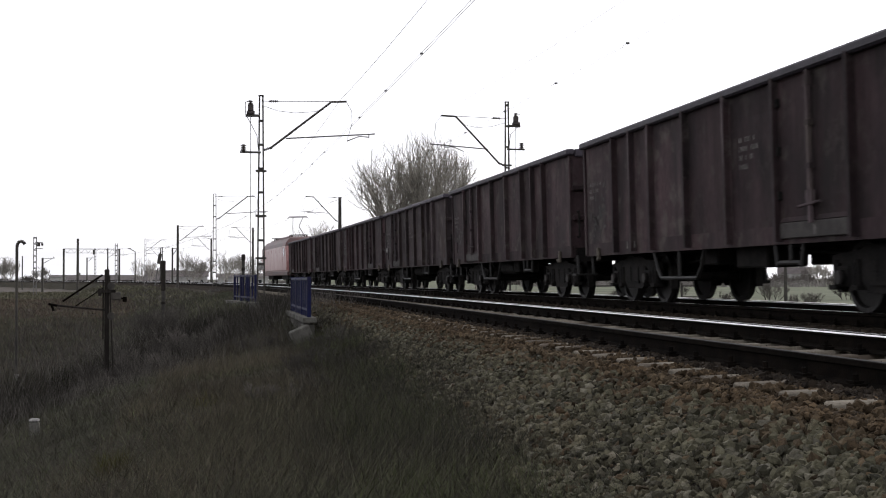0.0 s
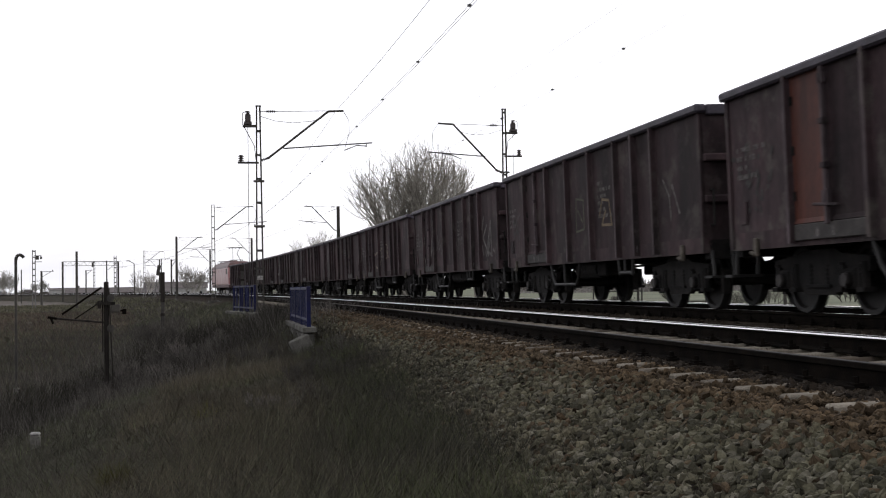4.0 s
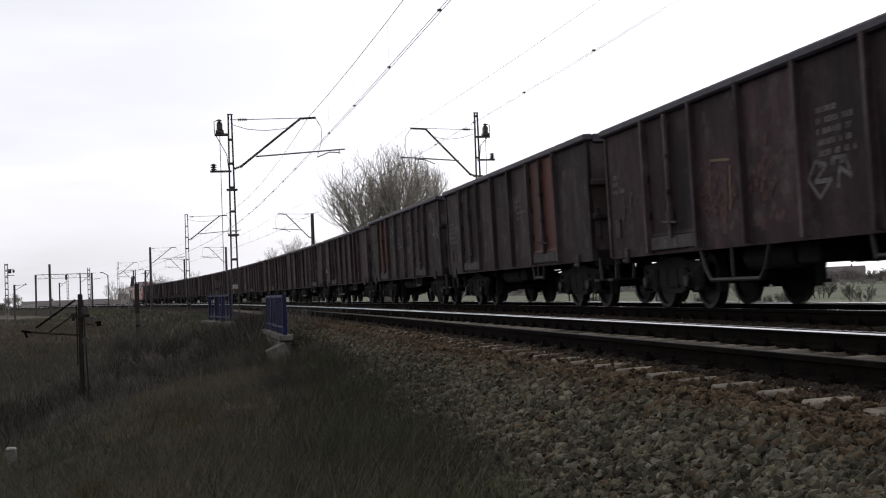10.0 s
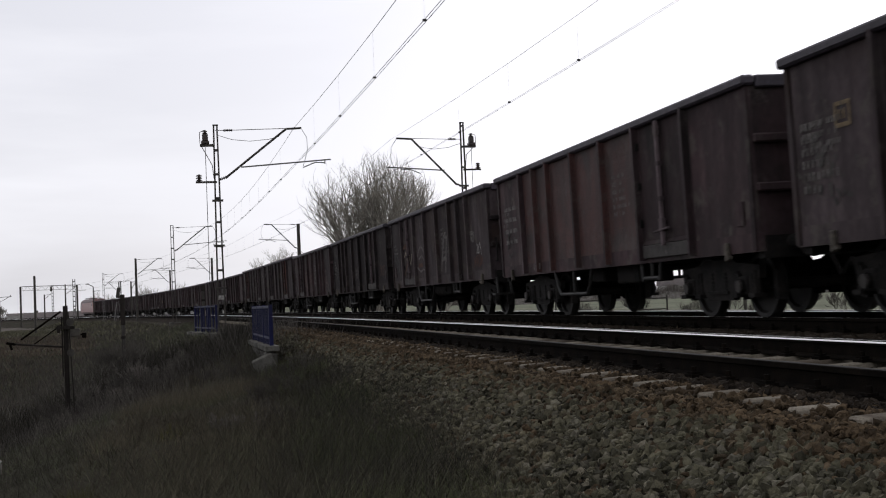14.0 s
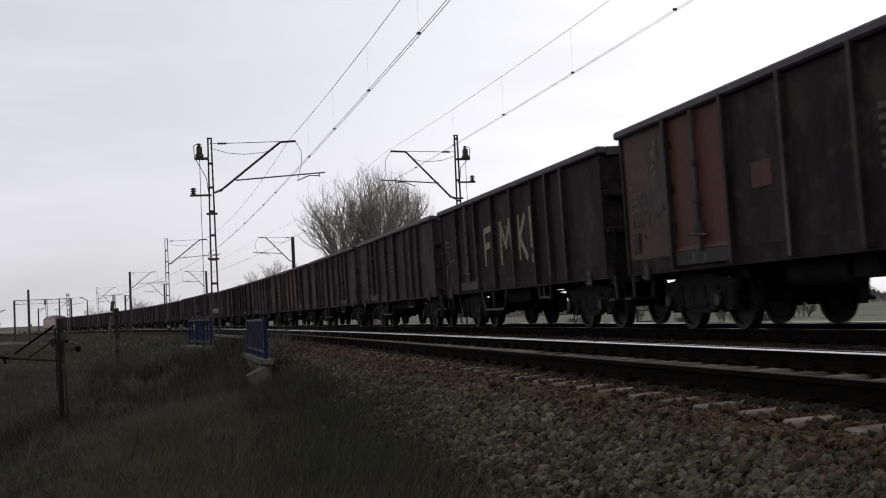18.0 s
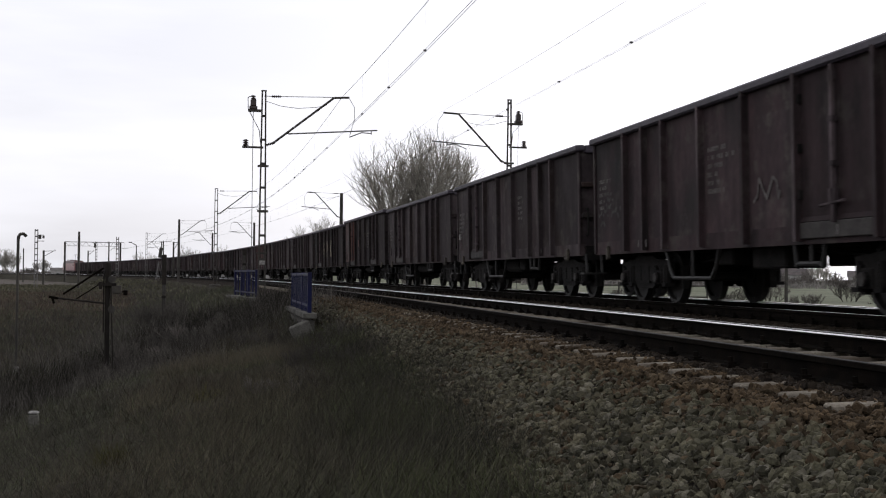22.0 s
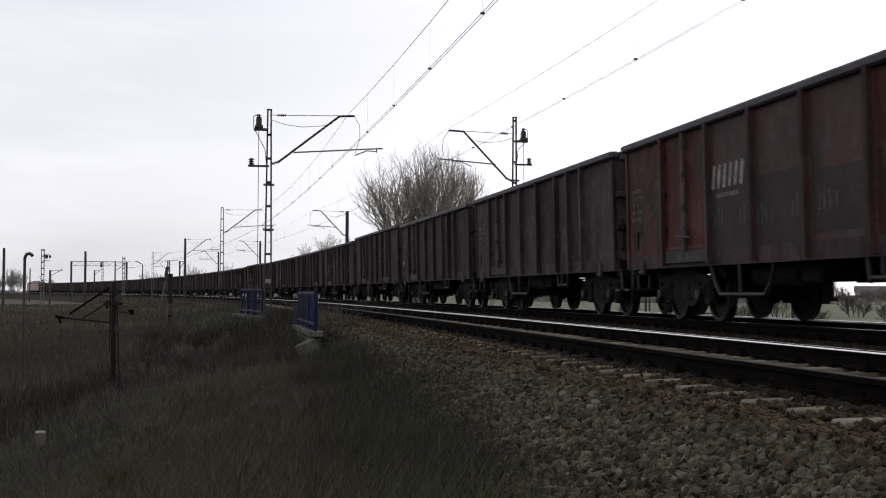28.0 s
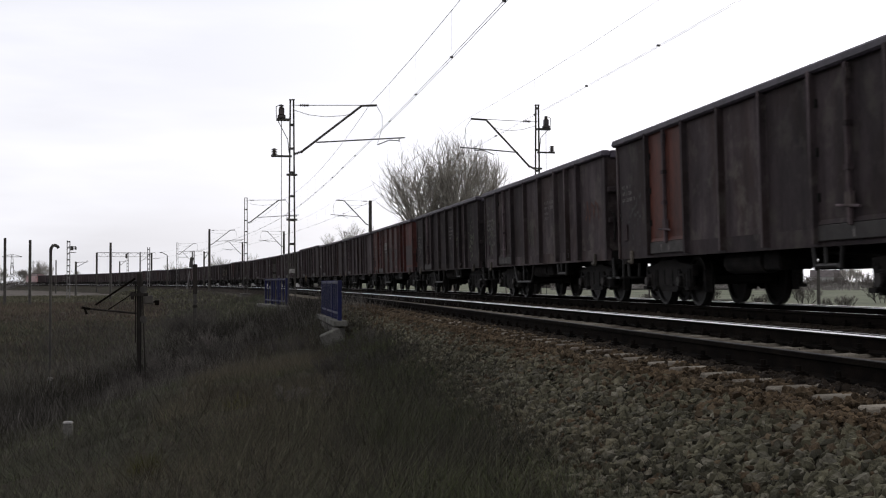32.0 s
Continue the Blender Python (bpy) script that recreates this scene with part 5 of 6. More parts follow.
pole_mast(at(11.9, 200), 7.1, -0.8, -1, ARM_FAR, POLE)
pole_mast(at(11.9, 262), 7.1, -0.8, -1, ARM_FAR, POLE)
lattice_mast(at(11.9, -8), 7.1, -0.6, -1, ARM_FAR, LATTICE)


def wire_bm(pts, r, seg=5):
    """One continuous tube through the points."""
    bm = bmesh.new()
    rings = []
    for i, p in enumerate(pts):
        d = (Vector(pts[min(i + 1, len(pts) - 1)]) - Vector(pts[max(i - 1, 0)])).normalized()
        u = d.cross(Vector((0, 0, 1))).normalized()
        v = u.cross(d)
        rings.append([bm.verts.new(Vector(p) + (u * math.cos(2 * math.pi * k / seg) + v * math.sin(2 * math.pi * k / seg)) * r) for k in range(seg)])
    for a, b in zip(rings, rings[1:]):
        for k in range(seg):
            bm.faces.new((a[k], a[(k + 1) % seg], b[(k + 1) % seg], b[k]))
    return bm


def overhead_line(o, supports, z_top, z_low, shift, r):
    root = empty("overhead_line", Matrix.Identity(4), "catenary and contact wires strung over the track", "overhead wire")
    carry, low, feed, drops = [], [], [], []
    for a, b in zip(supports, supports[1:]):
        n = 10
        for i in range(n + (b == supports[-1])):
            f = i / n
            s = mix(a, b, f)
            sag = 4 * f * (1 - f)
            zig = shift + 0.12 * math.cos(math.pi * (supports.index(a) + f))
            p = line(s, o + zig)[0]
            carry.append((p.x, p.y, z_top - 0.32 * sag))
            low.append((p.x, p.y, z_low - 0.02 * sag))
            if 0 < i < n:
                drops.append(((p.x, p.y, z_top - 0.32 * sag), (p.x, p.y, z_low)))
    part("carrying_wire", wire_bm(carry, r), WIRE, root)
    part("contact_wire", wire_bm([(x - 0.03, y, z) for x, y, z in low], r * 0.85), WIRE, root)
    part("contact_wire", wire_bm([(x + 0.03, y, z) for x, y, z in low], r * 0.85), WIRE, root)
    for d in drops:
        part("dropper", rods([d], 0.0015, 4), WIRE, root)
        bm = bmesh.new()
        box(bm, -0.035, 0.035, -0.025, 0.025, -0.02, 0.02, m=Matrix.Translation(d[1]))
        part("clamp", bm, WIRE, root)
    return root


overhead_line(NEAR, NEAR_MASTS, 6.92, 5.6, -0.3, 0.0075)
overhead_line(FAR, FAR_MASTS, 7.05, 5.74, 0.08, 0.005)


# ---- bridge parapets ----
def parapet(a, b, base, height, label, sheet=True, pitch=0.14):
    """Blue railing of close uprights between two plan points, on a concrete kerb block."""
    a, b = Vector((*a, 0)), Vector((*b, 0))
    d = b - a
    root = empty("bridge_railing", Matrix.Translation(a + Vector((0, 0, base))) @ Matrix.Rotation(math.atan2(d.y, d.x), 4, "Z"), label, "railing", "blue railings of the culvert")
    n = d.length
    part("top_rail", boxes((0, n, -0.04, 0.04, height - 0.07, height), bevel=0.01), BLUE, root)
    part("bottom_rail", boxes((0, n, -0.03, 0.03, 0.14, 0.2)), BLUE, root)
    k = 0.0
    first = None
    while k <= n:
        if first is None:
            first = part("baluster", boxes((-0.018, 0.018, -0.028, 0.028, 0.0, height - 0.05)), BLUE, root, "", pose(k, 0, 0))
        else:
            share(first, pose(k, 0, 0), root)
        k += pitch
    for x in (0.0, n / 3, n * 2 / 3, n):
        part("railing_post", boxes((x - 0.05, x + 0.05, -0.05, 0.05, -0.02, height + 0.02), bevel=0.01), BLUE, root)
    if sheet:
        panel = boxes((0.05, n - 0.05, -0.006, 0.006, 0.34, height - 0.07))
        part("panel", panel, BLUE, root, "blue sheet-metal infill panel")
    return root


def abutment(a, b, top, depth, width, label):
    a, b = Vector((*a, 0)), Vector((*b, 0))
    d = b - a
    m = Matrix.Translation(a + Vector((0, 0, top))) @ Matrix.Rotation(math.atan2(d.y, d.x), 4, "Z")
    root = empty("bridge_abutment", m, label, "bridge abutment")
    n = d.length
    part("wall", boxes((-0.15, n + 0.15, -width / 2, width / 2, -depth, -0.18), bevel=0.03), CONC, root)
    part("coping", boxes((-0.2, n + 0.2, -width / 2 - 0.05, width / 2 + 0.05, -0.13, 0.0), bevel=0.012), CONC, root, "pale concrete coping slab")
    return root


parapet((2.13, 30.3), (2.08, 36.6), -0.42, 0.97, "blue steel railing panel on a concrete culvert wall")
abutment((2.13, 30.2), (2.08, 36.8), -0.43, 2.2, 0.24, "weathered concrete culvert wall with a coping")
parapet((1.36, 50.0), (0.6, 56.0), -0.42, 1.1, "blue steel railing with open uprights on a culvert wall", False, 0.86)
wing = empty("wing_wall", Matrix.Translation((1.98, 30.05, -0.62)) @ pose(0, 0, 0, 0, -24, 12), "pale sloping concrete wing wall of the culvert", "wing wall")
part("wall", boxes((-0.4, 0.1, -0.12, 0.12, -0.5, 0.0), bevel=0.03), CONC, wing)
abutment((1.4, 49.7), (0.55, 56.4), -0.43, 1.6, 0.6, "weathered concrete culvert wall with a coping")


# ---- old posts, lamp and marker beside the line ----
def polar(bearing, d, z=0.0):
    b = radians(bearing)
    return Vector((math.sin(b) * d, math.cos(b) * d, z))


def bracket_post():
    p = polar(-5.08, 30)
    root = empty("signal_wire_post", Matrix.Translation(p) @ Matrix.Rotation(radians(3), 4, "Z"), "old dark post with a bracket arm and fittings", "post")
    bm = bmesh.new()
    box(bm, -0.055, 0.055, -0.05, 0.05, -3.0, 0.75, 0.015)
    part("post", bm, WOOD, root, "weathered square post")
    part("strut", rods([((-0.1, -0.05, 0.62), (-1.0, -0.05, 0.0))], 0.024), RAIL, root)
    part("strut", rods([((-0.1, 0.05, 0.3), (-0.72, 0.05, -0.12))], 0.014), RAIL, root)
    part("arm", rods([((-1.27, 0, -0.08), (0.05, 0, -0.22))], 0.024), WOOD, root)
    part("hanger", rods([((-1.25, 0, -0.08), (-1.2, 0, -0.22)), ((-1.32, 0, -0.06), (-1.12, 0, -0.1))], 0.03), RAIL, root)
    part("bracket", boxes((-0.22, 0.2, -0.12, 0.12, 0.2, 0.27), (-0.2, -0.12, -0.1, 0.1, 0.12, 0.3)), WOOD, root)
    part("junction_box", boxes((0.1, 0.32, -0.12, 0.1, 0.02, 0.22), bevel=0.02), STEEL, root, "small dark junction box")
    for z in (-0.35, 0.36):
        wheel = bmesh.new()
        rod(wheel, (0.1, -0.11, z), (0.1, -0.07, z), 0.09, seg=14)
        part("pulley", wheel, STEEL, root, "small wire pulley")
    part("stay", rods([((0.06, -0.08, 0.6), (0.16, -0.1, -1.9))], 0.018), WOOD, root)
    part("splint", boxes((-0.1, -0.07, -0.05, 0.05, -0.9, 0.5), bevel=0.008), WOOD, root, "weathered splint beside the post")
    part("fitting", boxes((0.36, 0.46, -0.06, 0.06, -0.02, 0.1), (0.3, 0.42, -0.03, 0.03, 0.04, 0.08), bevel=0.01), RAIL, root)
    return root


def plain_post(bearing, d, top, w, label, sleeve=0.75):
    root = empty("concrete_post", Matrix.Translation(polar(bearing, d)), label, "post")
    bm = bmesh.new()
    box(bm, -w, w, -w, w, -2.4, top - 0.03, 0.02)
    part("shaft", bm, POSTGREY, root)
    part("cap", boxes((-w - 0.02, w + 0.02, -w - 0.02, w + 0.02, top - sleeve, top), bevel=0.02), WOOD, root, "dark sleeve on the post's head")
    part("band", boxes((-w - 0.015, w + 0.015, -w - 0.015, w + 0.015, top - sleeve - 0.5, top - sleeve - 0.4), bevel=0.01), WOOD, root, "dark clamp band")
    return root


def hooked_lamp(bearing, d, base, top):
    root = empty("street_lamp", Matrix.Translation(polar(bearing, d)), "slender dark lamp post with a hooked hood", "lamp post")
    bm = bmesh.new()
    rod(bm, (0, 0, base - 0.5), (0, 0, top - 0.35), 0.035, seg=8)
    rod(bm, (0, 0, base + 2.2), (0, 0, top - 0.1), 0.038, seg=8)
    part("pole", bm, STEEL, root)
    hd = bmesh.new()
    pts = [(0, 0, top - 0.12), (0.02, 0, top - 0.03), (0.08, 0, top + 0.02), (0.16, 0, top + 0.0), (0.2, 0, top - 0.06)]
    for a, b in zip(pts, pts[1:]):
        rod(hd, a, b, 0.042, seg=8)
    part("hood", hd, STEEL, root, "curved hood")
    part("base_sleeve", rods([((0, 0, base - 0.1), (0, 0, base + 0.08))], 0.08), CHALK, root, "pale base sleeve")
    return root


bracket_post()
plain_post(-2.6, 46, 1.2, 0.06, "old concrete post with a dark head standing in the grass", 1.1)
plain_post(1.0, 62, 1.75, 0.075, "grey concrete post with a dark head beyond the culvert", 0.3)
hooked_lamp(-8.93, 34, -2.05, 1.5)


def marker_stone(bearing, d):
    p = polar(bearing, d)
    z = ground_z(p.x, p.y)
    root = empty("marker_stone", Matrix.Translation((p.x, p.y, z)), "small white-capped concrete marker in the grass", "marker stone")
    part("body", boxes((-0.07, 0.07, -0.06, 0.06, -0.2, 0.18), bevel=0.015), CONC, root)
    part("cap", boxes((-0.075, 0.075, -0.065, 0.065, 0.18, 0.23), bevel=0.02), CHALK, root, "white painted cap")


marker_stone(-8.15, 19)


# ---- masts, gantry and signals of the distant station ----
def far_lattice(bearing, d, top, base, label, k=1, lamps=False):
    root = empty("station_mast", Matrix.Translation(polar(bearing, d)) @ Matrix.Rotation(radians(-bearing), 4, "Z"), label, "mast", "masts of the station")
    for x in (-0.22, 0.22):
        part("mast_leg", boxes((x - 0.07, x + 0.07, -0.07, 0.07, base - 0.5, top)), PALE, root)
    z = base + 1.0
    while z < top:
        part("batten", boxes((-0.16, 0.16, -0.05, 0.05, z, z + 0.22)), PALE, root)
        z += 1.0
    if lamps:
        for z in (top - 1.0, top - 2.0):
            part("cross_arm", boxes((0, k * 1.2 if k > 0 else 0, -0.05, 0.05, z, z + 0.1)) if k > 0 else boxes((-1.2, 0, -0.05, 0.05, z, z + 0.1)), STEEL, root)
        part("transformer", boxes((0.3, 0.8, -0.2, 0.2, top - 1.6, top - 1.0), bevel=0.05), STEEL, root)
        part("lantern", boxes((0.95, 1.3, -0.15, 0.15, top - 1.5, top - 1.05), bevel=0.05), STEEL, root)
    return root


def far_pole(bearing, d, top, base, r, label, arm=0.0):
    root = empty("station_pole", Matrix.Translation(polar(bearing, d)) @ Matrix.Rotation(radians(-bearing), 4, "Z"), label, "pole", "poles of the station")
    bm = bmesh.new()
    rod(bm, (0, 0, base - 0.5), (0, 0, top), r * 1.2, r, seg=8)
    part("pole", bm, STEEL, root)
    if arm:
        part("arm", rods([((0, 0, top - 0.15), (arm, 0, top - 0.05)), ((0, 0, top - 1.2), (arm * 0.8, 0, top - 0.1))], 0.05, 6), STEEL, root)
        ib = bmesh.new()
        insulator(ib, (arm * 0.9, 0, top - 0.05), (arm * 0.9, 0, top + 0.25), 0.12, 3)
        part("insulator", ib, INSUL, root)
    return root


def gantry(b0, b1, d, z):
    p, q = polar(b0, d), polar(b1, d)
    root = empty("signal_gantry", Matrix.Translation(p) @ Matrix.Rotation(math.atan2(q.y - p.y, q.x - p.x), 4, "Z"), "slender lattice gantry spanning the station tracks", "gantry")
    n = (q - p).length
    for x in (0, n):
        part("leg", boxes((x - 0.22, x + 0.22, -0.2, 0.2, -2.2, z), bevel=0.02), STEEL, root)
    part("chord", boxes((0, n, -0.06, 0.06, z - 0.08, z + 0.06)), STEEL, root)
    part("chord", boxes((0, n, -0.04, 0.04, z - 0.98, z - 0.9)), PALE, root)
    k = 8
    for i in range(k):
        x0, x1 = n * i / k, n * (i + 1) / k
        part("lacing", rods([((x0, 0, z), ((x0 + x1) / 2, 0, z - 0.94)), (((x0 + x1) / 2, 0, z - 0.94), (x1, 0, z))], 0.03, 5), PALE, root)
    part("hanger", boxes((n * 0.52, n * 0.52 + 0.5, -0.2, 0.2, z - 1.3, z - 0.2)), STEEL, root)
    return root


def wide_lamp(bearing, d, top, base, k):
    root = empty("street_lamp", Matrix.Translation(polar(bearing, d)) @ Matrix.Rotation(radians(-bearing), 4, "Z"), "grey station lamp post with an outreach arm", "lamp post", "lamps of the station")
    bm = bmesh.new()
    rod(bm, (0, 0, base - 0.5), (0, 0, top - 0.5), 0.13, 0.09, seg=8)
    rod(bm, (0, 0, top - 0.5), (k * 0.9, 0, top), 0.07, seg=6)
    part("pole", bm, STEEL, root)
    part("lantern", boxes((min(k * 0.8, k * 1.4), max(k * 0.8, k * 1.4), -0.15, 0.15, top - 0.05, top + 0.12), bevel=0.04), STEEL, root)
    return root


def far_signal(bearing, d, top, base):
    root = empty("railway_signal", Matrix.Translation(polar(bearing, d)) @ Matrix.Rotation(radians(-bearing + 6), 4, "Y") @ Matrix.Rotation(radians(-bearing), 4, "Z"), "colour-light signal on a post seen from behind", "signal")
    bm = bmesh.new()
    rod(bm, (0, 0, base - 0.5), (0, 0, top - 2.2), 0.1, seg=8)
    part("post", bm, PALE, root)
    part("head", boxes((-0.26, 0.26, -0.2, 0.2, top - 1.6, top), bevel=0.1), STEEL, root, "black signal head")
    part("ladder", rods([((0.25, 0.1, base), (0.25, 0.1, top - 2)), ((0.5, 0.1, base), (0.5, 0.1, top - 2))], 0.03, 5), PALE, root)


far_lattice(-8.17, 213, 7.6, -1.7, "grey lattice station mast with lamps and a transformer", 1, True)
far_pole(-6.35, 195, 6.75, -1.4, 0.17, "dark catenary pole beside the station track")
gantry(-6.95, -4.55, 300, 7.7)
far_lattice(-4.68, 260, 7.9, -1.7, "grey lattice station mast")
far_lattice(-5.6, 380, 9.8, -1.7, "tall grey lattice station mast")
far_pole(-5.95, 330, 6.2, -1.7, 0.16, "thin pole on the station", 1.6)
far_pole(-7.85, 260, 4.9, -1.7, 0.2, "short dark station pole", 2.4)
far_pole(-8.7, 330, 6.5, -1.7, 0.14, "thin pole on the station")
wide_lamp(-3.85, 240, 6.3, -1.6, -1)
far_pole(-2.2, 190, 5.3, -1.3, 0.12, "slim pole beside the line", 0.9)
far_pole(-2.65, 240, 6.7, -1.5, 0.1, "slim pole beside the line")
far_signal(-2.95, 190, 4.5, -1.3)
far_pole(-10.85, 150, 5.75, -2.0, 0.15, "dark pole standing in the field")
far_pole(-9.8, 150, 5.55, -2.0, 0.15, "dark pole standing in the field")
far_pole(-11.8, 170, 5.9, -2.0, 0.15, "dark pole standing in the field", 1.2)


def pylon(bearing, d, top):
    root = empty("power_pylon", Matrix.Translation(polar(bearing, d)) @ Matrix.Rotation(radians(-bearing), 4, "Z"), "far lattice power pylon with one cross arm", "pylon")
    part("tower", rods([((-1.2, 0, -3), (-0.3, 0, top)), ((1.2, 0, -3), (0.3, 0, top)), ((-1.0, 0, 2), (0.8, 0, 6)), ((1.0, 0, 2), (-0.8, 0, 6)), ((-0.7, 0, 7), (0.5, 0, 11)), ((0.7, 0, 7), (-0.5, 0, 11))], 0.14, 5), PALE, root)
    part("cross_arm", rods([((-4.5, 0, top - 0.8), (4.5, 0, top - 0.8)), ((-4.5, 0, top - 0.8), (0, 0, top + 0.4)), ((4.5, 0, top - 0.8), (0, 0, top + 0.4))], 0.13, 5), PALE, root)


pylon(-10.55, 620, 14.0)


# ---- houses and sheds beyond the station ----
def shed(bearing, d, w, depth, h, ridge, label, wall=None, windows=0):
    p = polar(bearing, d, -2.0)
    root = empty("house", Matrix.Translation(p) @ Matrix.Rotation(radians(-bearing), 4, "Z"), label, "house", "houses beyond the station")
    part("wall", boxes((-w / 2, w / 2, -depth / 2, depth / 2, -0.5, h)), wall or PLASTER, root)
    bm = bmesh.new()
    prism(bm, [(-depth / 2 - 0.4, h - 0.1), (depth / 2 + 0.4, h - 0.1), (0, h + ridge)], -w / 2 - 0.4, w / 2 + 0.4, "x")
    rf = part("roof", bm, ROOFTILE, root)
    part("chimney", boxes((w * 0.2, w * 0.2 + 0.6, -0.3, 0.3, h, h + ridge + 0.8)), CONC, rf)
    for i in range(windows):
        x = -w / 2 + w * (i + 0.5) / windows
        wd = part("window", boxes((x - 0.6, x + 0.6, -depth / 2 - 0.06, -depth / 2 + 0.02, 1.0, 2.4)), PLASTER, root)
        part("pane", boxes((x - 0.5, x + 0.5, -depth / 2 - 0.075, -depth / 2 - 0.061, 1.1, 2.3)), GLASSDARK, wd)
    return root


shed(-6.65, 520, 16, 8, 3.6, 0.8, "pale low plastered shed beyond the tracks", None, 3)
shed(-5.3, 420, 22, 10, 2.4, 1.6, "long low building with a dark roof", ROOFTILE, 6)
shed(-3.9, 430, 26, 10, 2.2, 1.5, "long low building with a dark roof", ROOFTILE, 6)
shed(-2.5, 450, 14, 10, 3.6, 2.2, "far house with a dark pitched roof", None, 3)
shed(-1.45, 420, 12, 9, 3.4, 2.0, "far house with a dark pitched roof", None, 3)
shed(1.0, 400, 16, 10, 3.2, 1.2, "far low house with a dark roof", None, 3)
shed(22.9, 520, 16, 10, 4.5, 3.0, "far house with a pitched roof beyond the field", None, 3)
shed(26.3, 560, 14, 10, 4.5, 3.0, "far house with a pitched roof beyond the field", None, 3)
shed(29.5, 540, 18, 10, 4.0, 2.5, "far pale house beyond the field", None, 3)


# ---- bare trees and hedges ----
def tube_mesh(name, segs, mat, parent, sides=4):
    """Many thin tapered tubes as one mesh: rows of a, b, radius at a, radius at b."""
    a = np.array([s[0] for s in segs]); b = np.array([s[1] for s in segs])
    ra = np.array([s[2] for s in segs]); rb = np.array([s[3] for s in segs])
    d = b - a
    d /= np.maximum(np.linalg.norm(d, axis=1, keepdims=True), 1e-6)
    ref = np.where(np.abs(d[:, 2:3]) > 0.9, np.array([[1.0, 0, 0]]), np.array([[0, 0, 1.0]]))
    u = np.cross(d, ref); u /= np.linalg.norm(u, axis=1, keepdims=True)
    v = np.cross(d, u)
    ang = np.arange(sides) * 2 * np.pi / sides
    ring = u[:, None, :] * np.cos(ang)[None, :, None] + v[:, None, :] * np.sin(ang)[None, :, None]
    va = a[:, None, :] + ring * ra[:, None, None]
    vb = b[:, None, :] + ring * rb[:, None, None]
    verts = np.concatenate([va, vb], 1).reshape(-1, 3)
    base = (np.arange(len(a)) * 2 * sides)[:, None, None]
    i = np.arange(sides)
    quad = np.stack([i, (i + 1) % sides, (i + 1) % sides + sides, i + sides], 1)[None]
    faces = (base + quad).reshape(-1, 4)
    me = bpy.data.meshes.new(name)
    me.vertices.add(len(verts)); me.vertices.foreach_set("co", verts.ravel())
    me.loops.add(faces.size); me.loops.foreach_set("vertex_index", faces.ravel().astype(np.int32))
    me.polygons.add(len(faces)); me.polygons.foreach_set("loop_start", np.arange(0, faces.size, 4, dtype=np.int32))
    me.update()
    me.validate()
    me.materials.append(mat)
    ob = new(name, me)
    ob.parent = parent
    return ob


def bare_tree(p, height, spread, stems, seed, label, depth=6, twig=0.012, mat=None, density=3, upright=0.35, round_to=None):
    r = random.Random(seed)
    root = empty("bare_tree", Matrix.Translation(p), label, "tree")
    trunk, twigs = [], []

    def grow(a, way, length, rad, level):
        n = 2
        for i in range(n):
            w = (way + Vector((r.gauss(0, 0.1), r.gauss(0, 0.1), r.gauss(0, 0.06) + 0.05))).normalized()
            b = a + w * length / n
            if round_to and level > 1 and (b.x / round_to[0]) ** 2 + (b.y / round_to[0]) ** 2 + ((b.z - round_to[1]) / round_to[2]) ** 2 > r.uniform(0.55, 1.25):
                return
            thin = 1.0
            if round_to:
                # limbs fade into fine twigs towards the outline of the crown
                e = (b.x / round_to[0]) ** 2 + (b.y / round_to[0]) ** 2 + ((b.z - round_to[1]) / round_to[2]) ** 2
                thin = min(1.0, max(0.25, 1.3 - e))
            (trunk if level < 2 else twigs).append((tuple(a), tuple(b), rad * thin * (1 - 0.25 * i / n), rad * thin * (1 - 0.25 * (i + 1) / n)))
            a, way = b, w
            if level >= 1 and level < depth and i == 0:
                side = Vector((r.gauss(0, 1), r.gauss(0, 1), r.gauss(0.35, 0.5))).normalized()
                grow(a, (way * 0.65 + side * 0.75).normalized(), length * r.uniform(0.5, 0.72), max(rad * 0.55, twig), level + 1)
        if level < depth:
            for _ in range(density if level > 0 else density + 1):
                side = Vector((r.gauss(0, 1), r.gauss(0, 1), r.gauss(0.2, 0.6))).normalized()
                grow(a, (way + side * r.uniform(0.35, 0.8) + Vector((0, 0, upright * 0.4))).normalized(), length * r.uniform(0.55, 0.82), max(rad * 0.62, twig), level + 1)

    for k in range(stems):
        ang = 2 * math.pi * (k + r.random() * 0.6) / stems
        out = Vector((math.cos(ang), math.sin(ang), 0)) * spread / height
        way = (Vector((0, 0, 1)) + out * r.uniform(0.25, 0.75)).normalized()
        grow(Vector((out.x * 0.25, out.y * 0.25, -0.4)), way, height * r.uniform(0.26, 0.36), height * 0.013, 0)
    tube_mesh("trunk", trunk, mat or BARK, root, 6)
    tube_mesh("crown", twigs, mat or BARK, root, 3)
    return root


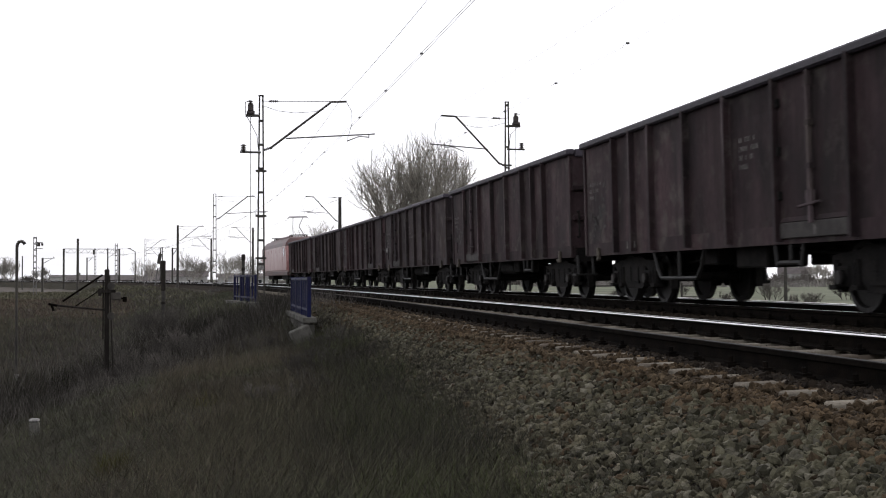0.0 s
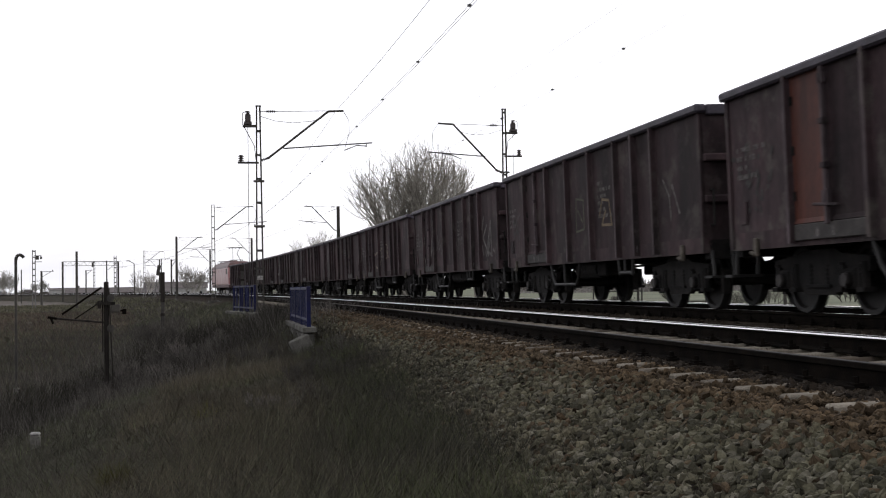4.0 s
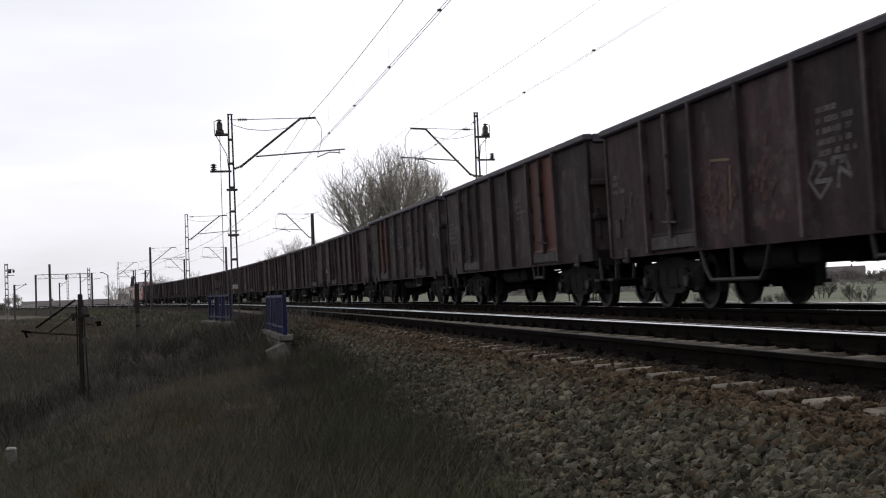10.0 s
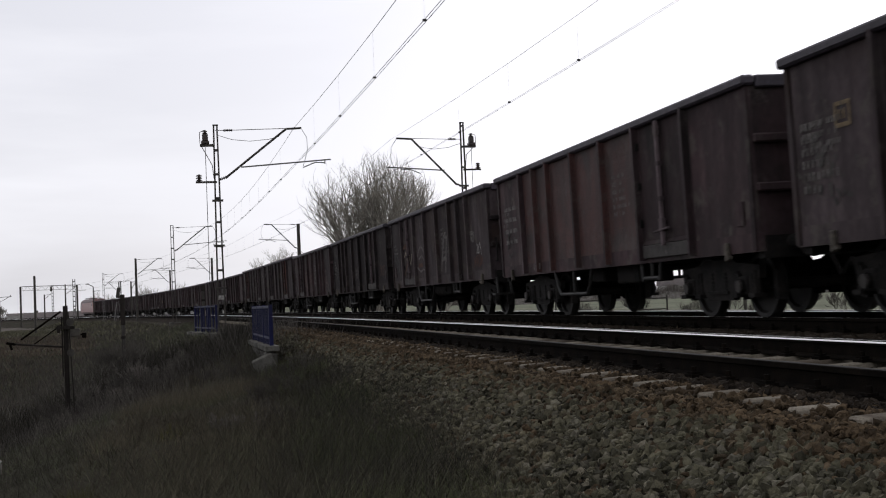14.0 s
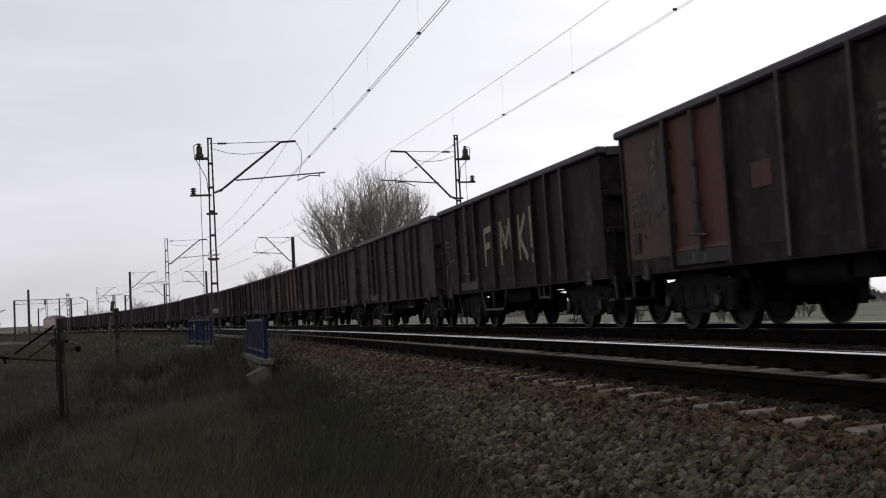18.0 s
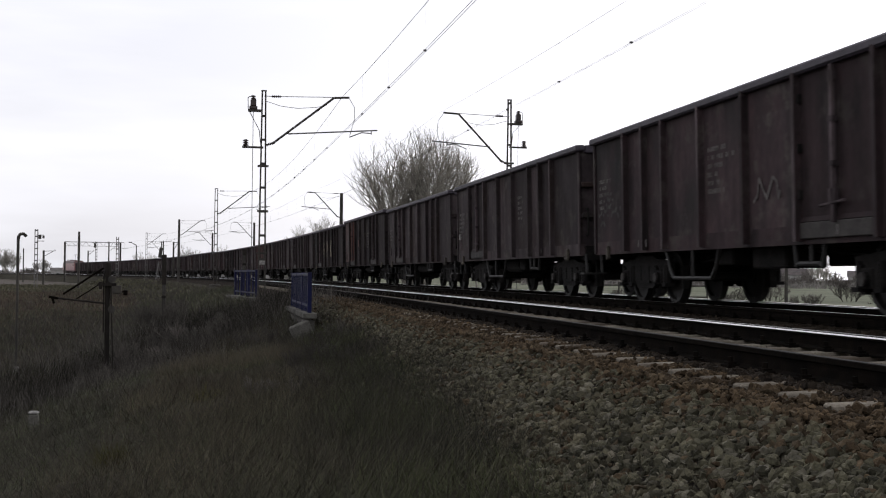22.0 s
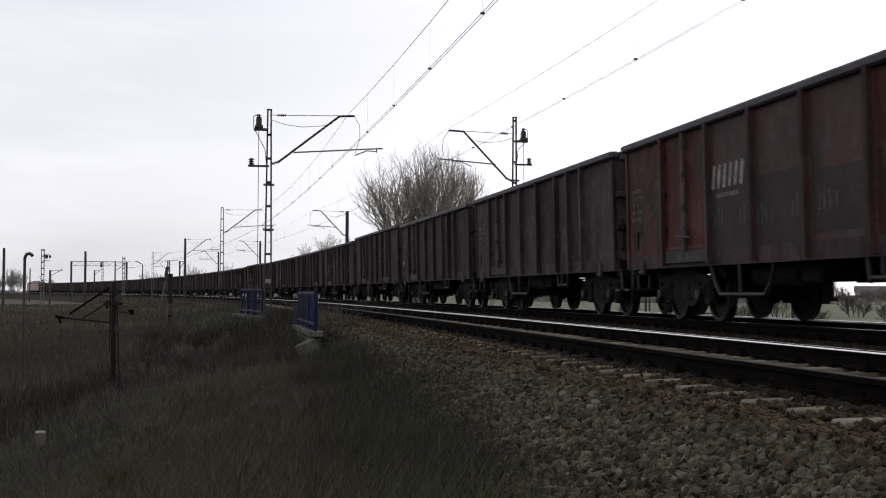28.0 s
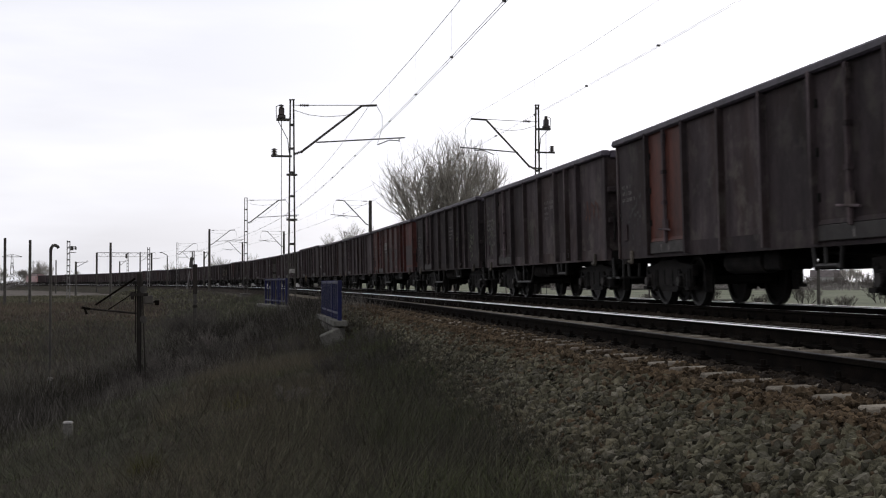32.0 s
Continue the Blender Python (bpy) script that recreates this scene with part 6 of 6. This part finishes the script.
bare_tree(polar(8.88, 100, -1.2), 15.0, 9.0, 17, 5, "large bare multi-stemmed tree with fine grey twigs", 6, 0.006, density=2, round_to=(7.2, 6.9, 8.2))
bare_tree(polar(12.0, 118, -1.3), 8.0, 4.0, 3, 8, "small sparse bare tree beside the large one", 4, 0.014)
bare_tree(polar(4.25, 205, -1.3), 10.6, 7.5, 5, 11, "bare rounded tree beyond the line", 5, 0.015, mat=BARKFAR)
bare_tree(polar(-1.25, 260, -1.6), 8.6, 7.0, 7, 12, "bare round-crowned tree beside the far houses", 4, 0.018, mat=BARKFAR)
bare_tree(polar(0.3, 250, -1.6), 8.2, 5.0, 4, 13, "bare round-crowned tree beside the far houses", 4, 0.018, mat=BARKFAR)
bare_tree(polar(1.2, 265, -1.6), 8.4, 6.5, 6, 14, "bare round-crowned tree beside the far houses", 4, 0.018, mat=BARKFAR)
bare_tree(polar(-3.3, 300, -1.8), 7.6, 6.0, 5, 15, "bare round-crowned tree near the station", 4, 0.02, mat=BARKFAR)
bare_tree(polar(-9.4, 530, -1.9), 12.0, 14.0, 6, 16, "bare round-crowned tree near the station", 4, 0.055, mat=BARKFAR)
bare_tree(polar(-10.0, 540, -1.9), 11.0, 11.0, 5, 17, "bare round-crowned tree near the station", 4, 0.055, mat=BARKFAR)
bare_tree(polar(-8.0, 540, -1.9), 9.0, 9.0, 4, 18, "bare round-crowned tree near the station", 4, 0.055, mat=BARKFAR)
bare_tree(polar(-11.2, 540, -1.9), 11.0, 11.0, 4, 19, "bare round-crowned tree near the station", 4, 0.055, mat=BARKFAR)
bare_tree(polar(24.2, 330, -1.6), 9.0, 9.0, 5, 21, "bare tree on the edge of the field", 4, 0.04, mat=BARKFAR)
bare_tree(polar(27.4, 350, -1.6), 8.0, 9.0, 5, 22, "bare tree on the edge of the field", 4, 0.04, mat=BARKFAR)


def hedge(b0, b1, d, h, seed, label, mat=None, thick=1):
    """A far uneven belt of bare bushes: many thin stems."""
    r = random.Random(seed)
    segs = []
    n = int((b1 - b0) * d * 0.0175 * 5 * thick)
    for i in range(n):
        b = r.uniform(b0, b1)
        p = polar(b, d + r.uniform(-9, 9), -2.0)
        hh = h * (0.55 + 0.45 * noise.noise(Vector((b * 1.7, d, seed)))) * r.uniform(0.5, 1.1) + 0.5
        q = p + Vector((r.gauss(0, 0.5), 0, hh))
        segs.append((tuple(p), tuple(q), 0.16, 0.05))
        for _ in range(4):
            f = r.uniform(0.2, 0.95)
            a = p.lerp(q, f)
            segs.append((tuple(a), tuple(a + Vector((r.gauss(0, 0.8), r.gauss(0, 0.4), r.uniform(0.1, 0.9)))), 0.08, 0.04))
    root = empty("hedge", Matrix.Identity(4), label, "hedge", kind="stuff")
    tube_mesh("stems", segs, mat or HEDGE, root, 3)


hedge(-13.5, 3.5, 470, 3.2, 1, "far belt of bare bushes along the horizon")
hedge(-14.0, -3.4, 540, 5.0, 2, "dark band of bare bushes beyond the station tracks", HEDGEDARK, 4)
hedge(12, 40, 420, 6.2, 3, "far belt of bare trees beyond the winter field", HEDGEDARK, 3)
hedge(14, 40, 300, 2.4, 4, "bare bushes on the edge of the winter field")


# ---- low shrubs on the bank ----
for k, (sb, sd, sh) in enumerate(((-5.9, 29, 1.0), (-4.3, 27, 1.2), (-3.4, 33, 1.6), (-2.0, 36, 1.5), (-0.6, 33, 1.0), (-2.8, 40, 1.6), (0.5, 38, 1.0), (1.6, 31, 0.8), (3.5, 15, 0.6), (4.6, 19.5, 0.8), (5.6, 24, 0.7), (6.0, 15.5, 0.45), (-4.9, 31, 1.5), (-1.3, 37, 1.4))):
    sp = polar(sb, sd)
    sp.z = ground_z(sp.x, sp.y) + 0.1
    shrub = bare_tree(sp, sh, sh * 1.1, 6, 40 + k, "small leafless grey-brown shrub on the grass bank", 4, 0.0024, SHRUBTWIG, 3)
    shrub.name = "shrub"
    shrub["category"] = "shrub"


# bushes on the field beyond the train
for k, (sb, sd, sh) in enumerate(((18.5, 96, 2.0), (21.0, 120, 2.6), (23.5, 88, 1.8), (25.2, 105, 2.3), (26.8, 82, 1.7), (28.6, 110, 2.6), (30.2, 90, 2.0))):
    sp = polar(sb, sd, -1.5)
    shrub = bare_tree(sp, sh, sh * 1.2, 6, 70 + k, "leafless bush on the winter field", 4, 0.006, SHRUBTWIG, 3)
    shrub.name = "bush"
    shrub["category"] = "bush"


# ---- barrier, fence posts and pole on the far side ----
def far_barrier(bearing, d, n, label):
    p = polar(bearing, d, -1.45)
    root = empty("barrier", Matrix.Translation(p) @ Matrix.Rotation(radians(-bearing), 4, "Z"), label, "barrier", "steel barriers beyond the train")
    for i in range(n + 1):
        part("post", boxes((i * 1.2 - 0.04, i * 1.2 + 0.04, -0.04, 0.04, -0.5, 1.75)), STEEL, root)
    for z in (1.05, 1.6):
        part("rail", rods([((0, 0, z), (n * 1.2, 0, z))], 0.035, 6), STEEL, root)


far_barrier(17.3, 62, 2, "dark steel pipe barrier beyond the train")
far_barrier(21.3, 62, 1, "dark steel pipe barrier beyond the train")
far_pole(25.9, 60, 1.45, -1.6, 0.075, "dark steel post beyond the train")
far_pole(19.35, 62, 0.75, -1.6, 0.06, "dark steel post beyond the train")


# ---- grass, weeds and ballast stones ----
def many_triangles(name, tri, mat, label, category):
    verts = tri.reshape(-1, 3)
    me = bpy.data.meshes.new(name)
    me.vertices.add(len(verts)); me.vertices.foreach_set("co", verts.ravel())
    k = len(verts)
    me.loops.add(k); me.loops.foreach_set("vertex_index", np.arange(k, dtype=np.int32))
    me.polygons.add(k // 3); me.polygons.foreach_set("loop_start", np.arange(0, k, 3, dtype=np.int32))
    me.update()
    me.materials.append(mat)
    return tagged(new(name, me), label, category, kind="stuff")


gen = np.random.RandomState(3)
GO = np.linspace(-70, 4, 297)
GS = np.linspace(-20, 300, 321)
GZ = np.array([[ground_z(float(o), float(s)) for o in GO] for s in GS])


def ground_at(o, s):
    """Bilinear height of the ground for arrays."""
    fo = np.clip((o - GO[0]) / (GO[1] - GO[0]), 0, len(GO) - 1.001)
    fs = np.clip((s - GS[0]) / (GS[1] - GS[0]), 0, len(GS) - 1.001)
    i, j = fs.astype(int), fo.astype(int)
    a, b = fs - i, fo - j
    return (GZ[i, j] * (1 - a) * (1 - b) + GZ[i + 1, j] * a * (1 - b) + GZ[i, j + 1] * (1 - a) * b + GZ[i + 1, j + 1] * a * b)


def on_plan(o, s):
    a = np.maximum(s - Y0, 0) / (RC + FAR)
    x = np.where(s > Y0, -RC + (RC + o) * np.cos(a), o)
    y = np.where(s > Y0, Y0 + (RC + o) * np.sin(a), s)
    return x, y


def stand(o, s, length, width, lean, comb=None):
    """Single blades rooted at the plan points; comb: (direction, spread) in radians for grass that lies one way."""
    n = len(o)
    x, y = on_plan(o, s)
    z = ground_at(o, s) - 0.02
    az = gen.uniform(0, 2 * np.pi, n) if comb is None else gen.normal(comb[0], comb[1], n)
    ln = length[0] + (length[1] - length[0]) * gen.rand(n)
    tilt = gen.uniform(lean * 0.35, lean * 1.25, n)
    far = np.maximum(1.0, s / 14.0)
    w = width * far * gen.uniform(0.7, 1.3, n)
    da = gen.uniform(0, 2 * np.pi, n)
    base = np.stack([x, y, z], 1)
    up = np.stack([np.cos(az) * np.sin(tilt), np.sin(az) * np.sin(tilt), np.cos(tilt)], 1) * ln[:, None]
    sd = np.stack([np.cos(da), np.sin(da), np.zeros(n)], 1) * (w / 2)[:, None]
    return np.stack([base - sd, base + sd, base + up], 1)


def sown(count, o_range, s_range, power=1.6, patch_scale=0.5, keep=0.0, follow=False):
    """Plan points at random, in patches; follow: offsets count from the foot of the ballast."""
    s = s_range[0] + (s_range[1] - s_range[0]) * gen.rand(count) ** power
    o = gen.uniform(o_range[0], o_range[1], count)
    if follow:
        o = o + np.interp(s, TOE_S, TOE_O)
    if keep:
        pat = np.array([noise.noise(Vector((float(a) * patch_scale, float(b) * patch_scale, 3.0))) for a, b in zip(o, s)])
        sel = pat > gen.uniform(-keep, keep, count)
        o, s = o[sel], s[sel]
    return o, s


def along_brook(count, spread):
    """Plan points scattered about the brook."""
    k = gen.randint(0, len(BROOK) - 1, count)
    f = gen.rand(count)
    ends = np.array(BROOK)
    at_line = ends[k] + (ends[k + 1] - ends[k]) * f[:, None]
    return at_line[:, 0] + gen.normal(0, spread, count), at_line[:, 1] + gen.normal(0, spread * 1.4, count)


def blades(count, o_range, s_range, length, width, lean, power=1.6, patch_scale=0.5, keep=0.0, follow=False, comb=None):
    o, s = sown(count, o_range, s_range, power, patch_scale, keep, follow)
    return stand(o, s, length, width, lean, comb)


many_triangles("grass", blades(190000, (-18, 2.1), (5, 85), (0.12, 0.36), 0.007, 1.25, 1.7), GRASS, "matted dry brown grass on the embankment", "grass")
many_triangles("grass", blades(60000, (-9, 2.0), (5, 34), (0.2, 0.45), 0.005, 1.2, 1.5, 0.4, 0.5), GRASSPALE, "flattened tufts of bleached dry grass", "grass")
many_triangles("grass", blades(15000, (-2.6, -0.1), (6.2, 15), (0.3, 0.7), 0.0042, 1.35, 1.2, 0.8, 0.5, True, (-0.55, 1.3)), GRASSPALE, "long bleached grass lying combed to one side", "grass")
many_triangles("grass", blades(13000, (-3.2, 0.0), (6.2, 20), (0.3, 0.65), 0.005, 1.3, 1.2, 0.5, 0.6, True, (-0.4, 1.4)), STALK, "long dark flattened grass lying to one side", "grass")
many_triangles("grass", blades(60000, (-3.6, -0.9), (8.5, 34), (0.15, 0.42), 0.005, 1.0, 1.0, 0.45, 0.5, True), GRASSBROWN, "warm brown dry grass on the ridge of the bank", "grass")
many_triangles("weeds", blades(24000, (-1.3, 0.22), (8, 33), (0.15, 0.5), 0.0045, 0.8, 1.1, 0.7, 0.6, True), STALK, "dark dead weed stalks along the ballast edge", "weeds")
many_triangles("weeds", blades(16000, (-1.0, 0.12), (6, 32), (0.1, 0.36), 0.005, 0.9, 1.1, 0.6, 0.5, True), GRASSGREEN, "dull green weeds along the ballast edge", "weeds")
many_triangles("weeds", blades(14000, (-0.5, 0.6), (4.3, 18), (0.08, 0.24), 0.005, 1.0, 1.0, 0.9, 0.5, True), STALK, "dark low weeds creeping onto the ballast", "weeds")
many_triangles("grass", blades(24000, (-9, 2.1), (-14, 5), (0.12, 0.34), 0.009, 1.2, 1.0), GRASS, "matted dry grass round the standpoint", "grass")
many_triangles("weeds", stand(*along_brook(70000, 1.15), (0.25, 0.7), 0.006, 0.8), STALK, "dark dead growth filling the brook", "weeds")
many_triangles("weeds", stand(*along_brook(14000, 2.3), (0.3, 0.85), 0.0045, 0.6), SHRUBTWIG, "grey-brown dead stems on the banks of the brook", "weeds")
many_triangles("grass", stand(*along_brook(9000, 1.6), (0.12, 0.3), 0.007, 1.1), GRASSGREEN, "dull green grass on the banks of the brook", "grass")
# dense dark stalks stand in for slope shade in the hollow
many_triangles("weeds", blades(26000, (-9, -1.3), (7, 22), (0.15, 0.45), 0.005, 0.9, 1.0, 0.5, 0.6), STALK, "dark dead weeds that also paint the shade of the hollow", "weeds")
many_triangles("weeds", blades(16000, (-9, -1.0), (34, 70), (0.25, 0.7), 0.005, 0.75, 1.2, 0.35, 0.3), SHRUBTWIG, "grey-brown dead weeds on the lower bank", "weeds")
many_triangles("grass", blades(26000, (-9, 1.7), (6, 60), (0.1, 0.28), 0.008, 1.2, 1.6, 0.3, 0.35), GRASSGREEN, "dull green grass patches on the bank", "grass")
many_triangles("grass", blades(110000, (-68, -4), (24, 165), (0.15, 0.45), 0.010, 0.9, 1.1), GRASSRED, "reddish-brown dry meadow below the bank", "grass")
many_triangles("grass", blades(60000, (-40, 1.3), (46, 260), (0.2, 0.5), 0.012, 1.25, 1.3), GRASSPALE, "rough dull grass along the far bank", "grass")
many_triangles("weeds", blades(9000, (-14, 1.0), (44, 170), (0.3, 0.8), 0.005, 0.7, 1.3, 0.2, 0.3), SHRUBTWIG, "grey-brown dead weeds along the far bank", "weeds")


def tuft(o0, s0, n, r):
    keep = blades(n, (o0 - r, o0 + r), (s0 - r * 2, s0 + r * 2), (0.12, 0.3), 0.009, 0.7, 1.0)
    return many_triangles("grass", keep, GRASSYELLOW, "yellowish green tuft in the dry grass", "grass")


tuft(-1.07, 12.6, 350, 0.14)
tuft(-0.2, 16.5, 90, 0.14)
ICO = np.array([(0, 0, 1), (0.894, 0, 0.447), (0.276, 0.851, 0.447), (-0.724, 0.526, 0.447), (-0.724, -0.526, 0.447), (0.276, -0.851, 0.447), (0.724, 0.526, -0.447), (-0.276, 0.851, -0.447), (-0.894, 0, -0.447), (-0.276, -0.851, -0.447), (0.724, -0.526, -0.447), (0, 0, -1)])
ICO_F = np.array([(0, 1, 2), (0, 2, 3), (0, 3, 4), (0, 4, 5), (0, 5, 1), (1, 6, 2), (2, 7, 3), (3, 8, 4), (4, 9, 5), (5, 10, 1), (6, 7, 2), (7, 8, 3), (8, 9, 4), (9, 10, 5), (10, 6, 1), (11, 7, 6), (11, 8, 7), (11, 9, 8), (11, 10, 9), (11, 6, 10)])


def stone_verts(n):
    """Angular broken stones: stretched, jittered and turned at random."""
    v = ICO[None] * (1 + gen.normal(0, 0.24, (n, 12, 1)))
    v = v * gen.uniform(0.42, 1.3, (n, 1, 3))
    q = gen.normal(0, 1, (n, 4)); q /= np.linalg.norm(q, axis=1, keepdims=True)
    w, x, y, z = q.T
    rot = np.stack([np.stack([1 - 2 * (y * y + z * z), 2 * (x * y - w * z), 2 * (x * z + w * y)], 1), np.stack([2 * (x * y + w * z), 1 - 2 * (x * x + z * z), 2 * (y * z - w * x)], 1), np.stack([2 * (x * z - w * y), 2 * (y * z + w * x), 1 - 2 * (x * x + y * y)], 1)], 1)
    return np.einsum("nij,nkj->nki", rot, v)


def stones(name, o, s, size, mat, label, lift=0.0):
    n = len(o)
    x, y = on_plan(o, s)
    z = ground_at(np.minimum(o, 3.4), s) + np.where(o > 7.4, 0.09, 0.0)
    c = np.stack([x, y, z + lift + gen.uniform(-0.25, 0.55, n) * size], 1)
    v = stone_verts(n) * size[:, None, None] + c[:, None, :]
    f = (np.arange(n) * 12)[:, None, None] + ICO_F[None]
    me = bpy.data.meshes.new(name)
    me.vertices.add(n * 12); me.vertices.foreach_set("co", v.reshape(-1))
    f = f.reshape(-1, 3).astype(np.int32)
    me.loops.add(f.size); me.loops.foreach_set("vertex_index", f.ravel())
    me.polygons.add(len(f)); me.polygons.foreach_set("loop_start", np.arange(0, f.size, 3, dtype=np.int32))
    me.update()
    me.shade_flat()
    me.materials.append(mat)
    return tagged(new(name, me), label, "ballast", kind="stuff")


def scatter(count, o0, o1, s0, s1, power):
    s = s0 + (s1 - s0) * gen.rand(count) ** power
    return gen.uniform(o0, o1, count), s


o, s = scatter(46000, 1.6, 3.55, 3.4, 48, 2.0)
rust = gen.rand(len(o)) < np.clip((o - 2.78) / 0.55, 0.05, 0.8)
fade = gen.rand(len(o)) < np.clip((o - np.interp(s, TOE_S, TOE_O) + 0.2) / 0.4, 0.03, 1)
size = gen.uniform(0.016, 0.04, len(o)) * np.maximum(1, (s / 16) ** 0.5)
stones("ballast_stones", o[rust & fade], s[rust & fade], size[rust & fade], STONERUST, "rust-stained broken ballast stones beside the sleepers")
pale = ~rust & fade & (gen.rand(len(o)) < 0.14)
stones("ballast_stones", o[pale], s[pale], size[pale], STONEPALE, "pale limestone pieces among the ballast")
rust = rust | pale
stones("ballast_stones", o[~rust & fade], s[~rust & fade], size[~rust & fade], STONE, "grey and beige broken ballast stones on the shoulder")
# level ballast round the sleeper ends and the cribs
o, s = scatter(9000, 3.3, 3.95, 4.0, 40, 1.6)
stones("ballast_stones", o, s, gen.uniform(0.02, 0.04, len(o)) * np.maximum(1, (s / 16) ** 0.5), STONERUST, "rust-stained ballast packed round the sleeper ends", 0.02)
o, s = scatter(2600, 3.68, 3.84, 4.0, 40, 1.6)
stones("ballast_stones", o, s, gen.uniform(0.016, 0.03, len(o)) * np.maximum(1, (s / 16) ** 0.5), STONERUST, "rust-stained ballast spilled over the sleepers", 0.06)
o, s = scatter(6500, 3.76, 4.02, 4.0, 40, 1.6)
stones("ballast_stones", o, s, gen.uniform(0.016, 0.032, len(o)) * np.maximum(1, (s / 16) ** 0.5), STONEDARK, "dark ballast heaped against the rail foot", 0.075)
o, s = scatter(6000, 1.95, 4.0, -14, 3.5, 1.0)
stones("ballast_stones", o, s, gen.uniform(0.02, 0.042, len(o)), STONE, "grey and beige ballast stones behind the standpoint")
# cribs: stones between the sleeper ends, which stay clear
o, s = scatter(9000, 3.2, 3.7, 4.0, 40, 1.6)
gap = np.mod(s - SLEEPER_START, 0.65)
crib = (gap > 0.17) & (gap < 0.48) & (o > 3.46)
stones("ballast_stones", o[crib], s[crib], gen.uniform(0.018, 0.034, crib.sum()) * np.maximum(1, (s[crib] / 16) ** 0.5), STONERUST, "rust-stained ballast in the cribs between the sleepers", 0.06)
low = o < 3.44
stones("ballast_stones", o[low], s[low], gen.uniform(0.018, 0.03, low.sum()) * np.maximum(1, (s[low] / 16) ** 0.5), STONERUST, "rust-stained ballast below the sleeper ends", 0.035)
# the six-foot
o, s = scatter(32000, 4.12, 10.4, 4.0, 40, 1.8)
stones("ballast_stones", o, s, gen.uniform(0.02, 0.042, len(o)) * np.maximum(1, (s / 16) ** 0.5), STONEDARK, "dark ballast between the rails", 0.05)
# single stones nearest to the path
pile = empty("loose_stones", Matrix.Identity(4), "single loose ballast stones lying on the shoulder", "ballast")
shapes = stone_verts(12)
meshes = []
for k in range(12):
    me = bpy.data.meshes.new("stone")
    me.from_pydata([tuple(v) for v in shapes[k]], [], [tuple(int(a) for a in t) for t in ICO_F])
    me.materials.append(STONE if k % 3 else STONERUST)
    meshes.append(me)
for k in range(300):
    so, ss = gen.uniform(1.75, 3.2), gen.uniform(4.6, 9.5)
    r = gen.uniform(0.03, 0.046)
    ob = new("stone", meshes[k % 12])
    ob.parent = pile
    ob.matrix_basis = Matrix.Translation((so, ss, float(ground_at(np.array([so]), np.array([ss]))[0]) + r * 0.55)) @ Euler((gen.uniform(0, 6), gen.uniform(0, 6), gen.uniform(0, 6))).to_matrix().to_4x4() @ Matrix.Diagonal((r, r, r, 1))


# ---- movement of the train ----
def run_of_train(t):
    """Front of the reference wagon's body along the line, in metres, at t seconds."""
    c = (-2.1122e-06, 0.0002056, -0.0075161, 0.096592, 11.919, -3.72)
    v = 0.0
    for k in c:
        v = v * t + k
    return v


def wagon_pose(n, t):
    """A turned wagon runs with its other end first; it leans with the canted track all the same."""
    m = on_line(run_of_train(t) - PITCH * n - HALF_L + SLACK.get(n, 0.0), FAR, Z_FAR, CANT_FAR)
    return m @ Matrix.Rotation(math.pi, 4, "Z") if n in TURNED else m


def spin(w, radius, back):
    """Roll a wheel with the train; back: its thing stands with its other end first."""
    rest = w.matrix_basis.copy()
    place, turn = Matrix.Translation(rest.translation), rest.to_quaternion().to_matrix().to_4x4()
    rows = []
    for i in range(32 * FPS + 1):
        a = (run_of_train(i / FPS) / radius) % (2 * math.pi)
        rows.append((i / FPS, place @ Matrix.Rotation(a if back else -a, 4, "X") @ turn))
    walk(w, rows)


def roll(thing, radius, back, rolling):
    """Roll all wheels of a thing; wheels with one place on their bogie share their keys."""
    for w in [o for o in thing.children_recursive if o.name.split(".")[0] == "wheel"]:
        place = (radius, back, *(round(v, 3) for v in w.matrix_basis.translation))
        if place in rolling:
            keys = rolling[place].animation_data
            w.rotation_mode = "QUATERNION"
            w.animation_data_create().action = keys.action
            w.animation_data.action_slot = keys.action_slot
        else:
            rolling[place] = w
            spin(w, radius, back)


def motions():
    rolling = {}
    for n, w in wagons.items():
        walk(w, [(t, wagon_pose(n, t)) for t in range(0, 33)])
        roll(w, 0.46, n in TURNED, rolling)
    walk(loco, [(t, on_line(run_of_train(t) - PITCH * FIRST + 0.6 + 9.85, FAR, Z_FAR, CANT_FAR)) for t in range(0, 33)])
    roll(loco, 0.575, False, rolling)


motions()
